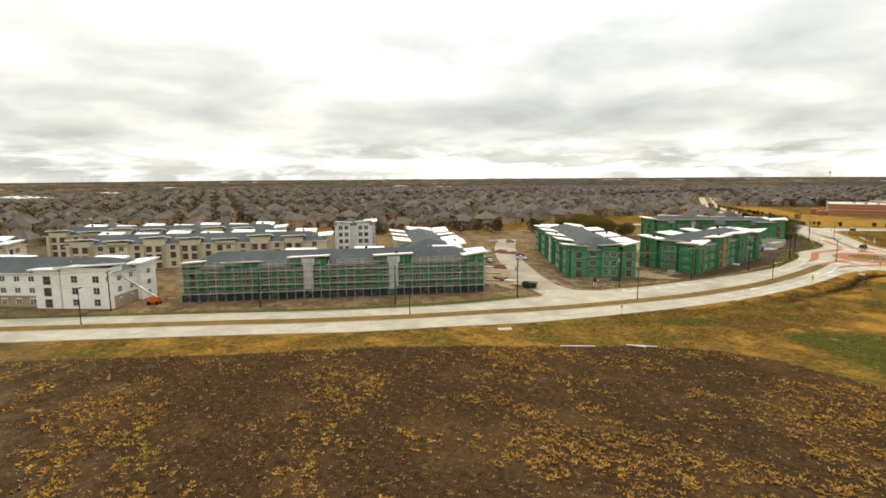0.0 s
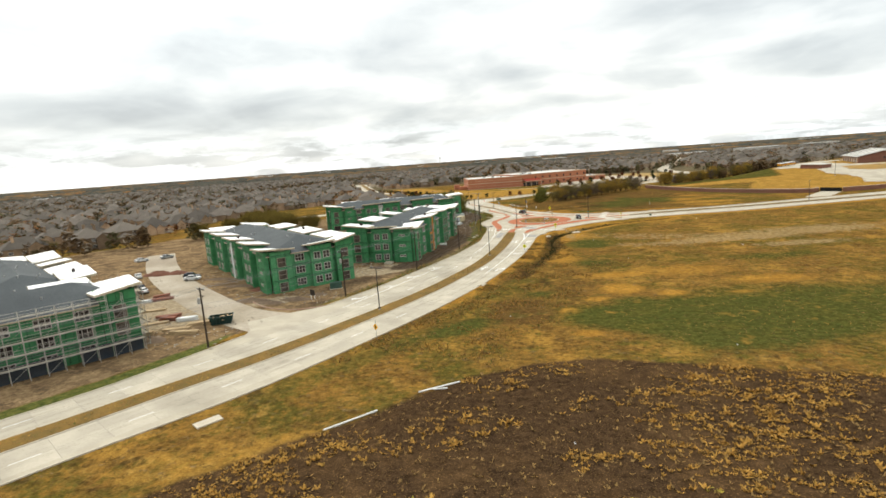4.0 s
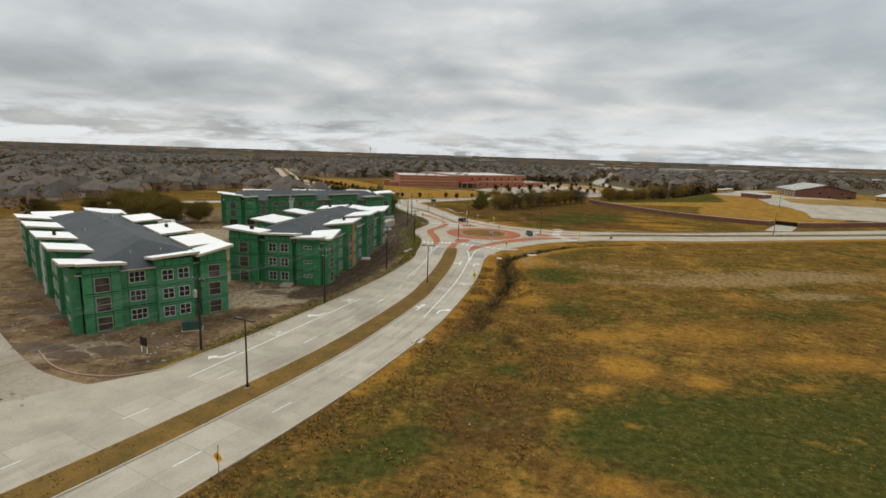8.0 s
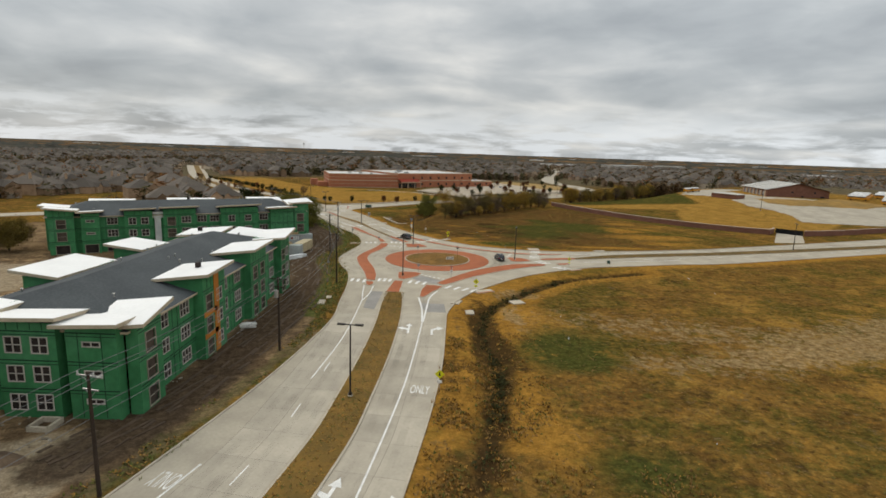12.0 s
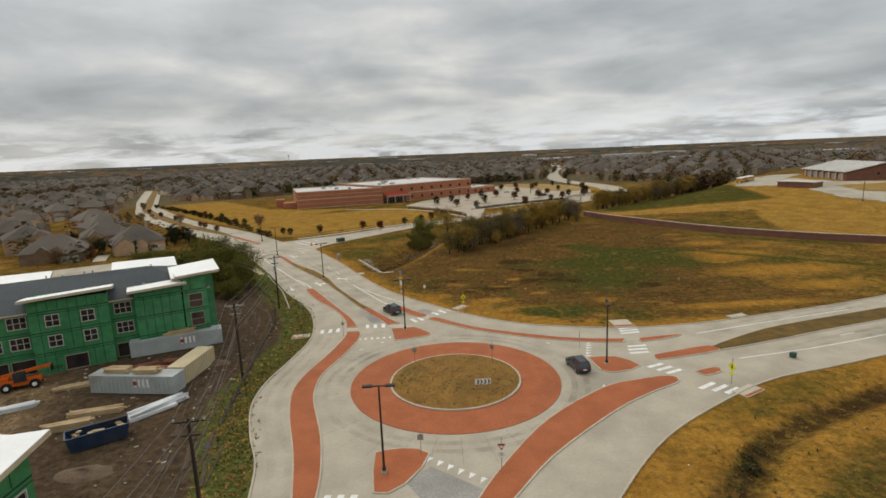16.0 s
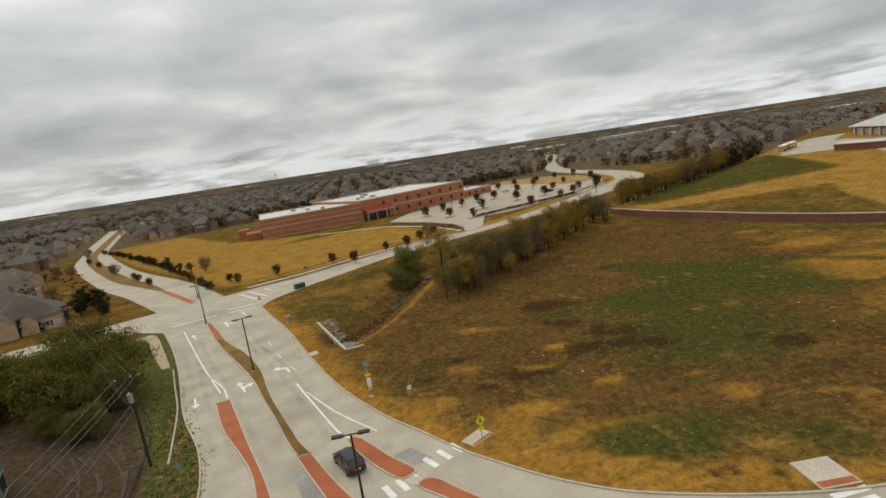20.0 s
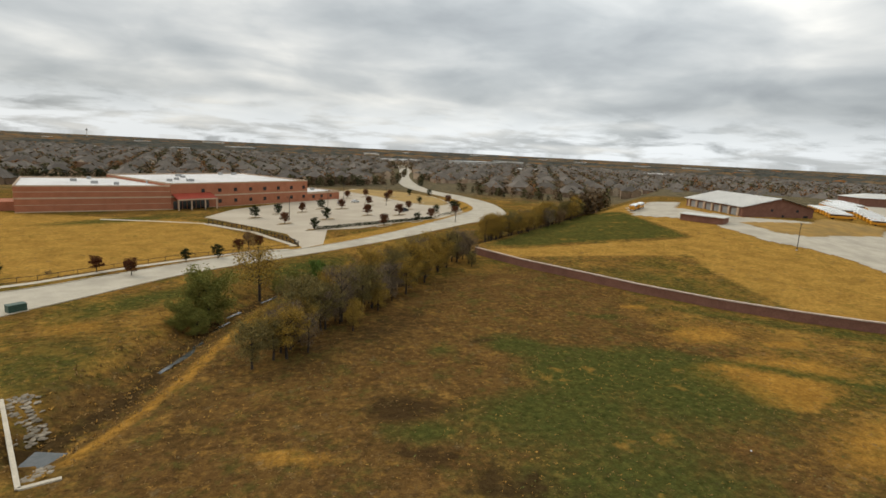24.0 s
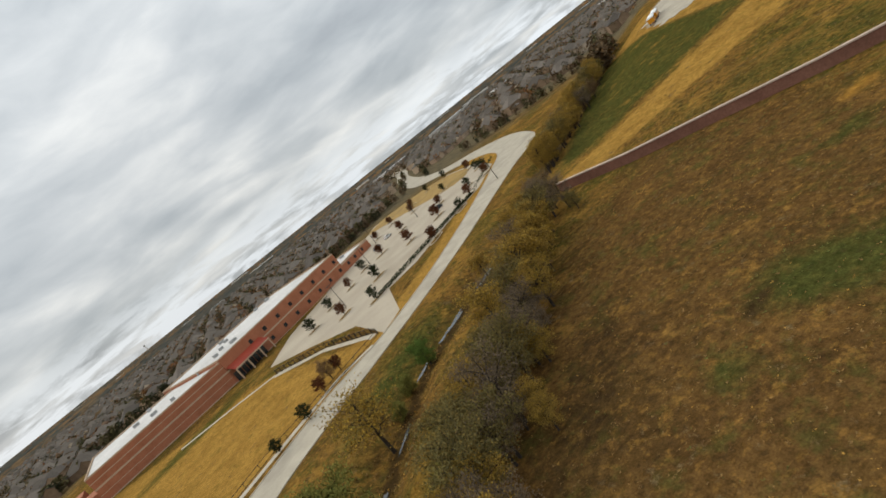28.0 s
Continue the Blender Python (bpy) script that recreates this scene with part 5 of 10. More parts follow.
    if L >= W:
        ridge0, ridge1 = (hw * 0.8, hw, H + roof_rise), (L - hw * 0.8, hw, H + roof_rise)
        r.face(A, B, ridge1, ridge0), r.face(C, D, ridge0, ridge1), r.face(B, C, ridge1), r.face(D, A, ridge0), r.face(D, C, B, A)
    else:
        ridge0, ridge1 = (hw, hw * 0.8, H + roof_rise), (hw, W - hw * 0.8, H + roof_rise)
        r.face(A, B, ridge0), r.face(B, C, ridge1, ridge0), r.face(C, D, ridge1), r.face(D, A, ridge0, ridge1), r.face(D, C, B, A)
    ob = part("roof", r, roof_mat, t, "grey shingle hipped roof")
    f = Mesh()
    for p, q in ((A, B), (B, C), (C, D), (D, A)):
        f.beam((p[0], p[1], H - 0.1), (q[0], q[1], H - 0.1), 0.06, 0.24)
    part("fascia", f, fascia or FASCIA, ob, "tan eaves board")
    rnd = random.Random(int(L * 10 + W))
    vent = Mesh()
    vent.tube((0, 0, -0.1), (0, 0, 0.5), 0.11, n=6), vent.tube((0, 0, 0.5), (0, 0, 0.56), 0.17, n=6)
    vent_me = vent.data("vent_pipe", STEEL)
    for i in range(int(max(L, W) / 4)):
        x, y = rnd.uniform(4, L - 4), rnd.uniform(2.5, W - 2.5)
        a_, b_ = (y, x) if L >= W else (x, y)
        z = min(H + roof_rise * (1 - abs(a_ - hw) / hw), H + roof_rise * min(b_, max(L, W) - b_) / (hw * 0.8))
        vp = new("vent_pipe", vent_me)
        vp.parent, vp.location = ob, (x, y, z)
    return t


A1 = math.degrees(math.atan2(0.562, -0.827))
# the block whose short end faces the road; its long west side runs back from the corner by the driveway
U1, V1 = Vector((-0.835, 0.55)), Vector((0.645, 0.765))
B1 = apartment("green-sheathed three-storey apartment block with white canopy roofs, unfinished", (-56.6, -125.6), math.degrees(math.atan2(V1.y, V1.x)) , 22.0, 68.0,
          [(0, 0.2, 5.2, 1.0, "balcony", -0.5, -0.8), (0, 10.5, 16.2, 1.2, "twin", 0.3, -0.9), (0, 17.4, 22.0, 1.7, "balcony", 1.3, -0.3),
           (3, 62.2, 67.8, 1.0, "slot", 0.4, -0.8), (3, 49.5, 56.5, 1.6, "twin", 0.2, -0.9), (3, 33, 42, 1.6, "twin", 0.2, -0.8), (3, 17, 26, 1.7, "twin", 0.2, -0.8), (3, 1, 9, 1.6, "twin", 0.2, -0.8),
           (1, 7, 17, 1.5, "twin", 0.1, -0.3), (1, 24, 36, 1.5, "twin", 0.1, -0.3), (1, 46, 56, 1.5, "twin", 0.1, -0.3), (2, 2, 9, 1.7, "twin", 1.0, -0.5), (2, 13, 20, 1.5, "twin", 0.2, -0.6)],
          GREEN, roof_rise=3.4)
wrap1 = Mesh()
wrap1.box((-1.37, 30.4, 5.2), (0.12, 1.5, 10.4))
part("house_wrap", wrap1, WRAP, B1, "white house wrap up one bay")
# the block along the road
B2 = apartment("green-sheathed apartment block along the road with an orange panelled bay", (-31.6, -87.4), 90.0, 54.4, 21.0,
               [(0, 0.0, 4.6, 0.9, "balcony", 1.2, -0.7), (0, 15.2, 22.2, 1.9, "mixed", 0.2, -0.9), (0, 32.6, 40.2, 1.9, "balcony2", 0.2, -0.9), (0, 49.0, 54.4, 1.7, "mixed", 0.9, -0.7),
                (3, 0.2, 6.8, 1.7, "balcony", -0.9, -0.3), (3, 8.4, 14.6, 1.0, "twin", 0.2, -0.8), (3, 15.6, 20.8, 0.7, "slot", 0.3, -0.4),
                (2, 28.5, 39.5, 1.5, "twin", 0.3, -0.8), (2, 13, 20, 1.5, "twin", 0.3, -0.8), (1, 2, 9, 1.5, "twin", 0.8, -0.4), (1, 12, 19, 1.5, "twin", -0.8, -0.4)],
               GREEN, roof_rise=3.2)
strip_o = Mesh()
strip_o.box((19.2, -1.33, 5.6), (1.5, 0.06, 11.2))
part("orange_panel", strip_o, ORANGE, B2, "orange sheathing up one bay")
for z_ in (3.1, 6.2):
    strip_o = Mesh()
    strip_o.box((17.4, -1.335, z_), (4.2, 0.05, 0.7))
    part("orange_panel", strip_o, ORANGE, B2, "orange sheathing across one bay")
# the block behind it, with garages below
B3 = apartment("green-sheathed apartment block with open garages below", (-97.0, -10.2), 29.0, 64.0, 20.0,
          [(0, 0.2, 5.6, 1.6, "balcony", -0.8, -0.3), (0, 7, 11, 0.8, "slot", 0.2, -0.5), (0, 16.5, 23, 1.2, "twin", 0.2, -0.8), (0, 25.5, 33.5, 1.5, "mixed", 0.2, -0.8), (0, 40, 50, 1.6, "twin", 0.4, -0.9), (0, 53.5, 60.2, 0.9, "blank", 0.3, -0.5), (0, 60.4, 64, 2.2, "balcony", 0.3, -0.6),
           (1, 1, 7, 2.2, "balcony", 0.6, -0.6), (2, 4, 13, 1.5, "twin", 0.2, -0.7), (2, 24, 36, 1.5, "twin", 0.2, -0.7), (2, 46, 56, 1.5, "twin", 0.2, -0.7), (3, 8, 14, 1.5, "twin", 0.2, -0.7)],
          GREEN, ground_kind="garage", roof_rise=3.0, plain_step=3.2)
wrap3 = Mesh()
wrap3.box((24.2, -0.1, 5.0), (1.5, 0.12, 10.0)), wrap3.box((24.2, -0.12, 9.4), (3.2, 0.12, 1.6))
part("house_wrap", wrap3, WRAP, B3, "white house wrap between two bays")
# the scaffolded block along the road
D4 = Vector((-0.52, -0.854))
B4ang = math.degrees(math.atan2(0.854, 0.52))
SCAF = apartment("green-sheathed apartment block behind scaffolding, under construction", (-105.2, -236.4), B4ang, 86.0, 19.0,
                 [(0, 0.2, 4.6, 1.2, "balcony", 0.4, -0.6), (0, 11.5, 20.5, 0.9, "twin", 0.2, -0.9), (0, 29.5, 39.5, 2.0, "twin", 0.3, -0.8), (0, 54, 64, 2.0, "twin", 0.3, -0.8), (0, 80.5, 86, 1.8, "balcony", 1.0, -0.5),
                  (2, 4, 12, 1.2, "twin", 0.2, -0.7), (2, 30, 38, 1.4, "twin", 0.2, -0.7), (2, 52, 60, 1.4, "twin", 0.2, -0.7), (1, 4, 11, 1.4, "twin", 0.6, -0.5)],
                 GREEN, roof_rise=3.2)
wrap = Mesh()
for u in (34.5, 59.0):
    wrap.box((u, -1.42, 6.6), (2.6, 0.16, 9.6)), wrap.box((u, -1.46, 10.6), (3.6, 0.16, 1.9))
part("house_wrap", wrap, WRAP, SCAF, "white wrapped stair bays")
# the wing behind it
apartment("unfinished apartment wing with many white canopy roofs", (-84.5, -151.5), 149.0, 52.0, 20.0,
          [(0, 0.5, 8, 1.5, "twin", 0.9, -0.5), (0, 13, 21, 1.4, "twin", 0.2, -0.8), (0, 26, 35, 1.5, "twin", -0.7, -0.6), (0, 41, 51, 1.6, "twin", 0.9, -0.6),
           (2, 2, 10, 1.5, "twin", 0.2, -0.8), (2, 16, 25, 1.5, "twin", 0.5, -0.8), (2, 32, 43, 1.6, "twin", 0.2, -0.8), (1, 5, 14, 1.8, "twin", 0.8, -0.6)],
          CREAM, tape=False, roof_rise=3.0)
# finished blocks: white stucco over tan stone
B5 = apartment("finished white stucco apartment block with a tan stone ground floor", (-160.6, -309.0), math.degrees(math.atan2(0.74, 0.68)), 76.0, 19.0,
               [(0, 62.4, 76, 1.7, "twin", 1.0, -0.7), (0, 55, 62, 0.8, "balcony", 0.2, -0.5), (0, 28.5, 38.5, 1.7, "balcony2", 0.2, -0.4), (0, 8, 16, 1.0, "balcony2", 0.2, -0.5), (1, 10, 17, 1.0, "house", 0.4, -0.5), (2, 10, 18, 1.0, "house", 0.2, -0.5), (2, 40, 50, 1.0, "house", 0.2, -0.5)],
               WHITESTUCCO, tape=False, kinds=("house", "house", "house"), plain_step=4.0, fascia=TRIMWHITE)
for p, q in (((0, 0), (8, 0)), ((16, 0), (28.5, 0)), ((38.5, 0), (55, 0)), ((76, 0), (76, 10))):
    stone = Mesh()
    holes = []
    ln = math.dist(p, q)
    n = int(ln / 4.0)
    for i in range(n):
        c = ln * (i + 0.5) / n
        holes.append((c - 0.87, c + 0.87, 0.93, 2.52))
    dd = Vector((q[0] - p[0], q[1] - p[1])).normalized()
    oo = Vector((dd.y, -dd.x)) * 0.06
    facade(stone, (p[0] + oo.x, p[1] + oo.y), (q[0] + oo.x, q[1] + oo.y), 0.0, 3.2, holes, 0.06)
    part("stone_base", stone, TANSTONE, B5, "tan stone cladding")
# the tan blocks further in
def stepped(L, back=True):
    """Bays in a steady rhythm along both long sides, each with its own roof."""
    out = []
    for i in range(int(L / 13)):
        u = 2.0 + i * 13.0
        out.append((0, u, u + 7.2, (1.6, 1.0, 2.1)[i % 3], ("balcony2", "mixed", "balcony2")[i % 3], 0.3, -1.3))
        if back:
            out.append((2, u + 4, u + 11, (2.0, 1.4)[i % 2], "twin", 0.3, -1.3))
    return out + [(1, 5, 13, 1.4, "mixed", 0.5, -0.5)]


for (px0, py0), an, L, W in (((-188.0, -258.0), B4ang, 96.0, 18.0), ((-236.0, -262.0), B4ang, 100.0, 18.0), ((-222.0, -330.0), B4ang, 60.0, 18.0)):
    tb = apartment("tan stucco apartment block in the inner row, nearly finished", (px0, py0), an, L, W, stepped(L),
                   CREAM, tape=False, kinds=("pair", "balcony", "pair"), plain_step=5.2, fascia=TRIMWHITE, sides=(0, 1))
    for i in range(int(L / 13)):
        u = 2.0 + i * 13.0
        for c, size in ((((u + 0.45, -1.34, 4.6), (0.9, 0.1, 9.2)), ((u + 6.75, -1.34, 4.6), (0.9, 0.1, 9.2))) if i % 3 != 1 else (((u + 3.6, -1.34, 9.1), (7.2, 0.1, 0.9)),)):
            m = Mesh()
            m.box(c, size)
            part("stone_pier", m, TANSTONE, tb, "tan stone cladding")
apartment("four-storey wrapped corner tower block with scaffolding", (-165.5, -157.5), B4ang, 17.0, 17.0,
          [(0, 1, 7, 1.0, "twin", -0.5, -0.4), (0, 10, 16, 1.3, "twin", 0.6, -0.4), (1, 2, 8, 1.0, "twin", 0.5, -0.4), (1, 10, 16, 1.3, "twin", -0.5, -0.4)],
          WRAP, H=12.4, rows=(0.95, 4.1, 7.25, 10.3), kinds=("pair",) * 4, tape=False, roof_rise=1.6)

# ---- houses ----
HOUSE_ROOF = mat("weathered_grey_shingle", (0.128, 0.107, 0.087), (0.104, 0.087, 0.071), 0.2, 0.95, c=(0.082, 0.070, 0.058), fine=3, random_v=0.35)
HOUSE_BRICK = mat("house_brick", (0.34, 0.235, 0.150), (0.25, 0.168, 0.105), 0.5, 0.9, fine=4, random_v=0.5)
GARAGE = mat("garage_door_paint", (0.42, 0.36, 0.28), (0.36, 0.31, 0.24), 0.6, 0.7, random_v=0.3)


def hip(mesh, x0, x1, y0, y1, z, slope, over=0.45):
    """A hipped roof over a rectangle."""
    x0, x1, y0, y1 = x0 - over, x1 + over, y0 - over, y1 + over
    w, d = x1 - x0, y1 - y0
    h = min(w, d) / 2
    A, B, C, D = (x0, y0, z), (x1, y0, z), (x1, y1, z), (x0, y1, z)
    if w >= d:
        p, q = (x0 + h, (y0 + y1) / 2, z + h * slope), (x1 - h, (y0 + y1) / 2, z + h * slope)
        mesh.face(A, B, q, p), mesh.face(C, D, p, q), mesh.face(B, C, q), mesh.face(D, A, p)
    else:
        p, q = ((x0 + x1) / 2, y0 + h, z + h * slope), ((x0 + x1) / 2, y1 - h, z + h * slope)
        mesh.face(A, B, p), mesh.face(B, C, q, p), mesh.face(C, D, q), mesh.face(D, A, p, q)
    mesh.face(D, C, B, A)


def gable(mesh, wall, x0, x1, y0, y1, z, slope, over=0.35):
    """A gabled roof whose gable looks to -y; the gable triangle goes to the wall mesh."""
    xm, h = (x0 + x1) / 2, (x1 - x0) / 2 * slope
    a, b = x0 - over, x1 + over
    e = over * slope
    r0, r1 = (xm, y0 - over, z + h), (xm, y1, z + h)
    mesh.face((a, y0 - over, z - e), r0, r1, (a, y1, z - e)), mesh.face(r0, (b, y0 - over, z - e), (b, y1, z - e), r1)
    wall.face((x0, y0, z), (x1, y0, z), (xm, y0, z + h))


HOUSE_PLANS = [  # width, depth, eaves, slope, wings (x0, x1, depth, gable?), garage x
    (17, 14, 3.6, 0.66, ((1.0, 7.5, 4.0, True), (11.0, 16.5, 2.5, True)), 1.6),
    (15, 15, 5.6, 0.58, ((0.5, 7.0, 3.0, False), (9.5, 14.5, 2.0, True)), 1.0),
    (18, 13, 3.5, 0.70, ((10.5, 17.5, 4.5, False), (4.0, 8.5, 1.6, True)), 11.0),
    (14, 16, 5.7, 0.55, ((7.0, 13.5, 3.6, True),), 7.4),
    (16, 15, 3.7, 0.70, ((0.6, 6.4, 3.0, True), (6.9, 10.5, 1.8, True)), 10.6),
]


def house_meshes(k):
    w, d, ez, slope, wings, gx0 = HOUSE_PLANS[k]
    wall, roof = Mesh(), Mesh()
    x0, y0 = -w / 2, -d / 2
    wall.prism([(x0, y0), (x0 + w, y0), (x0 + w, y0 + d), (x0, y0 + d)], -0.3, ez, top=False)
    hip(roof, x0, x0 + w, y0, y0 + d, ez, slope)
    for a, b, dd, is_gable in wings:
        wz = ez if is_gable else min(ez, 3.1)
        wall.prism([(x0 + a, y0 - dd), (x0 + b, y0 - dd), (x0 + b, y0 + 0.5), (x0 + a, y0 + 0.5)], -0.3, wz, top=False)
        if is_gable:
            gable(roof, wall, x0 + a, x0 + b, y0 - dd, y0 + (b - a) / 2, wz, slope * 1.3)
        else:
            hip(roof, x0 + a, x0 + b, y0 - dd, y0 + (b - a) * 0.6, wz, slope)
    # a rear gable, and a side one
    back_roof, back_wall = Mesh(), Mesh()
    g0, g1 = (w * 0.12, w * 0.45) if k % 2 else (w * 0.52, w * 0.88)
    back_wall.prism([(x0 + g0, y0 - 1.2), (x0 + g1, y0 - 1.2), (x0 + g1, y0 + 0.5), (x0 + g0, y0 + 0.5)], -0.3, ez, top=False)
    gable(back_roof, back_wall, x0 + g0, x0 + g1, y0 - 1.2, y0 + (g1 - g0) * 0.6, ez, slope * 1.1)
    for src, dst in ((back_wall, wall), (back_roof, roof)):
        i = len(dst.v)
        dst.v += [(-p[0], -p[1], p[2]) for p in src.v]
        dst.f += [tuple(i + j for j in f) for f in src.f]
    return wall, roof


def make_house(k, label):
    w, d, ez, slope, wings, gx0 = HOUSE_PLANS[k]
    t = thing("house", label, "house", None, "suburban houses")
    wall, roof = house_meshes(k)
    part("wall", wall, HOUSE_BRICK, t)
    rf = part("roof", roof, HOUSE_ROOF, t)
    ch = Mesh()
    ch.box((w * 0.22, d * 0.2, ez + min(w, d) / 2 * slope * 0.85), (1.1, 0.8, 3.0))
    ch.box((w * 0.22, d * 0.2, ez + min(w, d) / 2 * slope * 0.85 + 1.6), (1.3, 1.0, 0.2))
    part("chimney", ch, HOUSE_BRICK, rf)
    x0, y0 = -w / 2, -d / 2
    yy = y0 - 0.04
    for a, b, dd, g in wings:
        if a - 0.1 <= gx0 <= b:
            yy = y0 - dd - 0.04
    gd = Mesh()
    gd.box((x0 + gx0 + 2.5, yy, 1.15), (4.8, 0.08, 2.3))
    for i in range(1, 4):
        gd.box((x0 + gx0 + 2.5, yy - 0.05, 0.57 * i), (4.8, 0.03, 0.04))
    part("garage_door", gd, GARAGE, t)
    for sx, sy, rot in ((w * 0.30, y0, 0), (w * 0.08, y0, 0), (-w * 0.25, -y0, 180), (w * 0.05, -y0, 180), (w * 0.32, -y0, 180)):
        fm, pm = WINDOWS["house"][2]
        for z in ((0.9,) if ez < 4 else (0.9, 3.7)):
            f = new("window", fm)
            f.parent = t
            f.matrix_local = Matrix.Translation((sx, sy + (-0.05 if rot == 0 else 0.05), z)) @ Matrix.Rotation(radians(rot), 4, "Z")
            g = new("pane", pm)
            g.parent, g.matrix_local = f, Matrix.Translation((0, -0.1, 0))
    dr = Mesh()
    dr.box((-w * 0.06, y0 - 0.04, 1.05), (1.1, 0.1, 2.1))
    part("front_door", dr, POLEDARK, t)
    return t


hd = Mesh()
strip(hd, [(-113.5, 113.5), (-110.5, 106.5), (-108, 101.5)], [(-117, 112), (-114, 105), (-111.5, 100)], -0.05, 0.04)
solo("house_drive", hd, KERB, "pale concrete drive up to the corner house", "driveway", "structure")

# where houses may stand: outside the open land in the middle
OPEN_LAND = [(-330, -420), (-262, -190), (-196, -30), (-160, 30), (-176, 50), (-82, 108), (-96, 138), (-140, 190), (-190, 255), (-222, 305), (-255, 372), (-330, 520), (-318, 530), (-285, 505), (-232, 395), (-190, 318),
             (-165, 345), (-110, 372), (-20, 392), (62, 412), (90, 430), (102, 480), (128, 600), (163, 735), (188, 905), (228, 900), (200, 720), (163, 588), (138, 470), (130, 400), (142, 345), (160, 318), (190, 312), (230, 330), (330, 330), (420, 300), (520, 180), (560, 60), (700, -420)]
rh = random.Random(5)
spots = []
for dist_row in range(0, 46):
    for lane_i in range(-60, 61):
        # rows of plots that bend slowly; two rows back to back, then a street
        v = dist_row * 21.5 + (dist_row // 2) * 13.0
        u = lane_i * 20.5 + rh.uniform(-3.2, 3.2)
        bend = 42 * math.sin(u / 150.0 + (dist_row // 2) * 0.55)
        spots.append((u, v + bend + rh.uniform(-3.0, 3.0) + 16 * math.sin(u / 61.0 + dist_row), dist_row % 2))
HOUSES = []
for (ox, oy, ang, lim) in ((-205, -40, 74, 1), (40, 420, 8, 2), (330, 350, -28, 3)):
    ca, sa = math.cos(radians(ang)), math.sin(radians(ang))
    for u, v, flip in spots:
        if rh.random() < 0.04:
            continue
        x, y = ox + u * ca - v * sa, oy + u * sa + v * ca
        if lim == 1 and (y > -1.9 * (x + 260) + 380 or x > -80):
            continue
        if lim == 2 and (y < 300 or not -1.9 * (x + 248) + 380 < y or x > 0.62 * y - 110):
            continue
        if lim == 3 and (y < 250 or x < 0.62 * y - 92):
            continue
        if math.hypot(x, y) > 1150 or inside(x, y, OPEN_LAND) or min(math.dist((x, y), p) for p in OPEN_LAND) < 10:
            continue
        HOUSES.append((x, y, ang + (180 if flip else 0) + rh.uniform(-24, 24), rh.randrange(5)))
for x, y, a, k in ((-108, 121, 32, 4), (-131, 141, 36, 0), (-150, 170, 52, 4), (-128, 108, 30, 2), (-152, 128, 40, 3), (-176, 205, 54, 0)):
    HOUSES = [h for h in HOUSES if math.dist(h[:2], (x, y)) > 17]
    HOUSES.append((x, y, a, k))
HOUSES.sort(key=lambda h: min(math.hypot(h[0] - a, h[1] - b) for a, b in ((10, -200), (0, -90), (0, 0), (5, 40))))
near, simple, far = HOUSES[:85], HOUSES[85:230], HOUSES[230:]
models = {}
for x, y, a, k in near:
    m = pose(x, y, terrain(x, y), 0, 0, a)
    if k not in models:
        models[k] = make_house(k, ("grey-roofed single-storey brick house", "two-storey brick house under a grey hipped roof", "low brick house with a wide grey roof", "two-storey tan brick house with a front gable",
                                   "tan brick house with twin front gables")[k])
        models[k].matrix_world = m
    else:
        copy_thing(models[k], m)
plain = {}
for x, y, a, k in simple:
    m = pose(x, y, terrain(x, y), 0, 0, a)
    if k not in plain:
        plain[k] = thing("house", "grey-roofed brick house in a dense row", "house", None, "suburban houses")
        wm, rm = house_meshes(k)
        part("wall", wm, HOUSE_BRICK, plain[k]), part("roof", rm, HOUSE_ROOF, plain[k])
        plain[k].matrix_world = m
    else:
        copy_thing(plain[k], m)
fw, fr = Mesh(), Mesh()
plans = [house_meshes(k) for k in range(5)]
for x, y, a, k in far:
    m = pose(x, y, 0, 0, 0, a)
    for src, dst in zip(plans[k], (fw, fr)):
        i = len(dst.v)
        dst.v += [tuple(m @ Vector(p)) for p in src.v]
        dst.f += [tuple(i + j for j in f) for f in src.f]
town = thing("distant_houses", "rows of grey-roofed brick houses far off", "houses", kind="stuff")
tagged(part("walls", fw, island_mat("far_brick", [(0.24, 0.15, 0.10), (0.52, 0.41, 0.29), (0.36, 0.24, 0.16), (0.66, 0.57, 0.44)], spread=0.15), town), kind="stuff")
tagged(part("roofs", fr, island_mat("far_shingle", [(0.092, 0.079, 0.066), (0.150, 0.128, 0.106), (0.115, 0.098, 0.082), (0.180, 0.155, 0.130)], spread=0.25), town), kind="stuff")

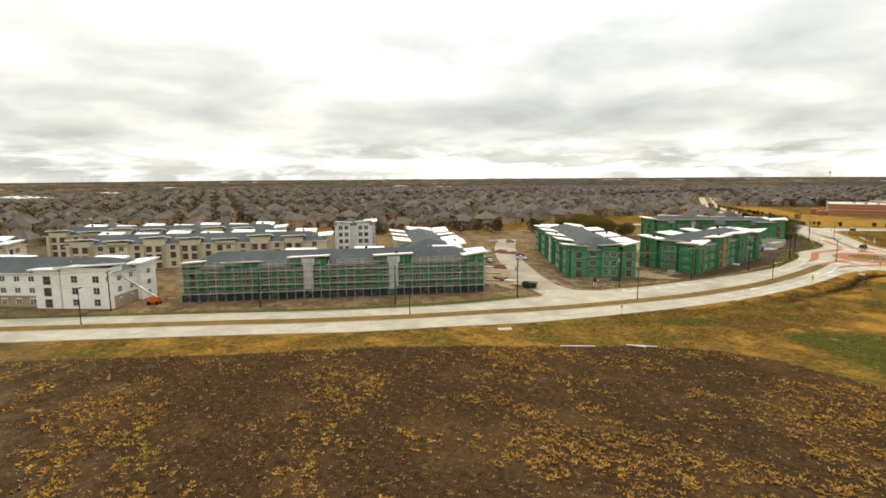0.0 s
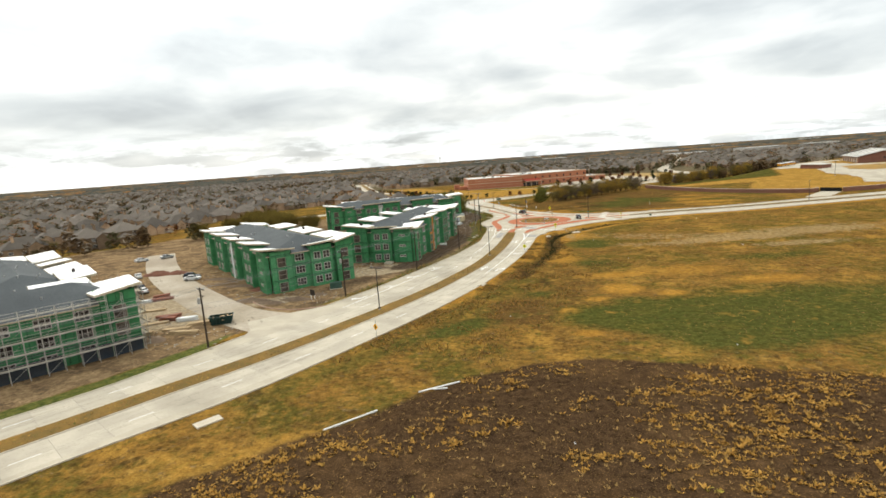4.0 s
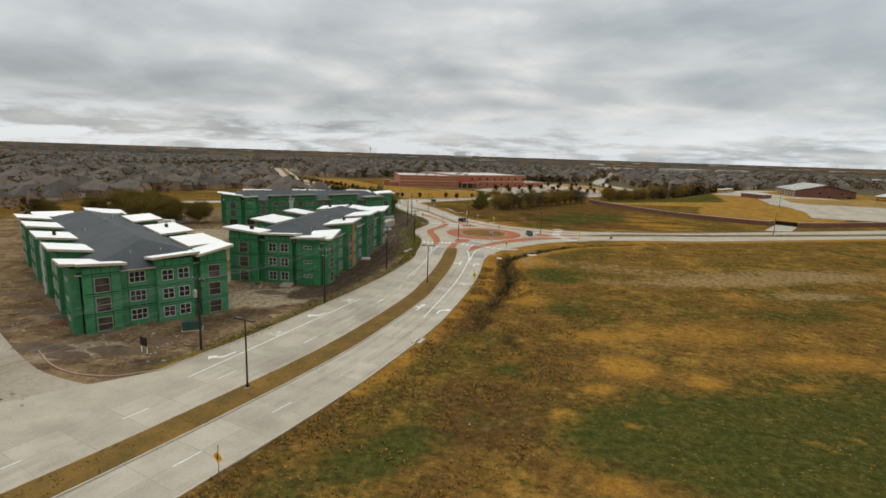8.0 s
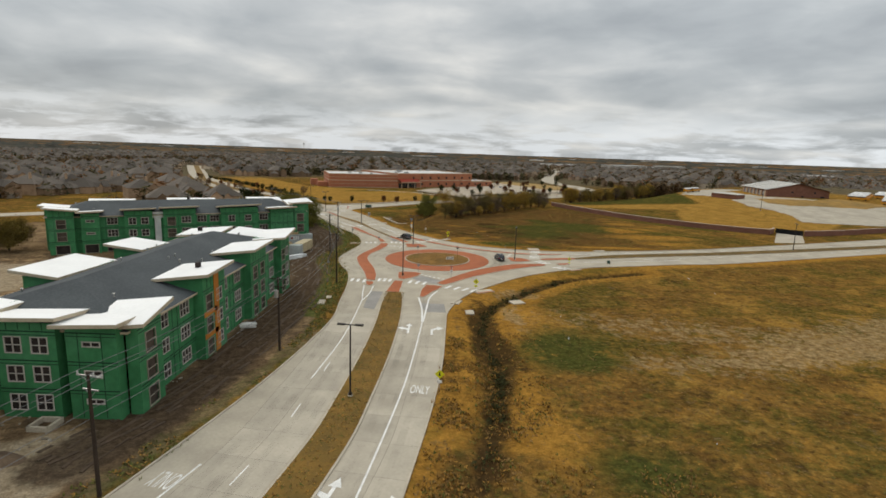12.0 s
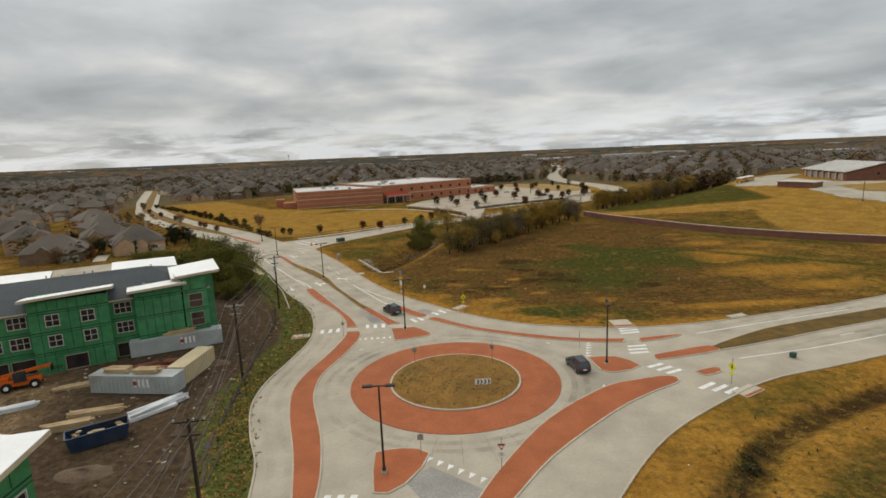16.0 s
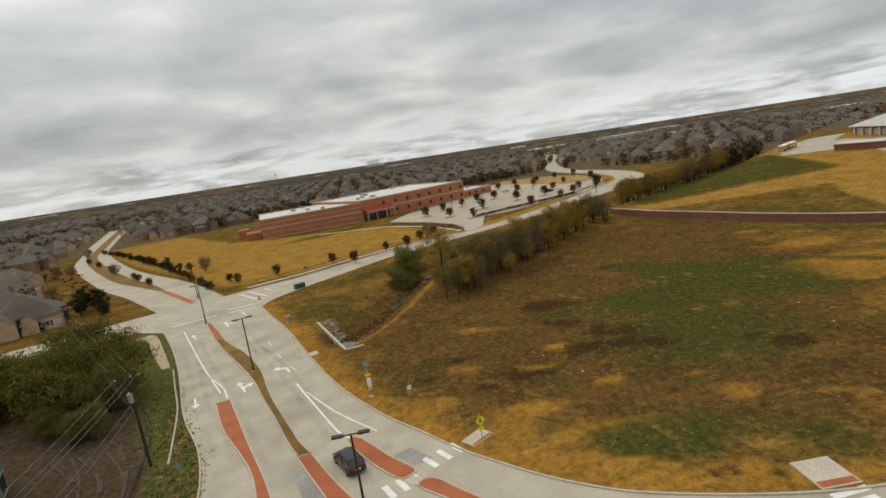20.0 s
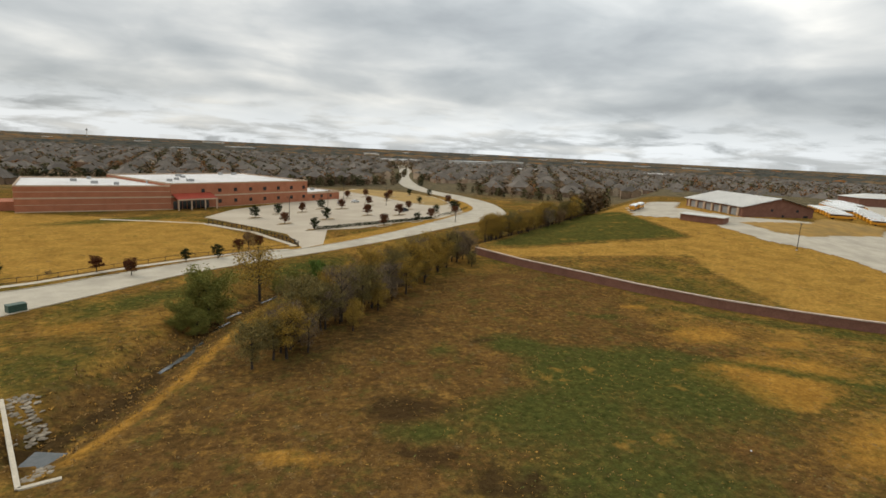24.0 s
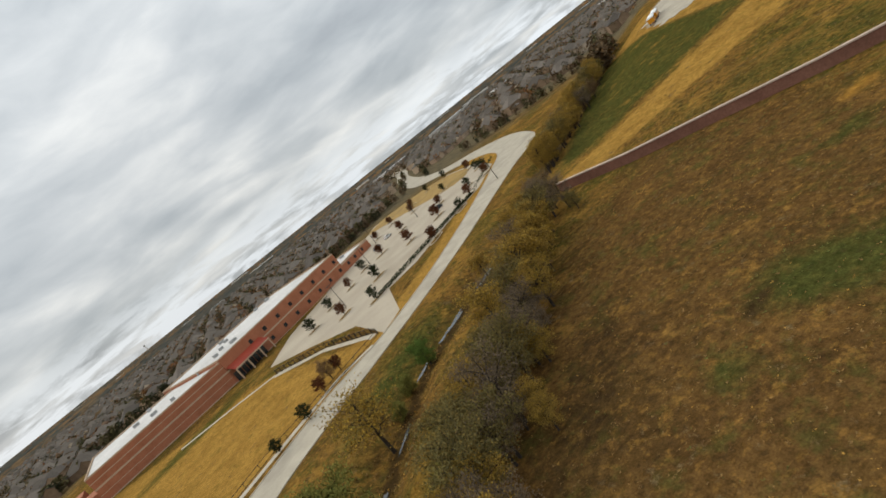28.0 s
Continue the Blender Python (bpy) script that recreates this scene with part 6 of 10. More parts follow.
# ---- trees ----
LEAF = {
    "green": island_mat("green_leaves", [(0.135, 0.140, 0.038), (0.19, 0.185, 0.048), (0.23, 0.205, 0.052)]),
    "straw": island_mat("yellow_olive_leaves", [(0.16, 0.125, 0.032), (0.23, 0.165, 0.042), (0.11, 0.095, 0.028), (0.20, 0.125, 0.038)]),
    "thicket": island_mat("thicket_leaves", [(0.095, 0.105, 0.028), (0.14, 0.14, 0.034), (0.20, 0.155, 0.040), (0.115, 0.125, 0.030)]),
    "bright": island_mat("fresh_green_leaves", [(0.085, 0.14, 0.032), (0.13, 0.19, 0.042), (0.10, 0.155, 0.034)]),
    "yellow": island_mat("yellow_leaves", [(0.34, 0.215, 0.045), (0.44, 0.28, 0.05), (0.24, 0.165, 0.045), (0.22, 0.135, 0.05)]),
    "olive": island_mat("olive_leaves", [(0.155, 0.130, 0.052), (0.21, 0.165, 0.058), (0.13, 0.108, 0.048), (0.27, 0.185, 0.056)]),
    "brown": island_mat("brown_leaves", [(0.20, 0.125, 0.065), (0.26, 0.16, 0.075), (0.15, 0.10, 0.058)]),
    "rust": island_mat("rust_leaves", [(0.11, 0.042, 0.020), (0.155, 0.06, 0.026), (0.085, 0.036, 0.020)]),
    "dark": island_mat("dark_evergreen", [(0.020, 0.028, 0.012), (0.032, 0.040, 0.016), (0.045, 0.045, 0.02)]),
    "twig": island_mat("bare_twigs", [(0.16, 0.120, 0.080), (0.215, 0.158, 0.10), (0.13, 0.098, 0.070)]),
}


def tree_meshes(seed, h, spread, leaves, leaf_size, trunk_share=0.3):
    """Trunk with limbs, and a crown of leaf tufts round the limbs and their ends, with gaps."""
    r = random.Random(seed)
    wood, crown = Mesh(), Mesh()
    base = h * 0.017 + 0.03
    top = Vector((r.uniform(-0.3, 0.3), r.uniform(-0.3, 0.3), h * 0.66))
    knee = Vector((r.uniform(-0.15, 0.15), r.uniform(-0.15, 0.15), h * trunk_share))
    wood.tube((0, 0, -0.3), knee, base * 1.3, base, 7), wood.tube(knee, top, base, base * 0.45, 6)
    ends = [top + Vector((0, 0, h * 0.25)), top + Vector((0, 0, h * 0.12))]
    wood.tube(top, ends[0], base * 0.45, 0.02, 5)
    limbs = 13
    for i in range(limbs):
        f = i / (limbs - 1)
        a = i * 2.4 + r.uniform(-0.4, 0.4)
        s = knee.lerp(top, f)
        reach = spread * (0.62 + 0.38 * math.sin(math.pi * (0.15 + 0.75 * f))) * r.uniform(0.75, 1.1)
        e = Vector((math.cos(a) * reach, math.sin(a) * reach, s.z + (h - s.z) * (0.12 + 0.55 * f) * r.uniform(0.6, 1.2)))
        m = s.lerp(e, 0.5) + Vector((0, 0, h * 0.02))
        wood.tube(s, m, base * 0.42, base * 0.25, 5, False), wood.tube(m, e, base * 0.25, 0.015, 4, False)
        ends += [e, m.lerp(e, 0.5), m]
        for _ in range(4):
            t = s.lerp(e, r.uniform(0.3, 0.9))
            q = t + Vector((r.uniform(-1, 1), r.uniform(-1, 1), r.uniform(-0.1, 1.0))) * spread * 0.32
            wood.tube(t, q, base * 0.13, 0.012, 3, False)
            ends.append(q)
    for k in range(leaves):
        c = ends[r.randrange(len(ends))]
        g = r.gauss
        p = c + Vector((g(0, 1), g(0, 1), g(0, 0.8))) * spread * 0.15
        if p.z < h * 0.06:
            continue
        ls = leaf_size * r.uniform(0.55, 1.35)
        ax = Vector((g(0, 0.8), g(0, 0.8), abs(g(0, 1)) + 0.2)).normalized()
        bx = ax.orthogonal().normalized()
        bx = (bx * math.cos(k) + ax.cross(bx) * math.sin(k)).normalized()
        cx = ax.cross(bx)
        bend = ax * ls * 0.25
        crown.face(p - bx * ls * 0.5, p + cx * ls * 0.32 + bend, p + bx * ls * 0.55, p - cx * ls * 0.34 + bend)
    return wood, crown


TREES = {}


def tree(kind, x, y, scale=1.0, turn=None, z=None):
    """A tree of one of the kinds below; the first of each is modelled, the rest are copies."""
    name, label, cat, seed, h, sp, n, ls, leaf, share = TREE_KINDS[kind]
    turn = (x * 37 + y * 11) % 360 if turn is None else turn
    m = pose(x, y, terrain(x, y) if z is None else z, 0, 0, turn) @ Matrix.Diagonal((scale, scale, scale * (0.92 + 0.16 * ((x * 7.3 + y * 3.1) % 1)), 1))
    if kind not in TREES:
        t = thing(name, label, cat)
        wood, crown = tree_meshes(seed, h, sp, n, ls, share)
        part("trunk", wood, BARK, t)
        part("crown", crown, LEAF[leaf], t)
        TREES[kind] = t
        t.matrix_world = m
        return t
    o = copy_thing(TREES[kind], pose(0, 0, 0))
    o.matrix_world = m
    return o


TREE_KINDS = {
    "creek_yellow": ("tree", "half-bare creekside tree with yellow autumn leaves", "tree", 11, 9.0, 2.9, 5200, 0.22, "yellow", 0.22),
    "creek_olive": ("tree", "creekside tree with thinning olive leaves", "tree", 12, 8.4, 2.8, 5200, 0.22, "olive", 0.20),
    "creek_bare": ("tree", "bare grey-brown winter tree by the creek", "tree", 13, 8.2, 2.7, 3600, 0.17, "twig", 0.20),
    "willow": ("tree", "bushy green willow beside the creek", "tree", 14, 7.2, 3.2, 11000, 0.24, "green", 0.05),
    "round_green": ("tree", "rounded fresh green tree", "tree", 15, 5.0, 1.9, 3600, 0.22, "bright", 0.06),
    "lone_yellow": ("tree", "lone tree with sparse yellow leaves by the road", "tree", 16, 8.2, 4.0, 2600, 0.25, "yellow", 0.30),
    "rust": ("tree", "small rust-red ornamental tree", "tree", 17, 4.0, 1.35, 1000, 0.32, "rust", 0.22),
    "dark": ("tree", "small dark evergreen tree", "tree", 18, 3.8, 1.3, 750, 0.32, "dark", 0.12),
    "street_brown": ("tree", "street tree with brown winter leaves", "tree", 19, 6.5, 2.6, 2200, 0.27, "brown", 0.18),
    "street_olive": ("tree", "street tree with dull olive leaves", "tree", 20, 7.5, 3.0, 2600, 0.28, "olive", 0.16),
    "thicket_green": ("tree", "dense dark green thicket tree", "tree", 21, 8.0, 4.6, 15000, 0.28, "thicket", 0.08),
    "thicket_yellow": ("tree", "yellow-green thicket tree in autumn colour", "tree", 22, 8.5, 4.8, 14000, 0.29, "straw", 0.08),
    "shrub": ("shrub", "low dark green shrub", "shrub", 23, 1.7, 1.0, 420, 0.22, "dark", 0.08),
    "weed": ("shrub", "tall brown roadside weeds", "weeds", 24, 1.1, 0.9, 160, 0.2, "brown", 0.05),
}
GROVES = []


def grove(kind, x, y, scale=1.0):
    """A tree too far off to be told from its neighbours; it joins the far woods."""
    GROVES.append(({"street_olive": "olive", "creek_olive": "olive", "dark": "dark", "rust": "rust"}.get(kind, "brown"), x, y, TREE_KINDS[kind][5] * scale * 1.1, TREE_KINDS[kind][4] * scale))


rt = random.Random(9)
# the belt along the creek
for i, (x, y) in enumerate([(2.0, 88), (5.8, 93), (4.5, 98.5), (9, 99), (12.2, 101.5), (10, 106), (16, 105.5), (14.5, 110), (20.4, 110), (22.7, 113), (19, 115.5), (27.1, 118.5), (24, 121.5), (30, 124.5), (33.8, 127.5), (29, 130),
                            (38, 130), (35.5, 135), (41, 136.5), (39, 140.5), (44.5, 140.5), (48, 144), (44.5, 148), (53, 150), (50, 154), (55, 156)]):
    tree(("creek_olive", "creek_bare", "creek_yellow", "creek_olive", "creek_bare")[i % 5] if i < 14 else ("creek_yellow", "creek_olive", "creek_yellow", "creek_bare")[i % 4], x, y, rt.uniform(0.9, 1.25) * (0.8 if i < 3 else 1.0))
for i in range(58):
    # younger growth that fills the belt
    f = rt.random()
    x, y = 3 + 53 * f + rt.gauss(0, 2.4), 91 + 64 * f + rt.gauss(0, 2.4)
    tree(("creek_bare", "creek_olive", "creek_yellow", "creek_bare")[i % 4], x, y, rt.uniform(0.45, 0.95))
tree("willow", -6.0, 115.0, 1.35), tree("willow", -9.6, 110.0, 0.72), tree("willow", -7.2, 109.0, 0.6), tree("lone_yellow", 2.4, 127.5, 1.4), tree("willow", 9.5, 139, 0.5), tree("round_green", 15, 143.5, 1.05), tree("willow", 6, 134, 0.45), tree("creek_yellow", 35, 152, 0.7)
# the second belt, running up past the lawn
for i in range(96):
    f = i / 95
    x, y = 78 + 112 * f + rt.uniform(-5, 5), 188 + 96 * f + rt.uniform(-4.5, 4.5)
    (tree if i < 62 else grove)(("creek_yellow", "creek_olive", "street_brown", "creek_bare", "creek_yellow")[i % 5] if i > 6 else "creek_yellow", x, y, rt.uniform(0.9, 1.3))
# thickets on the building site's edge
for x, y, s in ((-64, 62, 1.2), (-57, 57, 1.15), (-52, 63, 1.15), (-60, 68, 1.25), (-68, 57, 1.0), (-49, 56, 0.85), (-73, 63, 1.1), (-66, 51, 0.6), (-54, 50.5, 0.5), (-47.5, 48, 0.55), (-76, 71, 0.8)):
    tree("thicket_green", x, y, s)
for x, y, s in ((-92.6, 127.6, 1.5), (-96.5, 132.5, 1.8), (-101, 137.5, 1.4), (-88.4, 121.2, 1.1), (-105.5, 141, 1.6)):
    tree("dark", x, y, s)
for x, y, s in ((-150, 6, 1.15), (-143, -3, 1.2), (-136, 2, 1.2), (-129, -6, 1.15), (-124, -12, 1.1), (-146, 14, 1.1), (-132, 9, 0.9), (-155, -4, 1.0), (-160, -22, 0.9), (-121, -22, 1.2), (-116, -16, 1.15), (-128, -16, 1.25), (-110, -7, 1.0), (-137, -10, 1.25)):
    tree("thicket_yellow", x, y, s)
for i in range(26):
    f = i / 25
    grove(("street_olive", "street_brown", "creek_yellow", "street_brown")[i % 4], -166 - 92 * f + rt.uniform(-6, 6), -30 - 160 * f + rt.uniform(-7, 7), rt.uniform(0.7, 1.2))
# young trees along the school street and on its lawn
for x, y in ((-31.5, 147.2), (-24, 143.5), (-3.5, 168)):
    tree("rust", x, y, 1.0)
for x, y, k in ((-48, 142.5, "dark"), (-15, 156.5, "dark"), (-8, 160, "dark"), (-40, 146, "weed"), (-62.6, 143, "dark"), (-59, 140, "dark"), (-81, 170, "street_brown"), (-90, 178, "dark"), (-96, 183, "dark"), (-104, 192, "dark"), (-111, 205, "dark"),
                (-118, 208, "dark"), (-124, 215.5, "rust"), (-130, 222, "dark"), (-137, 232, "dark"), (-145, 239, "dark"), (-1, 171, "street_brown"), (1.5, 172.5, "rust")):
    tree(k, x, y, rt.uniform(0.8, 1.05))
for i in range(30):
    f = i / 29
    tree("shrub", -66.5 - 125 * f + rt.uniform(-0.6, 0.6), 137.5 + 158 * f + 6 * math.sin(f * 3.1) + rt.uniform(-0.6, 0.6), rt.uniform(1.1, 1.8))
for x, y in ((-164, 214.7), (-154, 209), (-171, 249), (-190, 278), (-203, 301), (-135, 205.6), (-128, 196), (-109.7, 176), (-105, 170), (-153.7, 228), (-95, 158)):
    tree("rust" if int(x) % 2 else "street_brown", x, y, rt.uniform(0.7, 1.0))
# the dark tree line behind the school and the trees before the next houses
for i in range(26):
    f = i / 25
    grove("dark" if i % 3 else "street_olive", -150 + 64 * f + rt.uniform(-3, 3), 352 + 62 * f + rt.uniform(-4, 4), rt.uniform(1.5, 2.1) if i % 3 else rt.uniform(0.9, 1.2))
for i in range(24):
    f = i / 23
    grove(("street_olive", "dark", "street_brown")[i % 3], 20 + 66 * f + rt.uniform(-3, 3), 392 + 30 * f + rt.uniform(-4, 4), rt.uniform(0.8, 1.1) * (1.5 if i % 3 == 1 else 1))
for i in range(22):
    f = i / 21
    grove(("dark", "street_brown", "street_olive")[i % 3], 94 + 60 * f + (0 if i % 2 else 24) + rt.uniform(-2, 2), 420 + 190 * f + rt.uniform(-3, 3), rt.uniform(0.8, 1.1) * (1.5 if i % 3 == 0 else 1))
for (ax, ay), (bx, by) in (((140, 388), (150, 350)), ((150, 350), (168, 328)), ((168, 328), (196, 320)), ((196, 320), (236, 338))):
    for i in range(6):
        f = (i + rt.uniform(0, 0.7)) / 6
        grove(("street_olive", "street_brown", "dark", "creek_yellow")[i % 4], ax + (bx - ax) * f + rt.uniform(-3, 3), ay + (by - ay) * f + rt.uniform(-3, 3), rt.uniform(0.7, 1.0))
# car park trees, each on a kerbed island
def lot_island(x, y, a, L=7.0, W=2.6):
    pts = []
    for i in range(16):
        b = 2 * math.pi * i / 16
        u, v = L / 2 * math.copysign(abs(math.cos(b)) ** 0.6, math.cos(b)), W / 2 * math.copysign(abs(math.sin(b)) ** 0.6, math.sin(b))
        pts.append((x + u * math.cos(a) - v * math.sin(a), y + u * math.sin(a) + v * math.cos(a)))
    m = Mesh()
    slab(m, pts, 0.0, 0.17)
    ob = solo("planting_island", m, KERB, "kerbed planting island of dry grass in the car park", "planting island", "structure", "car park islands")
    m = Mesh()
    slab(m, [(x + (q[0] - x) * 0.88, y + (q[1] - y) * 0.84) for q in pts], 0.1, 0.2)
    part("grass", m, GRASS_STRIP, ob)


for x, y in ((-0.7, 235), (10, 219.5), (18.3, 254), (26.5, 232), (37, 268.5), (45.3, 245.6), (68, 311), (60, 247.5), (46.6, 216.5), (19.5, 206), (47, 320), (80, 256), (96.4, 279.5), (102, 342), (90, 345.5), (59, 329.5), (27.6, 267),
             (70, 270), (84, 300), (92, 262), (53, 285), (75, 335), (63, 228), (72, 238), (88, 252), (100, 298), (8, 247)):
    tree("rust" if (int(x + y) % 3) else "dark", x, y, rt.uniform(1.05, 1.45))
    lot_island(x, y, radians(38 + rt.uniform(-6, 6)), rt.uniform(5, 9))
hedge_pts = []
for i in range(20):
    f = i / 19
    x, y = (20 + 62 * f, 205.6 + 37 * f) if f < 0.85 else (72 + 34 * (f - 0.0), 205 + 76 * f)
    if i % 2 == 0:
        hedge_pts.append((x, y))
hg = thing("hedge", "low clipped dark evergreen hedge along the car park", "hedge")
hl, hr = Mesh(), random.Random(4)
for (ax, ay), (bx, by) in zip(hedge_pts, hedge_pts[1:]):
    for _ in range(260):
        f = hr.random()
        p = Vector((ax + (bx - ax) * f + hr.gauss(0, 0.35), ay + (by - ay) * f + hr.gauss(0, 0.35), hr.uniform(0.1, 1.15)))
        n = Vector((hr.gauss(0, 1), hr.gauss(0, 1), hr.gauss(0.6, 0.7))).normalized()
        u = n.orthogonal().normalized() * hr.uniform(0.16, 0.3)
        w = n.cross(u) * 0.8
        hl.face(p - u, p - w, p + u, p + w)
part("foliage", hl, LEAF["dark"], hg)
# garden and street trees beside the nearest houses
for x, y, a, k in near[:34]:
    d, b = rt.uniform(10.5, 13.5), rt.uniform(0, 6.28)
    tx, ty = x + math.cos(b) * d, y + math.sin(b) * d
    if not inside(tx, ty, OPEN_LAND):
        tree(rt.choice(("street_brown", "street_olive", "dark", "street_brown", "rust", "street_olive")), tx, ty, rt.uniform(0.6, 1.05))

for x, y, k, sc in ((-116, 112.5, "dark", 1.5), (-112.5, 115, "dark", 1.3), (-104.5, 113, "dark", 1.2), (-101.5, 116, "shrub", 1.6), (-99, 121, "dark", 1.3), (-97.5, 126, "dark", 1.7), (-99.5, 131, "dark", 1.5), (-101, 137, "rust", 1.2), (-107.5, 111.5, "shrub", 1.5), (-119, 105, "dark", 1.4), (-121, 98, "street_brown", 0.9),
                     (-112, 101, "rust", 1.2), (-122, 118, "street_olive", 0.9), (-139, 133, "dark", 1.6), (-116, 134, "street_brown", 0.9)):
    tree(k, x, y, sc)
# far woods and gardens: many loose leaf clumps
woods = {"brown": Mesh(), "olive": Mesh(), "dark": Mesh(), "rust": Mesh(), "plain": Mesh()}


def clump(mesh, x, y, z, w, h, n, r):
    for _ in range(n):
        a, b = r.uniform(0, 6.28), r.random() ** 0.5
        hh = r.random()
        rad = w * b * math.sqrt(max(0.05, 1 - (hh - 0.35) ** 2 * 2))
        p = Vector((x + math.cos(a) * rad, y + math.sin(a) * rad, z + h * (0.12 + 0.88 * hh)))
        s = w * r.uniform(0.17, 0.36)
        ax = Vector((r.gauss(0, 0.6), r.gauss(0, 0.6), 1.0)).normalized()
        bx = ax.orthogonal().normalized()
        cx = ax.cross(bx)
        mesh.face(p - bx * s, p + cx * s * 0.7 + ax * s * 0.3, p + bx * s, p - cx * s * 0.7 + ax * s * 0.3)


def mound(mesh, x, y, z, w, h, n, r):
    """A far copse: one closed lumpy hump of treetops."""
    i = len(mesh.v)
    m_ = 9
    for f, hh in ((1.0, -0.5), (0.92, h * 0.55), (0.55, h * 0.92)):
        for k in range(m_):
            a = 6.283 * k / m_
            q = w * f * r.uniform(0.8, 1.2)
            mesh.v.append((x + math.cos(a) * q * 1.4, y + math.sin(a) * q, z + hh * (r.uniform(0.75, 1.2) if hh > 0 else 1)))
    mesh.v.append((x, y, z + h))
    for j in range(2):
        for k in range(m_):
            b = (k + 1) % m_
            mesh.f.append((i + j * m_ + k, i + j * m_ + b, i + (j + 1) * m_ + b, i + (j + 1) * m_ + k))
    for k in range(m_):
        mesh.f.append((i + 2 * m_ + k, i + 2 * m_ + (k + 1) % m_, i + 3 * m_))


rw = random.Random(21)
for key, x, y, w, h in GROVES:
    clump(woods[key], x, y, terrain(x, y), w, h, 110, rw)
for x, y, a, k in near[34:] + simple + far:
    leafy = noise.noise(Vector((x * 0.008, y * 0.008, 5))) + (0.25 if x < -150 and y < 0 else 0.0)
    for _ in range(rw.choice((2, 3, 4)) + (2 if leafy > 0.1 else 0) + (2 if y > 380 and math.hypot(x, y) < 760 else 0)):
        d, b = rw.uniform(9, 15), rw.uniform(0, 6.28)
        clump(woods[rw.choice(("brown", "brown", "olive", "olive", "dark", "dark", "rust"))], x + math.cos(b) * d, y + math.sin(b) * d, 0, rw.uniform(2.2, 3.8), rw.uniform(5, 9), 26, rw)
for x, y, a, k in HOUSES:
    for _ in range(2):
        d, b = rw.uniform(14, 23), rw.uniform(0, 6.28)
        tx, ty = x + math.cos(b) * d, y + math.sin(b) * d
        if not inside(tx, ty, OPEN_LAND):
            clump(woods[rw.choice(("brown", "olive", "brown", "dark", "rust"))], tx, ty, terrain(tx, ty), rw.uniform(2.4, 4.2), rw.uniform(5, 9), 24, rw)
for i in range(4200):
    d = 620 * (7.0 ** rw.random())
    b = radians(rw.uniform(-62, 112))
    x, y = -math.sin(b) * d, math.cos(b) * d
    if d < 1180 and rw.random() < 0.75:
        continue
    if inside(x, y, OPEN_LAND):
        continue
    s = rw.uniform(4, 8) * (1 + d / 1500)
    band = math.sin(d / 130.0 + b * 4) + rw.uniform(-0.8, 0.8)
    hump = mound if d > 900 else clump
    hump(woods["plain" if d > 900 else ("olive" if band > 0.9 else "brown")], x, y, 0, s * 1.5, rw.uniform(5, 8) if d < 1300 else rw.uniform(3, 5), 7, rw)
FARLEAF = {"brown": island_mat("far_brown_wood", [(0.120, 0.084, 0.050), (0.165, 0.110, 0.060), (0.092, 0.068, 0.046), (0.20, 0.118, 0.052)], spread=0.15, fine=0.3),
           "olive": island_mat("far_olive_wood", [(0.090, 0.082, 0.040), (0.130, 0.108, 0.048), (0.076, 0.072, 0.040)], spread=0.15, fine=0.3),
           "plain": island_mat("far_plain_wood", [(0.052, 0.053, 0.046), (0.080, 0.072, 0.056), (0.058, 0.063, 0.056), (0.105, 0.084, 0.060)], spread=0.2, fine=0.05),
           "rust": island_mat("far_rust_wood", [(0.20, 0.085, 0.032), (0.25, 0.12, 0.04), (0.15, 0.065, 0.032)], spread=0.15, fine=0.3),
           "dark": island_mat("far_dark_wood", [(0.044, 0.048, 0.026), (0.066, 0.064, 0.034), (0.036, 0.040, 0.024)], spread=0.15, fine=0.3)}
# belts of wood across the neighbourhood
for (x0, y0), (x1, y1), n, wd in (((-560, -420), (-420, 260), 420, 26), ((-420, 260), (-330, 700), 260, 26), ((-150, 700), (260, 760), 260, 30), ((330, 640), (900, 420), 340, 36), ((-700, -300), (-620, 500), 420, 40)):
    for _ in range(n):
        f = rw.random()
        clump(woods["brown" if rw.random() < 0.75 else "olive"], x0 + (x1 - x0) * f + rw.gauss(0, wd * 0.5), y0 + (y1 - y0) * f + rw.gauss(0, wd * 0.5), 0, rw.uniform(3, 5), rw.uniform(7, 11), 24, rw)
# the wide wooded plain out to the horizon
for i in range(9000):
    d = 1060 * (4.1 ** rw.random())
    b = radians(rw.uniform(-64, 114))
    x, y = -math.sin(b) * d, math.cos(b) * d
    g = noise.noise(Vector((x * 0.0022, y * 0.0022, 2.0))) + rw.uniform(-0.25, 0.25)
    s = rw.uniform(6, 13) * (0.6 + d / 1700)
    mound(woods["plain" if g > -0.05 else ("brown" if i % 14 else "rust")], x, y, 0, s, rw.uniform(3.0, 6.5), 7, rw)
for key, label in (("brown", "brown winter woods and garden trees far off"), ("olive", "olive-leaved trees far off"), ("dark", "dark evergreen trees far off"), ("rust", "rust-brown garden trees far off"), ("plain", "dull brown wooded plain out to the horizon")):
    solo("distant_woods", woods[key], FARLEAF[key], label, "woods", "stuff")

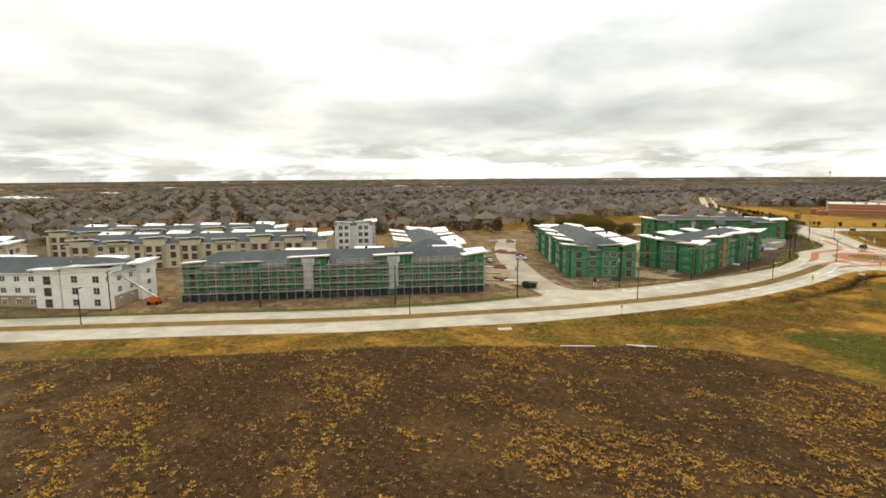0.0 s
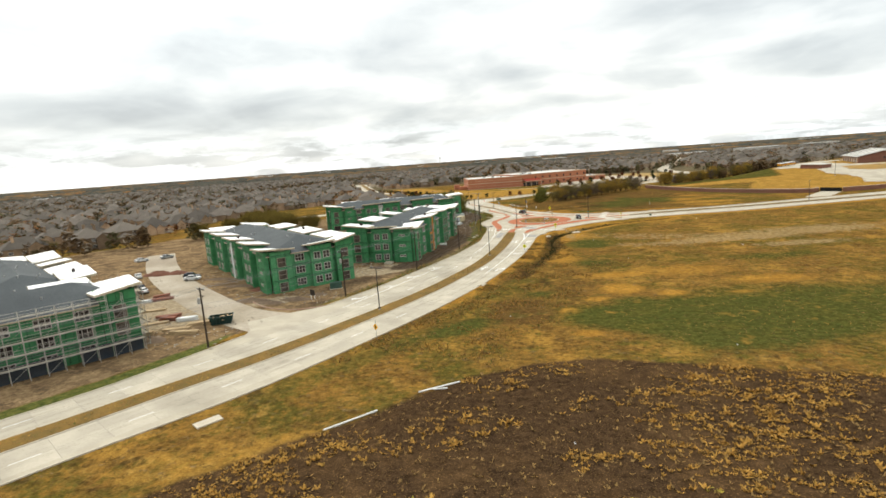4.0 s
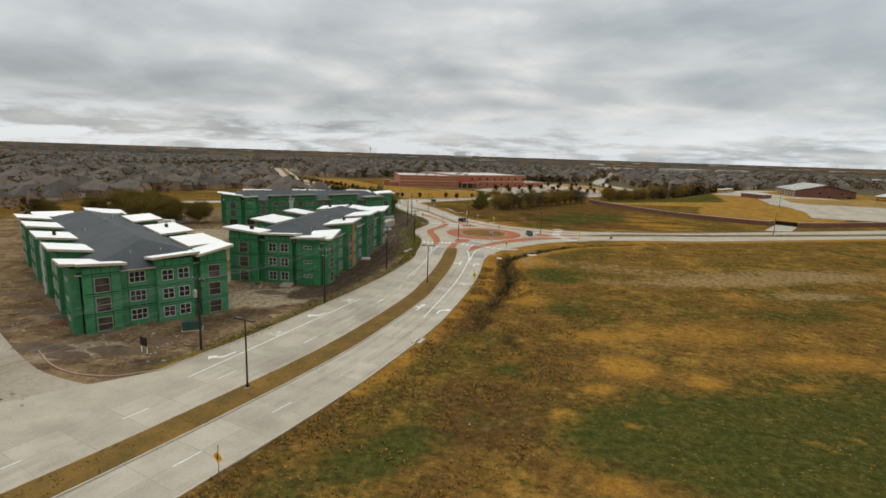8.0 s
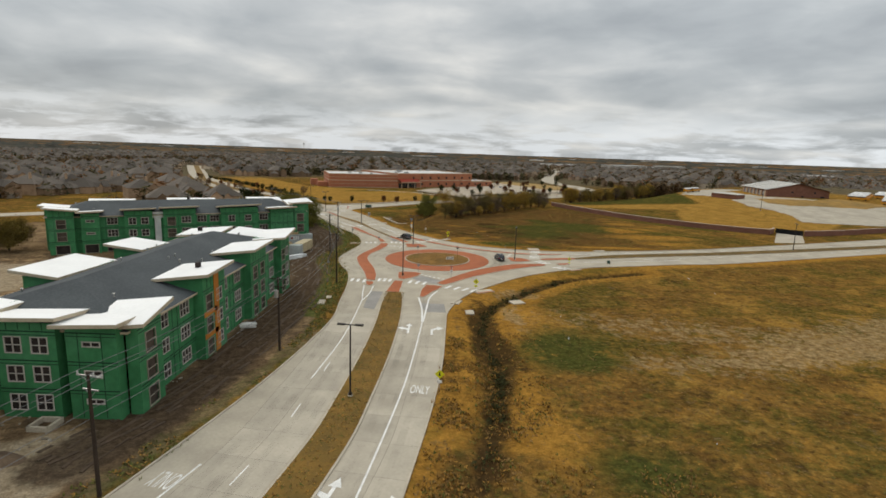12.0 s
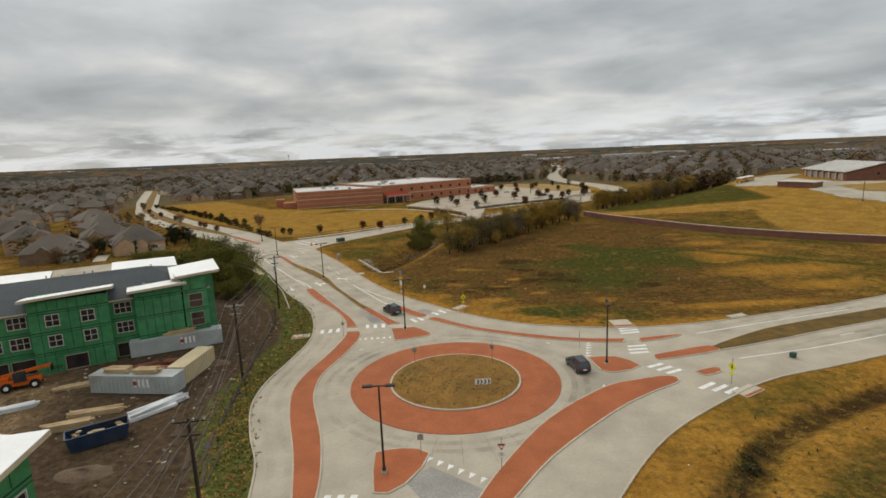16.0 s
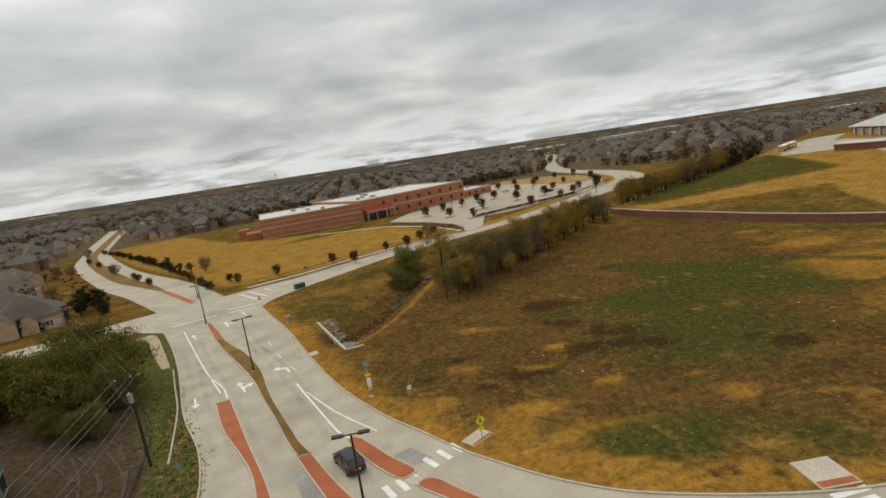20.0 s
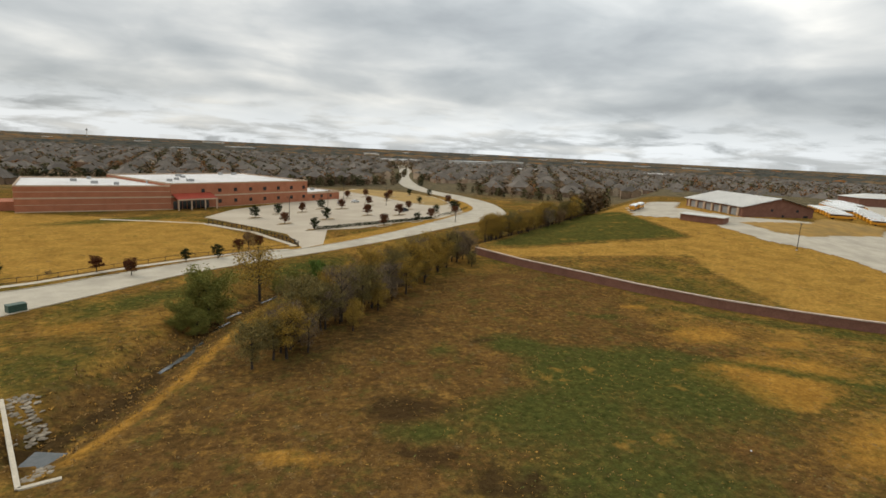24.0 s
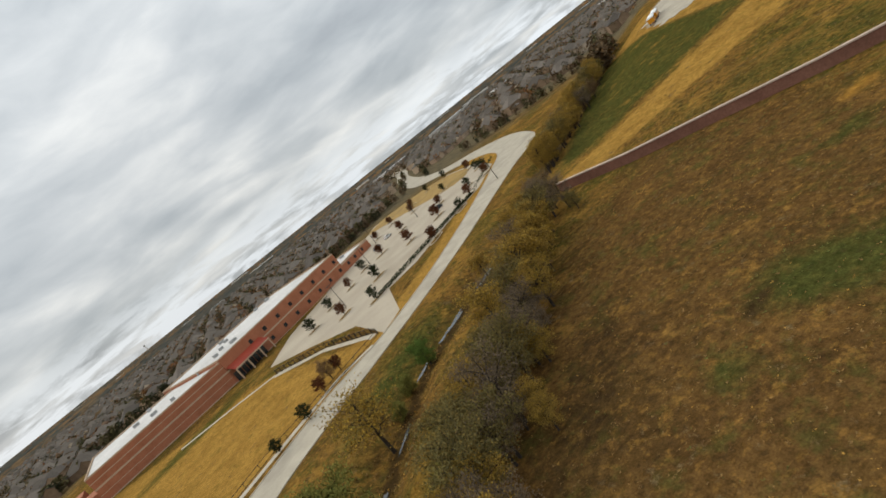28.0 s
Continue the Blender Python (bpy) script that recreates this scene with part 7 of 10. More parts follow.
# pale sheds and blocks that break the far line, and a water tower on the horizon
FARWALL = mat("far_pale_wall", (0.62, 0.58, 0.52), (0.52, 0.48, 0.42), 0.05, 0.9, random_v=0.3)
FARROOF = mat("far_pale_roof", (0.60, 0.59, 0.57), (0.52, 0.51, 0.49), 0.05, 0.8, random_v=0.25)
rb = random.Random(66)
far_spots = [(384, 745, 46, 18, 7), (398, 790, 30, 16, 6), (350, 905, 90, 30, 11), (232, 960, 70, 26, 8), (509, 568, 16, 10, 7), (-905, -262, 120, 40, 8), (-1100, -130, 90, 30, 7), (-880, -210, 60, 30, 6)]
while len(far_spots) < 40:
    d, b = rb.uniform(950, 3200), radians(rb.uniform(-60, 110))
    far_spots.append((-math.sin(b) * d, math.cos(b) * d, rb.uniform(20, 70) * (0.6 + d / 2500), rb.uniform(12, 30), rb.uniform(5, 8)))
for x, y, w, d, h in far_spots:
    t = thing("warehouse", "distant pale flat-roofed commercial building", "building", pose(x, y, 0, 0, 0, rb.uniform(-40, 40)), "distant commercial buildings")
    m = Mesh()
    m.prism([(-w / 2, -d / 2), (w / 2, -d / 2), (w / 2, d / 2), (-w / 2, d / 2)], -0.5, h)
    part("wall", m, FARWALL, t)
    m = Mesh()
    m.box((0, 0, h + 0.25), (w + 0.8, d + 0.8, 0.5))
    part("roof", m, FARROOF, t)
wtower = thing("water_tower", "pale water tower on the far horizon", "water tower", pose(-1060, 3890, 0))
m = Mesh()
m.tube((0, 0, -1), (0, 0, 33), 2.6, 2.0, 12)
part("shaft", m, FARWALL, wtower)
m = Mesh()
for (r0, z0), (r1, z1) in zip(((2.0, 32.5), (5.5, 36), (6.6, 40), (5.2, 44)), ((5.5, 36), (6.6, 40), (5.2, 44), (0.8, 46.5))):
    m.tube((0, 0, z0), (0, 0, z1), r0, r1, 14)
part("tank", m, FARROOF, wtower)

# ---- the school ----
def local(px0, py0, ang):
    return pose(px0, py0, 0, 0, 0, ang)


school = thing("school_building", "long orange-red brick school with pale stone bands and white flat roofs", "school")


def brick_block(parent, origin, ang, L, W, z0, H, bands, wins, label, roof_z=None):
    """A flat-roofed brick block with pale bands, parapet and windows on its front (along x)."""
    e = new("wing")
    e.parent, e.matrix_local = parent, pose(origin[0], origin[1], 0, 0, 0, ang)
    tagged(e, label)
    w = Mesh()
    holes = []
    for u, z, k in wins:
        holes.append(add_window(e, k, (0, 0), (L, 0), u, z))
    facade(w, (0, 0), (L, 0), z0, H, holes, 0.3)
    for p, q in (((L, 0), (L, W)), ((L, W), (0, W)), ((0, W), (0, 0))):
        facade(w, p, q, z0, H, [])
    part("wall", w, SCHOOLBRICK, e)
    for z, h in bands:
        b = Mesh()
        segs = [(0.0, L)]
        for (u0, u1, v0, v1) in holes:
            if v0 < z + h and v1 > z:
                segs = [s2 for a, c in segs for s2 in ((a, min(c, u0)), (max(a, u1), c)) if s2[1] - s2[0] > 0.05]
        for a, c in segs:
            b.box(((a + c) / 2, -0.02, z + h / 2), (c - a, 0.08, h))
        b.box((-0.02, W / 2, z + h / 2), (0.08, W, h)), b.box((L + 0.02, W / 2, z + h / 2), (0.08, W, h))
        part("stone_band", b, BANDSTONE, e, "pale stone band")
    r = Mesh()
    r.face((0.3, 0.3, H - 0.5), (L - 0.3, 0.3, H - 0.5), (L - 0.3, W - 0.3, H - 0.5), (0.3, W - 0.3, H - 0.5))
    part("roof", r, mat("grey_white_roof", (0.62, 0.60, 0.57), (0.54, 0.52, 0.49), 0.08, 0.7, c=(0.42, 0.40, 0.37)), e, "pale grey flat roof")
    c = Mesh()
    for p, q in (((0, 0.15), (L, 0.15)), ((0, W - 0.15), (L, W - 0.15)), ((0.15, 0.3), (0.15, W - 0.3)), ((L - 0.15, 0.3), (L - 0.15, W - 0.3))):
        c.beam((p[0], p[1], H - 0.2), (q[0], q[1], H - 0.2), 0.34, 0.5)
    part("parapet", c, BANDSTONE, e, "pale stone coping")
    rr = random.Random(int(L))
    for _ in range(int(L / 9)):
        u = Mesh()
        u.box((rr.uniform(5, L - 5), rr.uniform(8, W - 5), H), (rr.uniform(1.5, 3), rr.uniform(1.2, 2.2), 1.2))
        part("rooftop_unit", u, STEEL, e, "grey rooftop air unit")
    return e


brick_block(school, (-82.0, 243.5), 17.3, 50.5, 46, -0.5, 9.9, ((-0.3, 0.7), (4.9, 0.6), (2.6, 0.18), (7.4, 0.25)), (), "windowless brick gymnasium wing")
wins_r = [(14 + i * 7.8, 6.6, "school") for i in range(8)] + [(21.8 + i * 7.8, 1.8, "school") for i in range(7)]
brick_block(school, (-33.7, 258.3), 36.3, 71.0, 58, -0.5, 10.8, ((-0.3, 0.5), (4.9, 0.6)), [w for w in wins_r if w[0] < 70], "two-storey brick classroom wing")
brick_block(school, (23.2, 300.6), 41.5, 25, 22, -0.3, 4.6, ((3.6, 0.5),), [(5, 1.4, "school"), (11, 1.4, "school"), (18, 1.4, "school")], "low brick end wing")
porch = Mesh()
fm = pose(-33.7, 258.3, 0, 0, 0, 36.3)
for a, b, c, d in (((0.3, -0.1, 6.6), (17.5, -0.1, 6.6), (17.5, -5.2, 4.6), (0.3, -5.2, 4.6)),):
    porch.face(*[fm @ Vector(q) for q in (d, c, b, a)])
    lowq = [fm @ (Vector(q) - Vector((0, 0, 0.25))) for q in (a, b, c, d)]
    porch.face(*lowq)
pr = part("porch_roof", porch, RED, school, "sloping red metal entrance roof")
trim = Mesh()
trim.beam(fm @ Vector((0.2, -5.2, 4.4)), fm @ Vector((17.6, -5.2, 4.4)), 0.3, 0.5)
for u in (0.5, 6, 12, 17.3):
    col = Mesh()
    col.beam(fm @ Vector((u, -5.0, -0.3)), fm @ Vector((u, -5.0, 4.15)), 0.5, 0.5)
    part("porch_column", col, BANDSTONE, pr, "pale entrance column")
part("porch_beam", trim, BANDSTONE, pr, "pale entrance beam")
glaz = Mesh()
for i in range(8):
    q = fm @ Vector((1.6 + i * 2.0, -0.12, 1.7))
    glaz.box(q, (1.7, 0.1, 3.4), radians(36.3))
part("entrance_glazing", glaz, GLASS, school, "dark entrance glazing")
lp = Mesh()
strip(lp, [(-52, 229.8), (-34, 226), (-17, 220.6)], [(-51.4, 228), (-33.4, 224.2), (-16.4, 219)], -0.02, 0.06)
solo("lawn_path", lp, KERB, "pale concrete path across the school lawn", "footpath", "structure")
ng = Mesh()
slab(ng, curve([(50, 367), (66, 384), (87, 371), (101, 348), (103, 312), (95, 291), (82, 295), (66, 336), (50, 367)], 3)[:-1], 0.0, 0.10)
solo("school_lawn", ng, mat("school_dry_lawn", (0.36, 0.232, 0.075), (0.28, 0.175, 0.055), 0.2, 0.95, c=(0.17, 0.12, 0.04), fine=2), "dry golden lawn at the end of the car park", "lawn", "structure")
# side annex and chiller yard at the west end
annex = Mesh()
am = pose(-86, 250, 0, 0, 0, 17.3)
annex.box(am @ Vector((-2, 6, 1.5)), (7, 12, 3.6), radians(17.3)), annex.box(am @ Vector((-7, 18, 2.2)), (5, 9, 4.5), radians(17.3))
part("annex", annex, SCHOOLBRICK, school, "low brick service annex")

# school fences: iron railing by the drive, darker mesh along the street


def fence(line, h, gap, material, label, rails=(0.15, 0.9), slat=True, post_w=0.08):
    f = thing("fence", label, "fence")
    pts = []
    for p, q in zip(line, line[1:]):
        n = max(1, int(math.dist(p, q) / gap))
        pts += [(p[0] + (q[0] - p[0]) * i / n, p[1] + (q[1] - p[1]) * i / n) for i in range(n)]
    pts.append(line[-1])
    pm = Mesh()
    pm.box((0, 0, h / 2), (post_w, post_w, h))
    pme = pm.data("post", material)
    for x, y in pts:
        o = new("post", pme)
        o.parent, o.location = f, (x, y, terrain(x, y))
    r = Mesh()
    for a, b in zip(pts, pts[1:]):
        za, zb = terrain(*a), terrain(*b)
        for k in rails:
            r.beam((*a, za + h * k), (*b, zb + h * k), 0.09)
        if slat:
            n = int(math.dist(a, b) / 0.3)
            for i in range(1, n):
                t = i / n
                x, y, z = a[0] + (b[0] - a[0]) * t, a[1] + (b[1] - a[1]) * t, za + (zb - za) * t
                r.beam((x, y, z + h * 0.1), (x, y, z + h * 0.95), 0.045)
    part("railing", r, material, f)
    return f


fence([(12.5, 174.5), (11.6, 178.5), (0.6, 201), (-16, 219.5)], 1.7, 2.4, POLEDARK, "dark iron railing along the school drive", post_w=0.22)
rail_path = Mesh()
strip(rail_path, [(10.2, 175.5), (9.6, 178.5), (-1.2, 200), (-17.4, 218)], [(12.3, 176), (11.3, 178.9), (0.2, 201.2), (-15.6, 219.9)], -0.02, 0.06)
solo("drive_path", rail_path, KERB, "pale concrete path beside the iron railing", "footpath", "structure")
fence([(12.2, 174), (1.4, 168.4), (-16.5, 160), (-26, 152.5), (-40, 140.5), (-52, 135.2)], 1.2, 3.2, CREOSOTE, "low dark fence along the school street", slat=False)
path_ = Mesh()
strip(path_, [(-54, 131.5), (-40.5, 139.6), (-25.6, 152.6), (-12, 161.8), (0, 169.6), (9.8, 171.2)], [(-53, 130), (-39.5, 138.2), (-24.6, 151.2), (-11, 160.4), (0.6, 168.1), (10, 169.9)], -0.02, 0.05)
solo("pavement", path_, KERB, "narrow concrete footpath beside the school street", "footpath", "structure")

# ---- brick boundary wall with stepped pale coping ----
COPING = mat("pale_cast_coping", (0.58, 0.45, 0.36), (0.48, 0.37, 0.29), 0.5, 0.9)
wall_t = thing("brick_wall", "long brown brick boundary wall with stepped pale coping", "wall", kind="structure")
line = []
for p, q in zip(BRICK_WALL, BRICK_WALL[1:]):
    n = max(1, round(math.dist(p, q) / 4.2))
    line += [(p[0] + (q[0] - p[0]) * i / n, p[1] + (q[1] - p[1]) * i / n) for i in range(n)]
line.append(BRICK_WALL[-1])
for i, (a, b) in enumerate(zip(line, line[1:])):
    zb = min(terrain(*a), terrain(*b))
    top = round((max(terrain(*a), terrain(*b)) + 2.15) / 0.4) * 0.4
    m = Mesh()
    m.beam((*a, (zb - 0.4 + top) / 2), (*b, (zb - 0.4 + top) / 2), 0.3, top - zb + 0.4)
    o = part("panel", m, WALLBRICK, wall_t)
    c = Mesh()
    c.beam((*a, top + 0.10), (*b, top + 0.10), 0.56, 0.24)
    part("coping", c, COPING, o, "pale stone coping")
line2 = [(146, 70), (155, 72.5), (165, 76), (178, 82), (200, 92), (240, 110), (300, 134)]
for a, b in zip(line2, line2[1:]):
    zb = min(terrain(*a), terrain(*b))
    m = Mesh()
    m.beam((*a, zb + 0.9), (*b, zb + 0.9 + (terrain(*b) - terrain(*a))), 0.3, 2.4)
    o = part("panel", m, WALLBRICK, wall_t)
    c = Mesh()
    c.beam((*a, zb + 2.15), (*b, zb + 2.15 + (terrain(*b) - terrain(*a))), 0.42, 0.15)
    part("coping", c, COPING, o)
g = thing("gate", "black steel sliding gate in the brick wall", "gate")
gm_ = Mesh()
for i in range(60):
    t = i / 59
    x, y = 138.6 + 7.0 * t, 76.8 - 6.6 * t
    gm_.beam((x, y, 0.1), (x, y, 2.0), 0.12)
gm_.beam((138.6, 76.8, 0.2), (145.6, 70.2, 0.2), 0.1), gm_.beam((138.6, 76.8, 1.95), (145.6, 70.2, 1.95), 0.1)
part("gate_frame", gm_, BLACK, g)
gd_ = Mesh()
strip(gd_, curve([(122.0, 50), (127, 58), (138, 75), (140.5, 79)], 4), curve([(133.5, 51), (138, 58), (145, 69.5), (147.5, 73.5)], 4), -0.3, 0.05)
for k, (x, y, z) in enumerate(gd_.v):
    gd_.v[k] = (x, y, z + terrain(x, y))
solo("depot_drive", gd_, CONCRETE, "concrete drive through the depot gate", "driveway", "structure")

# ---- the depot on the rise: barn-like workshop, enclosure, buses ----
def drape(mesh, poly, lift, step=6.0):
    """A paved patch that follows the ground."""
    xs, ys = [p[0] for p in poly], [p[1] for p in poly]
    x = min(xs)
    while x < max(xs):
        y = min(ys)
        while y < max(ys):
            if inside(x + step / 2, y + step / 2, poly):
                mesh.face(*[(a, b, terrain(a, b) + lift) for a, b in ((x, y), (x + step, y), (x + step, y + step), (x, y + step))])
            y += step
        x += step


yard = Mesh()
drape(yard, [(160, 214), (172, 236), (210, 262), (228, 262), (200, 236), (205, 206), (200, 196), (186, 196)], 0.12, 3.0)
solo("depot_yard", yard, CONCRETE, "pale concrete yard in front of the workshop", "yard", "structure")
yard = Mesh()
drape(yard, [(190, 196), (204, 204), (250, 172), (290, 185), (350, 250), (420, 300), (470, 300), (420, 170), (330, 130), (240, 112), (176, 116), (182.4, 134), (180, 147), (173, 158), (177, 184)], 0.10, 1.5)
solo("depot_car_park", yard, CONCRETE, "wide pale concrete bus park", "yard", "structure")
lawn = Mesh()
drape(lawn, [(194, 190), (190, 169), (198, 162), (244, 165), (272, 182), (250, 196), (226, 183)], 0.17, 1.5)
solo("depot_lawn", lawn, mat("depot_dry_grass", (0.35, 0.205, 0.05), (0.25, 0.145, 0.038), 0.2, 0.95, c=(0.14, 0.10, 0.035), fine=2), "dry golden grass between the depot drive and bus park", "grass", "structure")
BZ = 5.4
barn = thing("workshop_building", "brown brick bus workshop with a wide pale metal roof", "workshop", pose(209.5, 203.0, BZ, 0, 0, -10.5))
# local x along the gable end, y back along the bays
bw, bl, be, br = 36.0, 44.0, 6.0, 10.2
bm_w = Mesh()
doors = [(4 + i * 6.4, 4 + i * 6.4 + 4.2, 0.0, 4.8) for i in range(6)]
facade(bm_w, (0, 0), (bw, 0), -1.5, be, [(20, 21.4, 1.2, 2.6), (27, 28.4, 4.0, 5.2), (14, 15.4, 4.0, 5.2), (31, 33.6, 0.0, 2.6)])
bm_w.face((0, 0, be), (bw, 0, be), (bw / 2, 0, br))
facade(bm_w, (bw, 0), (bw, bl), -1.5, be, [])
facade(bm_w, (bw, bl), (0, bl), -1.5, be, [])
bm_w.face((bw, bl, be), (0, bl, be), (bw / 2, bl, br))
facade(bm_w, (0, bl), (0, 0), -1.5, be, [(bl - b, bl - a, c, d) for a, b, c, d in doors][::-1])
part("wall", bm_w, WALLBRICK, barn)
for u0, u1, v0, v1 in ((20, 21.4, 1.2, 2.6), (27, 28.4, 4.0, 5.2), (14, 15.4, 4.0, 5.2), (31, 33.6, 0.0, 2.6)):
    pn = Mesh()
    pn.face((u0, 0.2, v0), (u1, 0.2, v0), (u1, 0.2, v1), (u0, 0.2, v1))
    part("window", pn, GLASS, barn, "dark window")
for a, b, c, d in doors:
    dm = Mesh()
    dm.face((0.18, b, c), (0.18, a, c), (0.18, a, d), (0.18, b, d))
    for k in range(1, 5):
        dm.box((0.14, (a + b) / 2, c + (d - c) * k / 5), (0.05, b - a, 0.06))
    part("bay_door", dm, mat("grey_bay_door", (0.30, 0.30, 0.29), (0.24, 0.24, 0.23), 0.5, 0.6), barn, "grey roller bay door")
for i in range(7):
    pil = Mesh()
    pil.box((-0.2, 2.9 + i * 6.4, 2.6), (0.5, 1.3, 5.4))
    part("bay_pier", pil, BANDSTONE, barn, "pale pier between the bays")
rf = Mesh()
o = 1.1
rf.face((-o, -o, be - 0.2), (bw / 2, -o, br + 0.1), (bw / 2, bl + o, br + 0.1), (-o, bl + o, be - 0.2))
rf.face((bw / 2, -o, br + 0.1), (bw + o, -o, be - 0.2), (bw + o, bl + o, be - 0.2), (bw / 2, bl + o, br + 0.1))
rf.face((-o, -o, be - 0.45), (-o, bl + o, be - 0.45), (bw / 2, bl + o, br - 0.2), (bw / 2, -o, br - 0.2))
rf.face((bw / 2, -o, br - 0.2), (bw / 2, bl + o, br - 0.2), (bw + o, bl + o, be - 0.45), (bw + o, -o, be - 0.45))
part("roof", rf, METALROOF, barn, "pale standing-seam metal roof")
seam = Mesh()
for i in range(int(bl / 2)):
    seam.beam((-o, i * 2.0, be - 0.16), (bw / 2, i * 2.0, br + 0.14), 0.07, 0.08)
part("roof_seams", seam, METALROOF, barn)
hut = thing("brick_enclosure", "low brown brick enclosure with a pale flat roof", "enclosure", pose(172.5, 200.5, terrain(176, 195), 0, 0, -62))
hm = Mesh()
hm.prism([(0, 0), (17, 0), (17, 8), (0, 8)], -1.5, 2.7, top=False)
part("wall", hm, WALLBRICK, hut)
hm = Mesh()
hm.box((8.5, 4, 2.85), (18, 9.2, 0.35))
part("roof", hm, METALROOF, hut, "pale flat roof")
BUSYELLOW = mat("bus_yellow", (0.62, 0.27, 0.02), (0.56, 0.24, 0.02), 0.6, 0.35, bump=0)


def bus(m):
    if "bus" in MODELS:
        return copy_thing(MODELS["bus"], m)
    t = thing("school_bus", "yellow school bus with a white roof, parked", "bus", m, "parked buses")
    b = Mesh()
    b.box((0, 0, 1.55), (9.4, 2.4, 1.7)), b.box((5.4, 0, 1.15), (1.6, 2.1, 1.1))
    part("body", b, BUSYELLOW, t)
    r = Mesh()
    r.prism([(-4.7, -1.2), (4.7, -1.2), (4.7, 1.2), (-4.7, 1.2)], 2.4, 2.75), r.prism([(-4.5, -0.9), (4.5, -0.9), (4.5, 0.9), (-4.5, 0.9)], 2.75, 2.95)
    part("roof", r, MEMBRANE, t, "white roof")
    w = Mesh()
    w.box((0, 0, 2.05), (8.8, 2.44, 0.6)), w.box((4.72, 0, 2.0), (0.06, 2.0, 0.7))
    part("windows", w, GLASS, t, "dark window band")
    for x in (-3.0, 4.6):
        for y in (-1.05, 1.05):
            k = Mesh()
            k.tube((x, y - 0.15, 0.5), (x, y + 0.15, 0.5), 0.5, n=10)
            part("wheel", k, BLACK, t)
    MODELS["bus"] = t
    return t


MODELS = {}
bus(pose(170, 228, terrain(170, 228) + 0.12, 0, 0, 40)), bus(pose(176, 232, terrain(176, 232) + 0.12, 0, 0, 40))
for i in range(9):
    for j, (bx, by) in enumerate(((262, 196), (276, 186), (292, 212), (308, 222), (330, 236))):
        x, y = bx + i * 6.6 * 0.55, by + i * 6.6 * 0.62
        bus(pose(x, y, terrain(x, y) + 0.12, 0, 0, -38))
d2 = thing("depot_building", "second brown brick depot building with a pale roof", "workshop", pose(372, 262, terrain(372, 262) - 0.5, 0, 0, -20))
dm = Mesh()
dm.prism([(0, 0), (40, 0), (40, 20), (0, 20)], -3, 6.0, top=False)
part("wall", dm, WALLBRICK, d2)
dm = Mesh()
hip(dm, 0, 40, 0, 20, 6.0, 0.25, 1.0)
part("roof", dm, METALROOF, d2)

# ---- road markings ----
def marking(name, label):
    return thing(name, label, "road marking", kind="structure")


def paint(parent, poly, z=0.040, name="bar"):
    m = Mesh()
    sheet(m, poly, z)
    return part(name, m, PAINT, parent)


def bar_poly(p, q, w):
    d = Vector((q[0] - p[0], q[1] - p[1])).normalized()
    s = Vector((d.y, -d.x)) * w / 2
    return [(p[0] + s.x, p[1] + s.y), (q[0] + s.x, q[1] + s.y), (q[0] - s.x, q[1] - s.y), (p[0] - s.x, p[1] - s.y)]


def paint_line(parent, pts, w=0.16, z=0.040):
    m = Mesh()
    line = curve(pts, 5)
    i = len(m.v)
    for a, b in zip(offset(line, -w / 2), offset(line, w / 2)):
        m.v += [(*a, z), (*b, z)]
    for k in range(len(line) - 1):
        m.f.append((i + 2 * k, i + 2 * k + 1, i + 2 * k + 3, i + 2 * k + 2))
    part("line", m, PAINT, parent)


def along(line, start, step, length, n):
    """Pieces of a line: n dashes of that length, each step metres."""
    out, acc, k = [], 0.0, 0
    lens = [math.dist(a, b) for a, b in zip(line, line[1:])]
    total = sum(lens)

    def at(d):
        for (a, b), ln in zip(zip(line, line[1:]), lens):
            if d <= ln:
                return (a[0] + (b[0] - a[0]) * d / ln, a[1] + (b[1] - a[1]) * d / ln)
            d -= ln
        return line[-1]
    while k < n and start + k * step + length < total:
        out.append((at(start + k * step), at(start + k * step + length)))
        k += 1
    return out


lanes = marking("lane_lines", "white dashed and solid lane lines")
for off, n in ((6.1, 16), (-6.4, 16)):
    for p, q in along(offset(MEDIAN, off), 3.0, 12.2, 3.05, n):
        paint(lanes, bar_poly(p, q, 0.14), name="dash")
for p, q in along(offset(MEDIAN, -5.6), 202, 12.2, 3.05, 5):
    paint(lanes, bar_poly(p, q, 0.14), name="dash")
paint_line(lanes, [(-6.0, -106), (-4.3, -92), (-3.0, -79.3), (-2.3, -68), (-1.7, -53)], 0.2)
paint_line(lanes, [(-1.8, -53), (-2.1, -46), (-3.1, -38)], 0.3)
paint_line(lanes, [(-1.6, -53), (-1.3, -46), (-0.9, -38), (0.6, -32.5)], 0.3)
paint_line(lanes, [(-31.8, -137.5), (-27.6, -122.5), (-23.4, -107.5), (-20.2, -96)], 0.2)
paint_line(lanes, [(-14.8, -77), (-13.9, -66), (-13.6, -57), (-13.9, -41)], 0.18)
paint_line(lanes, [(-13.9, -41), (-14.6, -36), (-15.2, -30)], 0.22)
paint_line(lanes, [(-13.8, -41), (-13.2, -36), (-13.2, -30)], 0.22)
paint_line(lanes, [(-55.2, 93.6), (-44, 74), (-37.5, 63), (-33.2, 56)], 0.24)
paint_line(lanes, [(-37.5, 63), (-33.6, 58), (-31.4, 53.8)], 0.24)
paint_line(lanes, [(-46.2, 103.8), (-43.2, 98.7)], 0.22)
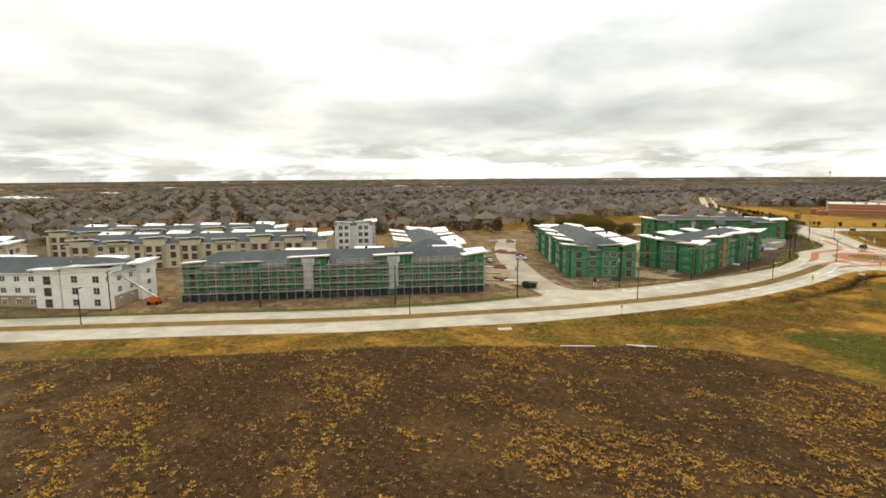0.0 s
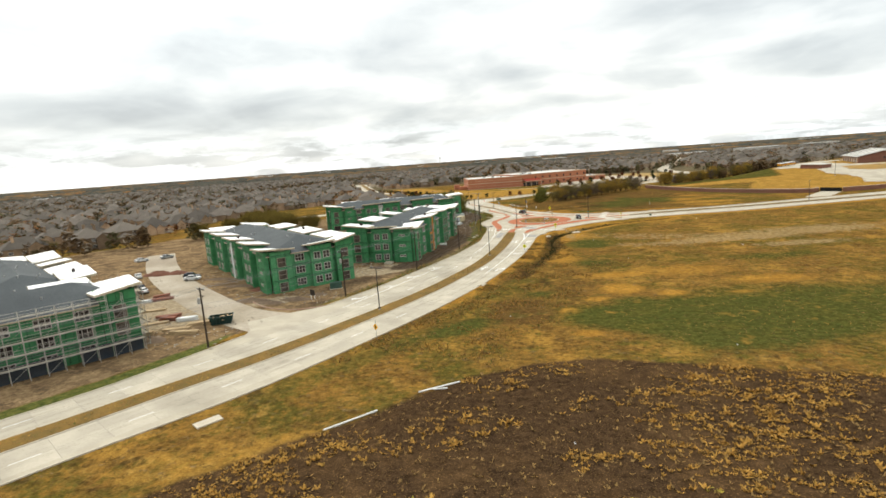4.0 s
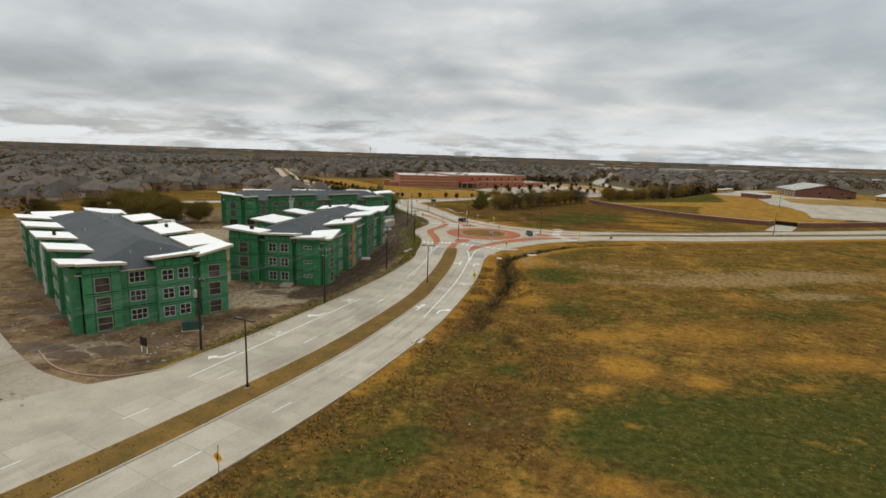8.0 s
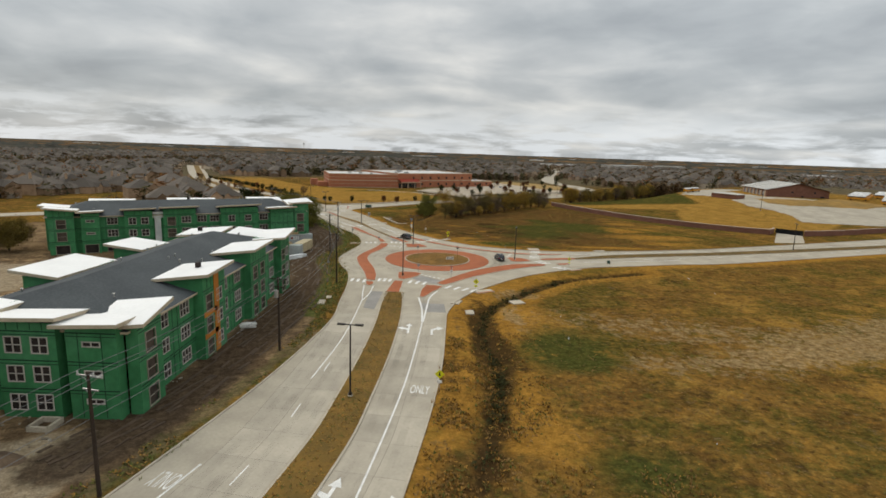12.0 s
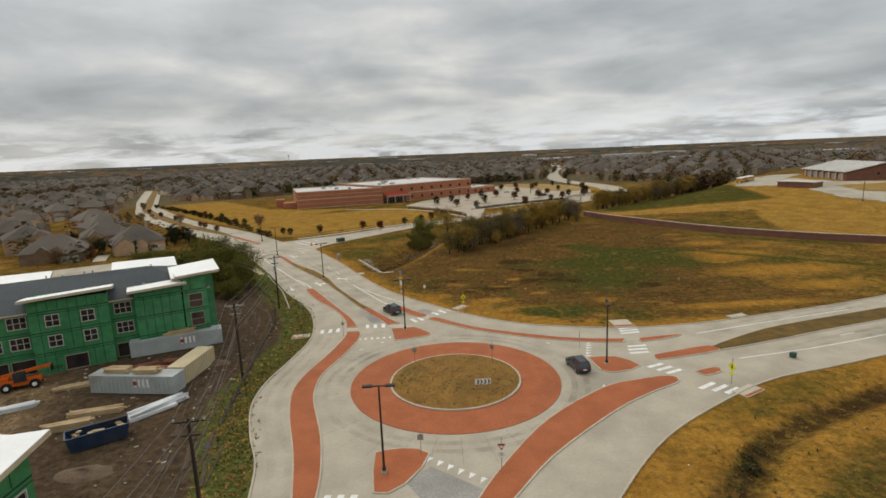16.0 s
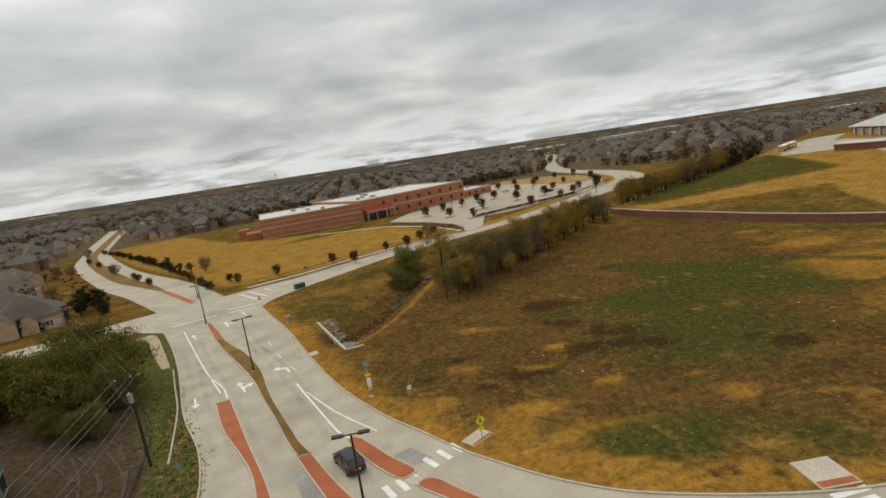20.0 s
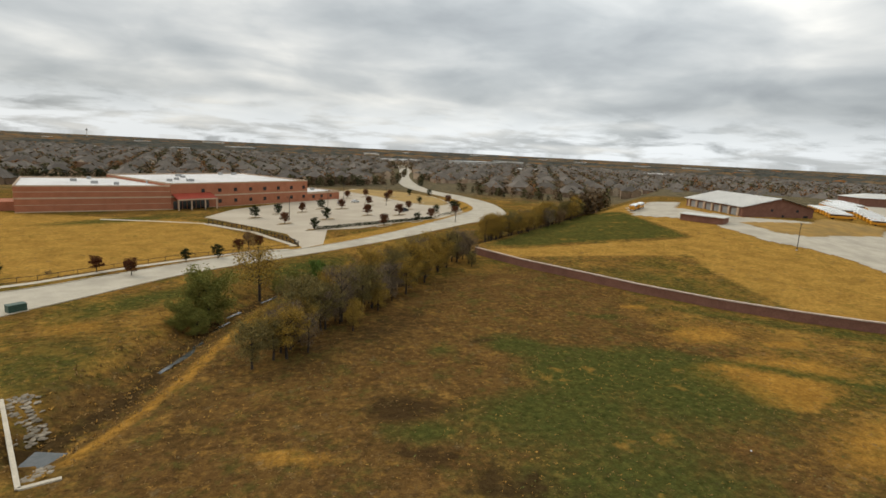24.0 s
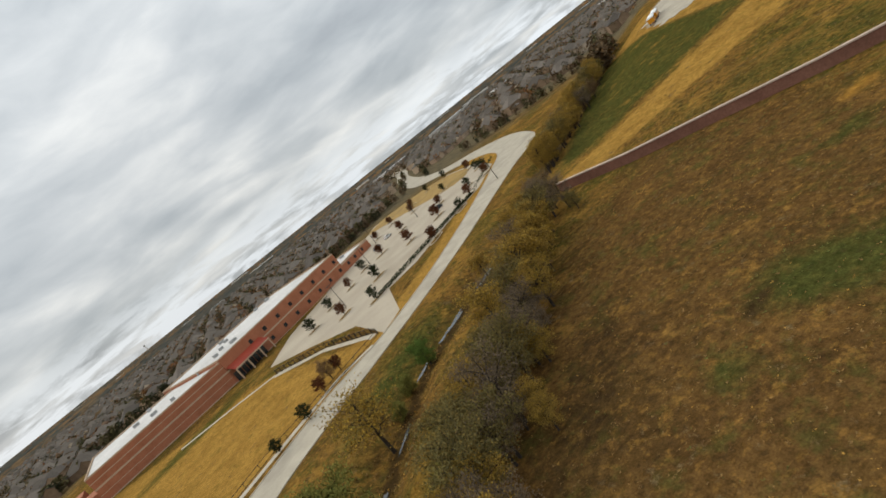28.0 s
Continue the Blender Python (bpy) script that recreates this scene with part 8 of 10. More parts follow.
paint_line(lanes, [(-21.9, 55.3), (-17, 46), (-13.2, 39), (-11.4, 37)], 0.24)
paint_line(lanes, [(-19.5, 51.5), (-14.2, 44), (-8.6, 37.8)], 0.2)
paint_line(lanes, [(39, 13.2), (52, 16.8), (70, 21.5)], 0.2)
paint_line(lanes, [(40, 2.8), (52, 5.2), (70, 10.2)], 0.2)
for p, q in along([(-32.2, 77.2), (-25.3, 63.4), (-15, 50)], 0, 8.2, 3.0, 3) + along(offset(east, 4.6), 20, 12.2, 3.05, 12) + along(offset(east, -4.8), 20, 12.2, 3.05, 12):
    paint(lanes, bar_poly(p, q, 0.14), name="dash")
stop = [((-49.2, 104.4), (-43.6, 105.8)), ((-60.5, 99.2), (-51.8, 103.8)), ((-50.8, 107.9), (-45.4, 109.2)), ((-52.7, 122.7), (-45.8, 114.5)), ((-51.2, 125.0), (-43.7, 116.2)), ((-47.0, 125.8), (-44.2, 122.5))]
for p, q in stop:
    paint(lanes, bar_poly(p, q, 0.45), name="stop_bar")

ARROW = [(-0.12, -1.6), (0.12, -1.6), (0.12, 0.5), (0.5, 0.5), (0.0, 1.7), (-0.5, 0.5), (-0.12, 0.5)]
HOOK = [(-0.14, -1.7), (0.14, -1.7), (0.14, -0.2), (0.75, 0.45), (0.75, 0.0), (1.6, 0.75), (0.75, 1.5), (0.75, 1.0), (-0.14, 0.25)]
BOTH = [(-0.14, -1.8), (0.14, -1.8), (0.14, -0.6), (0.8, -0.2), (0.8, -0.6), (1.5, 0.1), (0.8, 0.7), (0.8, 0.25), (0.14, 0.05), (0.14, 0.9), (0.5, 0.9), (0.0, 2.0), (-0.5, 0.9), (-0.14, 0.9)]


def arrow(shape, x, y, heading, flip=False, s=1.25):
    """A painted arrow; heading in degrees, 90 is along +y."""
    m = pose(x, y, 0, 0, 0, heading - 90)
    poly = [(m @ Vector(((-a if flip else a) * s, b * s, 0)))[:2] for a, b in shape]
    t = marking("lane_arrow", "white painted lane arrow")
    paint(t, poly, name="arrow")


arrow(BOTH, -7.6, -99.8, 78, True), arrow(HOOK, -3.6, -101.2, 78), arrow(BOTH, -3.8, -56.7, 90, True), arrow(HOOK, 0.0, -57.2, 92)
arrow(HOOK, -31.0, -130.2, 250, False), arrow(HOOK, -24.6, -108.9, 252, False), arrow(ARROW, -36.0, 53.8, 295), arrow(BOTH, -30.4, 57, 120), arrow(ARROW, -50.6, 88, 120), arrow(BOTH, -46.2, 94.2, 120), arrow(HOOK, -25, 62, 118, True)


def word(text, x, y, heading, size=2.2, stretch=1.45):
    c = bpy.data.curves.new("road_word", "FONT")
    c.body, c.size, c.align_x, c.align_y, c.extrude = text, size, "CENTER", "CENTER", 0.002
    c.materials.append(PAINT)
    o = new("road_word", c)
    o.matrix_world = pose(x, y, 0.04, 0, 0, heading - 90) @ Matrix.Diagonal((0.40, stretch, 1, 1))
    tagged(o, "white painted word on the concrete lane", "road marking", kind="structure")


word("ONLY", -0.9, -79.3, 86), word("ONLY", -27.7, -119.4, 253), word("ONLY", -22.2, -98.4, 255)

cross = marking("crosswalk", "white ladder crosswalk bars")
for x, y, a, ln in [(-18.6, -25.4, 90, 2.6), (-17.2, -25.7, 90, 2.6), (-15.8, -26.0, 90, 2.6), (-12.6, -24.6, 86, 2.6), (-11.4, -24.6, 86, 2.6), (-10.2, -24.7, 86, 2.6), (-5.6, -25.6, 78, 2.6), (-4.0, -25.9, 76, 2.6), (-2.4, -26.4, 74, 2.6),
                    (2.9, -29.0, 62, 2.6), (4.7, -29.8, 60, 2.6), (6.5, -30.5, 58, 2.6), (8.2, -31.3, 56, 2.4),
                    (29.4, 17.1, 8, 3.2), (29.2, 16.0, 8, 3.2), (29.0, 14.9, 8, 3.2), (27.9, 9.1, 4, 2.9), (27.6, 7.8, 4, 2.9), (27.3, 6.5, 4, 2.9), (27.7, 1.7, 24, 2.6), (28.5, 0.6, 24, 2.6), (29.3, -0.5, 24, 2.6),
                    (31.4, -5.1, 30, 2.9), (32.6, -5.9, 30, 2.9), (33.7, -6.7, 30, 2.6), (-14.7, 24.0, 96, 2.0), (-13.3, 24.0, 96, 2.0), (-11.9, 24.0, 96, 2.0), (-6.5, 26.2, 120, 2.2), (-5.3, 27.0, 120, 2.2), (-4.1, 27.8, 120, 2.2),
                    (-2.6, 29.9, 126, 2.2), (-1.2, 30.9, 126, 2.2), (0.1, 31.8, 126, 2.2), (-22.4, 22.2, 96, 2.0), (-21.0, 22.4, 96, 2.0), (-19.7, 22.6, 96, 2.0)]:
    d = Vector((math.cos(radians(a)), math.sin(radians(a)))) * ln / 2
    paint(cross, bar_poly((x - d.x, y - d.y), (x + d.x, y + d.y), 0.62))
teeth = marking("yield_line", "white yield-line triangles")
for (p, q, n, a) in (((-3.4, -18.4), (2.6, -22.9), 7, 60), ((21.3, 11.2), (19.8, 6.2), 6, 190), ((-15.2, 17.7), (-10.2, 17.9), 6, -88)):
    for i in range(n):
        t = i / (n - 1)
        x, y = p[0] + (q[0] - p[0]) * t, p[1] + (q[1] - p[1]) * t
        m = pose(x, y, 0, 0, 0, a)
        paint(teeth, [(m @ Vector(v))[:2] for v in ((0.45, -0.32, 0), (0.45, 0.32, 0), (-0.5, 0, 0))], name="triangle")
for i in range(26):
    a0 = radians(-75 + i * 12.5)
    if 25 < (-75 + i * 12.5) % 360 < 70 or 100 < (-75 + i * 12.5) % 360 < 150 or (-75 + i * 12.5) % 360 > 285:
        paint(teeth, bar_poly((19.2 * math.cos(a0), 19.2 * math.sin(a0)), (19.2 * math.cos(a0 + 0.035), 19.2 * math.sin(a0 + 0.035)), 0.2), name="dash")

# sawn joints and patched slabs in the concrete
JOINT = mat("joint_sealant", (0.20, 0.18, 0.15), (0.25, 0.225, 0.19), 1.0, 0.9, bump=0)
PATCH = mat("darker_concrete_patch", (0.33, 0.31, 0.28), (0.27, 0.255, 0.23), 0.3, 0.9, c=(0.22, 0.205, 0.185), bump=0.05)
jm = Mesh()
for off in (6.05, -6.35, -9.6):
    ln = offset(MEDIAN, off)
    i = len(jm.v)
    for a, b in zip(offset(ln, -0.02), offset(ln, 0.02)):
        jm.v += [(*a, 0.037), (*b, 0.037)]
    for k in range(len(ln) - 1):
        jm.f.append((i + 2 * k, i + 2 * k + 1, i + 2 * k + 3, i + 2 * k + 2))
SLAB = mat("concrete_slab", (0.470, 0.418, 0.330), (0.40, 0.355, 0.280), 0.26, 0.9, c=(0.28, 0.245, 0.190), stain=0.6, fine=3.0, bump=0.0, grit=0.06, random_v=0.085)
cuts_ = [p for p, q in along(MEDIAN, 4, 5.2, 0.05, 60)]
dirs_ = [(Vector(q) - Vector(p)).normalized() for p, q in along(MEDIAN, 4, 5.2, 0.05, 60)]
for (p, dp), (q, dq) in zip(list(zip(cuts_, dirs_))[1:], list(zip(cuts_, dirs_))[2:]):
    if p[1] > -52:
        continue
    # one cast slab per lane and joint, a hair apart
    for lo, hi in ((2.4, 6.03), (6.07, 9.2), (-6.33, -2.4), (-9.58, -6.37)):
        np_, nq = Vector((dp.y, -dp.x)), Vector((dq.y, -dq.x))
        a, b = Vector(p[:2]) + dp * 0.02, Vector(q[:2]) - dq * 0.02
        m = Mesh()
        m.face(*[(*v, 0.034) for v in (a + np_ * hi, b + nq * hi, b + nq * lo, a + np_ * lo)][::1])
        part("slab", m, SLAB, road)
for p, q in along(MEDIAN, 4, 5.2, 0.05, 60):
    d = Vector((q[0] - p[0], q[1] - p[1])).normalized()
    n = Vector((d.y, -d.x))
    for lo, hi in ((2.3, 9.4), (-10.0, -2.3)):
        a, b = (p[0] + n.x * lo, p[1] + n.y * lo), (p[0] + n.x * hi, p[1] + n.y * hi)
        po = bar_poly(a, b, 0.035)
        jm.face(*[(x, y, 0.037) for x, y in po[::-1]])
for i in range(36):
    a = radians(i * 10)
    po = bar_poly((14.5 * math.cos(a), 14.5 * math.sin(a)), (19.8 * math.cos(a), 19.8 * math.sin(a)), 0.035)
    jm.face(*[(x, y, 0.037) for x, y in po[::-1]])
for p, q in along(nm, 2, 5.0, 0.05, 14):
    d = Vector((q[0] - p[0], q[1] - p[1])).normalized()
    n = Vector((d.y, -d.x))
    for lo, hi in ((2.0, 9.5), (-9.0, -2.0)):
        po = bar_poly((p[0] + n.x * lo, p[1] + n.y * lo), (p[0] + n.x * hi, p[1] + n.y * hi), 0.035)
        jm.face(*[(x, y, 0.037) for x, y in po[::-1]])
tagged(part("slab_joints", jm, JOINT, road, "dark sawn joints between concrete slabs"), kind="stuff")
for poly in ([(-16.6, 31.5), (-14.2, 25.8), (-11.6, 25.8), (-14.4, 31.5)], [(-3.2, -19.6), (0.5, -22.6), (2.9, -24.6), (1.2, -27.6), (-3.8, -25.0), (-5.6, -21.8)], [(-7.4, 31.6), (-4.6, 33.2), (-2.4, 30.6), (-5.6, 29.0)], [(-13.2, -34.5), (-10.6, -34.5), (-10.8, -47), (-13.0, -46)],
             [(-2.9, -42), (2.0, -42), (2.4, -47.5), (-1.4, -47.5)]):
    m = Mesh()
    sheet(m, poly, 0.0345)
    part("slab_patch", m, PATCH, road, "darker worn concrete patch")


# tyre-darkened tracks along the lanes
FILM = worn_film("tyre_film", (0.19, 0.17, 0.14), 0.34)


FAINT = worn_film("faint_tyre_film", (0.22, 0.20, 0.165), 0.20)


def film(line, w, z=0.0385, material=FILM):
    m = Mesh()
    for a, b in zip(offset(line, -w / 2), offset(line, w / 2)):
        m.v += [(*a, z), (*b, z)]
    for k in range(len(line) - 1):
        m.f.append((2 * k, 2 * k + 1, 2 * k + 3, 2 * k + 2))
    part("tyre_track", m, material, road, "faint tyre-darkened track")


for r0 in (15.6, 17.2):
    film(ring(r0, 72) + [ring(r0, 72)[0]], 0.8)
for off in (3.3, 5.1, 7.0, -3.3, -5.1, -7.0, -8.6):
    film(offset(MEDIAN[:-4], off), 0.8, material=FAINT)
for off in (-1.5, -3.2):
    film(offset(KERB_W[6:62], off), 0.75, material=FAINT)
for off in (3.6, 5.2, -3.6, -5.2):
    film(offset(nm, off), 0.75, material=FAINT)
for off in (4.5, 6.2, -4.5, -6.2):
    film(offset(east[2:], off), 0.75)

walk_bit = Mesh()
slab(walk_bit, curve([(-64.3, 94.9), (-60.9, 93.2), (-53.2, 80.6), (-47.6, 71.0)], 4) + curve([(-48.9, 70.6), (-55.2, 80.0), (-61.4, 90.2), (-65.4, 92.6)], 4), -0.1, 0.09)
solo("sidewalk", walk_bit, mat("buff_walk", (0.43, 0.33, 0.215), (0.36, 0.27, 0.17), 0.3, 0.9, fine=2), "buff concrete sidewalk at the crossing's corner", "sidewalk", "structure")
sock = Mesh()
lay = curve([(-46.4, 69.5), (-42.2, 61.0), (-38.0, 52.6), (-34.8, 44.5), (-32.2, 37.5)], 5)
for p, q in zip(lay, lay[1:]):
    sock.tube((*p, terrain(*p) + 0.10), (*q, terrain(*q) + 0.10), 0.13)
solo("erosion_sock", sock, mat("pale_mesh_sock", (0.50, 0.46, 0.38), (0.38, 0.34, 0.27), 0.8, 0.9), "pale erosion-control tube lying along the verge", "erosion sock")

# ---- pads, inlets and boxes ----
def pad(poly, z, label, material=KERB):
    m = Mesh()
    slab(m, poly, -0.1, z)
    return solo("concrete_pad", m, material, label, "concrete pad", "structure")


def rect(x, y, w, d, a):
    m = pose(x, y, 0, 0, 0, a)
    return [(m @ Vector(v))[:2] for v in ((-w / 2, -d / 2, 0), (w / 2, -d / 2, 0), (w / 2, d / 2, 0), (-w / 2, d / 2, 0))]


for x, y, w, d, a in ((29.3, 19.6, 3.3, 3.6, 2), (2.4, 33.0, 3.0, 1.9, 43), (10.4, -31.6, 4.2, 2.0, 28), (35.5, -7.0, 3.6, 2.0, 28), (-25.6, 20.2, 3.0, 2.0, 8)):
    ob = pad(rect(x, y, w, d, a), 0.10, "pale concrete kerb ramp at a crossing")
    m = Mesh()
    slab(m, rect(x - math.cos(radians(a + 90)) * d * 0.36, y - math.sin(radians(a + 90)) * d * 0.36, w * 0.92, d * 0.2, a), 0.05, 0.106)
    part("tactile_strip", m, BRICKRED, ob, "red tactile strip")
for x, y, w, d, a in ((16.4, -39.2, 2.6, 2.2, 20), (6.7, -46.9, 1.5, 2.2, 4), (4.4, -40.6, 1.6, 2.6, -20), (49.8, 20.7, 3.4, 1.3, 17), (-21.2, -43.5, 1.2, 2.6, 4), (-20.6, -40, 1.0, 1.6, 8), (-21.6, 66.6, 1.8, 1.5, -63), (-4.9, -118.2, 2.4, 1.5, 76), (-27, -187.5, 3.2, 1.6, 58)):
    m = Mesh()
    slab(m, rect(x, y, w, d, a), -0.1, 0.16)
    solo("storm_inlet", m, KERB, "concrete storm drain inlet slab", "drain")


def cabinet(x, y, w, d, h, a, material, label):
    t = thing("utility_box", label, "utility box", pose(x, y, terrain(x, y), 0, 0, a))
    m = Mesh()
    m.box((0, 0, 0.06), (w + 0.3, d + 0.3, 0.14))
    part("plinth", m, KERB, t)
    m = Mesh()
    m.prism([(-w / 2, -d / 2), (w / 2, -d / 2), (w / 2, d / 2), (-w / 2, d / 2)], 0.13, h), m.box((0, 0, h + 0.03), (w + 0.08, d + 0.08, 0.07)), m.box((0, -d / 2 - 0.02, h * 0.55), (0.06, 0.04, h * 0.7))
    part("cabinet", m, material, t)


UTILGREEN = mat("utility_green", (0.035, 0.075, 0.055), (0.045, 0.085, 0.065), 0.8, 0.5, bump=0.02)
cabinet(-35.8, 119.4, 2.6, 1.5, 1.3, 40, UTILGREEN, "green utility transformer box on a concrete plinth")
cabinet(-31.1, 88.6, 0.8, 0.6, 1.3, 30, STEEL, "grey metal utility pedestal beside the kerb")
cabinet(47.0, 2.0, 0.6, 0.6, 0.8, 20, UTILGREEN, "small green utility pedestal")


# ---- street lamps ----
def street_lamp(x, y, a):
    m = pose(x, y, 0.0, 0, 0, a)
    if "lamp" in MODELS:
        return copy_thing(MODELS["lamp"], m)
    t = thing("street_lamp", "dark bronze twin-arm street lamp on a concrete footing", "street lamp", m, "street lamps")
    b = Mesh()
    b.tube((0, 0, -0.1), (0, 0, 0.35), 0.32, 0.30, 12)
    part("footing", b, KERB, t, "pale concrete footing")
    p = Mesh()
    p.tube((0, 0, 0.35), (0, 0, 9.05), 0.125, 0.085, 8), p.box((0, 0, 0.5), (0.36, 0.36, 0.28))
    part("pole", p, POLEDARK, t)
    c = Mesh()
    c.beam((-0.9, 0, 9.0), (0.9, 0, 9.0), 0.09, 0.1)
    part("arm", c, POLEDARK, t)
    for s in (-1, 1):
        h = Mesh()
        h.box((s * 1.05, 0, 9.03), (0.95, 0.42, 0.15)), h.box((s * 1.05, 0, 8.94), (0.7, 0.3, 0.05))
        part("lamp_head", h, POLEDARK, t)
    MODELS["lamp"] = t
    return t


for x, y, a in ((-50.9, -197.0, -30), (-22.8, -139.3, -20), (-9.0, -81.8, -5), (-7.7, -20.3, 0), (-7.8, 21.1, 5), (21.3, 2.8, 80), (-30.3, 62.5, 30), (-51.8, 97.2, 35), (-66, 127, 40), (118, 33.6, 70), (200, 64, 70), (-94, -262, -35)):
    street_lamp(x, y, a)
for x, y in ((79.2, 226), (43.4, 309), (30, 262), (62, 285), (172.7, 146.1), (12, 230)):
    street_lamp(x, y, 45).location.z = terrain(x, y)


# ---- utility poles and wires ----
POLES = [(-128, -286), (-105.5, -254.5), (-83.7, -222.9), (-63.0, -193.2), (-46.7, -162.3), (-35.6, -128.2), (-26.4, -100.9), (-21.6, -68.0), (-21.4, -28.6), (-29.8, 3.8), (-34.4, 38.0), (-72, 84)]
INSUL = mat("grey_porcelain", (0.45, 0.45, 0.44), None, 1, 0.3, bump=0)
TOPS = []
for i, (x, y) in enumerate(POLES):
    a, b = POLES[max(0, i - 1)], POLES[min(len(POLES) - 1, i + 1)]
    ang = math.degrees(math.atan2(b[1] - a[1], b[0] - a[0]))
    t = thing("utility_pole", "dark weathered wooden utility pole with crossarms", "utility pole", pose(x, y, -0.1, 0, 0, ang), "utility poles")
    h = 11.0
    m = Mesh()
    m.tube((0, 0, -0.3), (0, 0, h), 0.19, 0.12, 9)
    part("pole", m, CREOSOTE, t)
    for z, w in ((h - 0.35, 2.5), (h - 1.5, 1.5)):
        m = Mesh()
        m.beam((0.12, -w / 2, z), (0.12, w / 2, z), 0.1, 0.12), m.beam((0.12, 0, z - 0.6), (0.12, w * 0.35, z), 0.04), m.beam((0.12, 0, z - 0.6), (0.12, -w * 0.35, z), 0.04)
        part("crossarm", m, CREOSOTE if i % 3 else STEEL, t)
    for yy in (-1.15, -0.35, 1.15):
        m = Mesh()
        m.tube((0.12, yy, h - 0.3), (0.12, yy, h - 0.02), 0.06, 0.04, 6), m.tube((0.12, yy, h - 0.2), (0.12, yy, h - 0.12), 0.09, 0.09, 6)
        part("insulator", m, INSUL, t)
    if i in (1, 4, 5, 7, 10):
        m = Mesh()
        m.tube((-0.4, 0.15, h - 2.9), (-0.4, 0.15, h - 1.9), 0.28, 0.28, 10), m.tube((-0.4, 0.15, h - 1.9), (-0.4, 0.15, h - 1.75), 0.2, 0.1, 8)
        part("transformer", m, STEEL, t, "grey can transformer")
    w = pose(x, y, -0.1, 0, 0, ang)
    TOPS.append([w @ Vector((0.12, yy, h + 0.0)) for yy in (-1.15, -0.35, 1.15)] + [w @ Vector((0, 0.2, h - 3.2)), w @ Vector((0, 0.2, h - 4.0))])
WIREMAT = mat("aluminium_wire", (0.16, 0.16, 0.16), (0.22, 0.22, 0.22), 1, 0.5, metal=0.3, bump=0)
wires = thing("overhead_wires", "thin sagging overhead wires between the poles", "wires")
for A, B in zip(TOPS, TOPS[1:]):
    for p, q in zip(A, B):
        m = Mesh()
        for k in range(9):
            f = k / 8
            n = p.lerp(q, f) - Vector((0, 0, 0.7 * 4 * f * (1 - f)))
            m.v += [(n.x - 0.02, n.y, n.z - 0.012), (n.x + 0.02, n.y, n.z - 0.012), (n.x, n.y, n.z + 0.024)]
            if k:
                j = 3 * k
                m.f += [(j - 3 + i, j - 3 + (i + 1) % 3, j + (i + 1) % 3, j + i) for i in range(3)]
        part("wire", m, WIREMAT, wires)


# ---- signs ----
def sign(x, y, face, shape, material, z, size, label, extra=None, turn45=False, post_h=None):
    """A road sign on a post, its face towards the heading face (degrees)."""
    t = thing("road_sign", label, "road sign", pose(x, y, terrain(x, y), 0, 0, face))
    m = Mesh()
    m.box((0, 0, (post_h or z + size) / 2), (0.06, 0.06, post_h or z + size))
    part("post", m, STEEL, t)
    b = Mesh()
    pts = [(math.cos(radians(k)) * size / 2 * 1.0, math.sin(radians(k)) * size / 2) for k in shape]
    n = len(pts)
    b.v += [(0.06, u, z + v) for u, v in pts] + [(0.045, u, z + v) for u, v in pts]
    b.f += [tuple(range(n)), tuple(range(2 * n - 1, n - 1, -1))] + [(k, k + n, (k + 1) % n + n, (k + 1) % n) for k in range(n)]
    part("sign_plate", b, material, t)
    if extra:
        for cz, w, h, mt in extra:
            e = Mesh()
            e.box((0.068, 0, z + cz), (0.02, w, h))
            part("symbol" if mt is BLACK else "plate", e, mt, t)
    return t


DIAMOND, OCT, TRI = (0, 90, 180, 270), tuple(range(22, 360, 45)), (90 + 180, 30, 150)
SQ = (45, 135, 225, 315)
ped = [(0.0, 0.14, 0.42, BLACK), (0.28, 0.12, 0.12, BLACK), (-0.1, 0.3, 0.08, BLACK)]
for x, y, f in ((8.6, -32.6, -100), (34.5, -5.0, 200), (2.9, 32.3, -60), (1.5, -79.6, -94), (-16.5, -157.0, -112)):
    amber = x < -10
    sign(x, y, f, DIAMOND, AMBER if amber else YELLOW, 2.35, 1.2, "amber diamond roundabout warning sign" if amber else "yellow-green diamond pedestrian warning sign", ped + ([] if amber else [(-0.95, 0.62, 0.36, YELLOW if x > 2 else PAINT)]))
sign(3.6, -20.6, -95, TRI, RED, 2.5, 0.9, "red and white yield sign above a roundabout plate", [(-0.05, 0.3, 0.2, PAINT), (-0.85, 0.6, 0.6, PAINT), (-0.85, 0.12, 0.3, BLACK)])
GREYBACK = mat("bare_aluminium_sign", (0.34, 0.34, 0.33), (0.28, 0.28, 0.27), 1, 0.45, metal=0.5, bump=0)
for x, y, f, sh in ((-18.2, 19.5, 90, TRI), (-25.6, -17.6, 100, DIAMOND), (-28.6, 33, 110, DIAMOND), (-5.6, 6.0, 100, SQ), (5.6, 5.8, 60, SQ), (-4.2, -17.8, 90, SQ), (19.2, 9.0, 0, TRI)):
    sign(x, y, f + 180, sh, GREYBACK, 2.2, 0.85, "back of a bare grey road sign")
sign(-4.8, 44.2, -60, SQ, PAINT, 1.7, 0.85, "small white sign on a thin post")
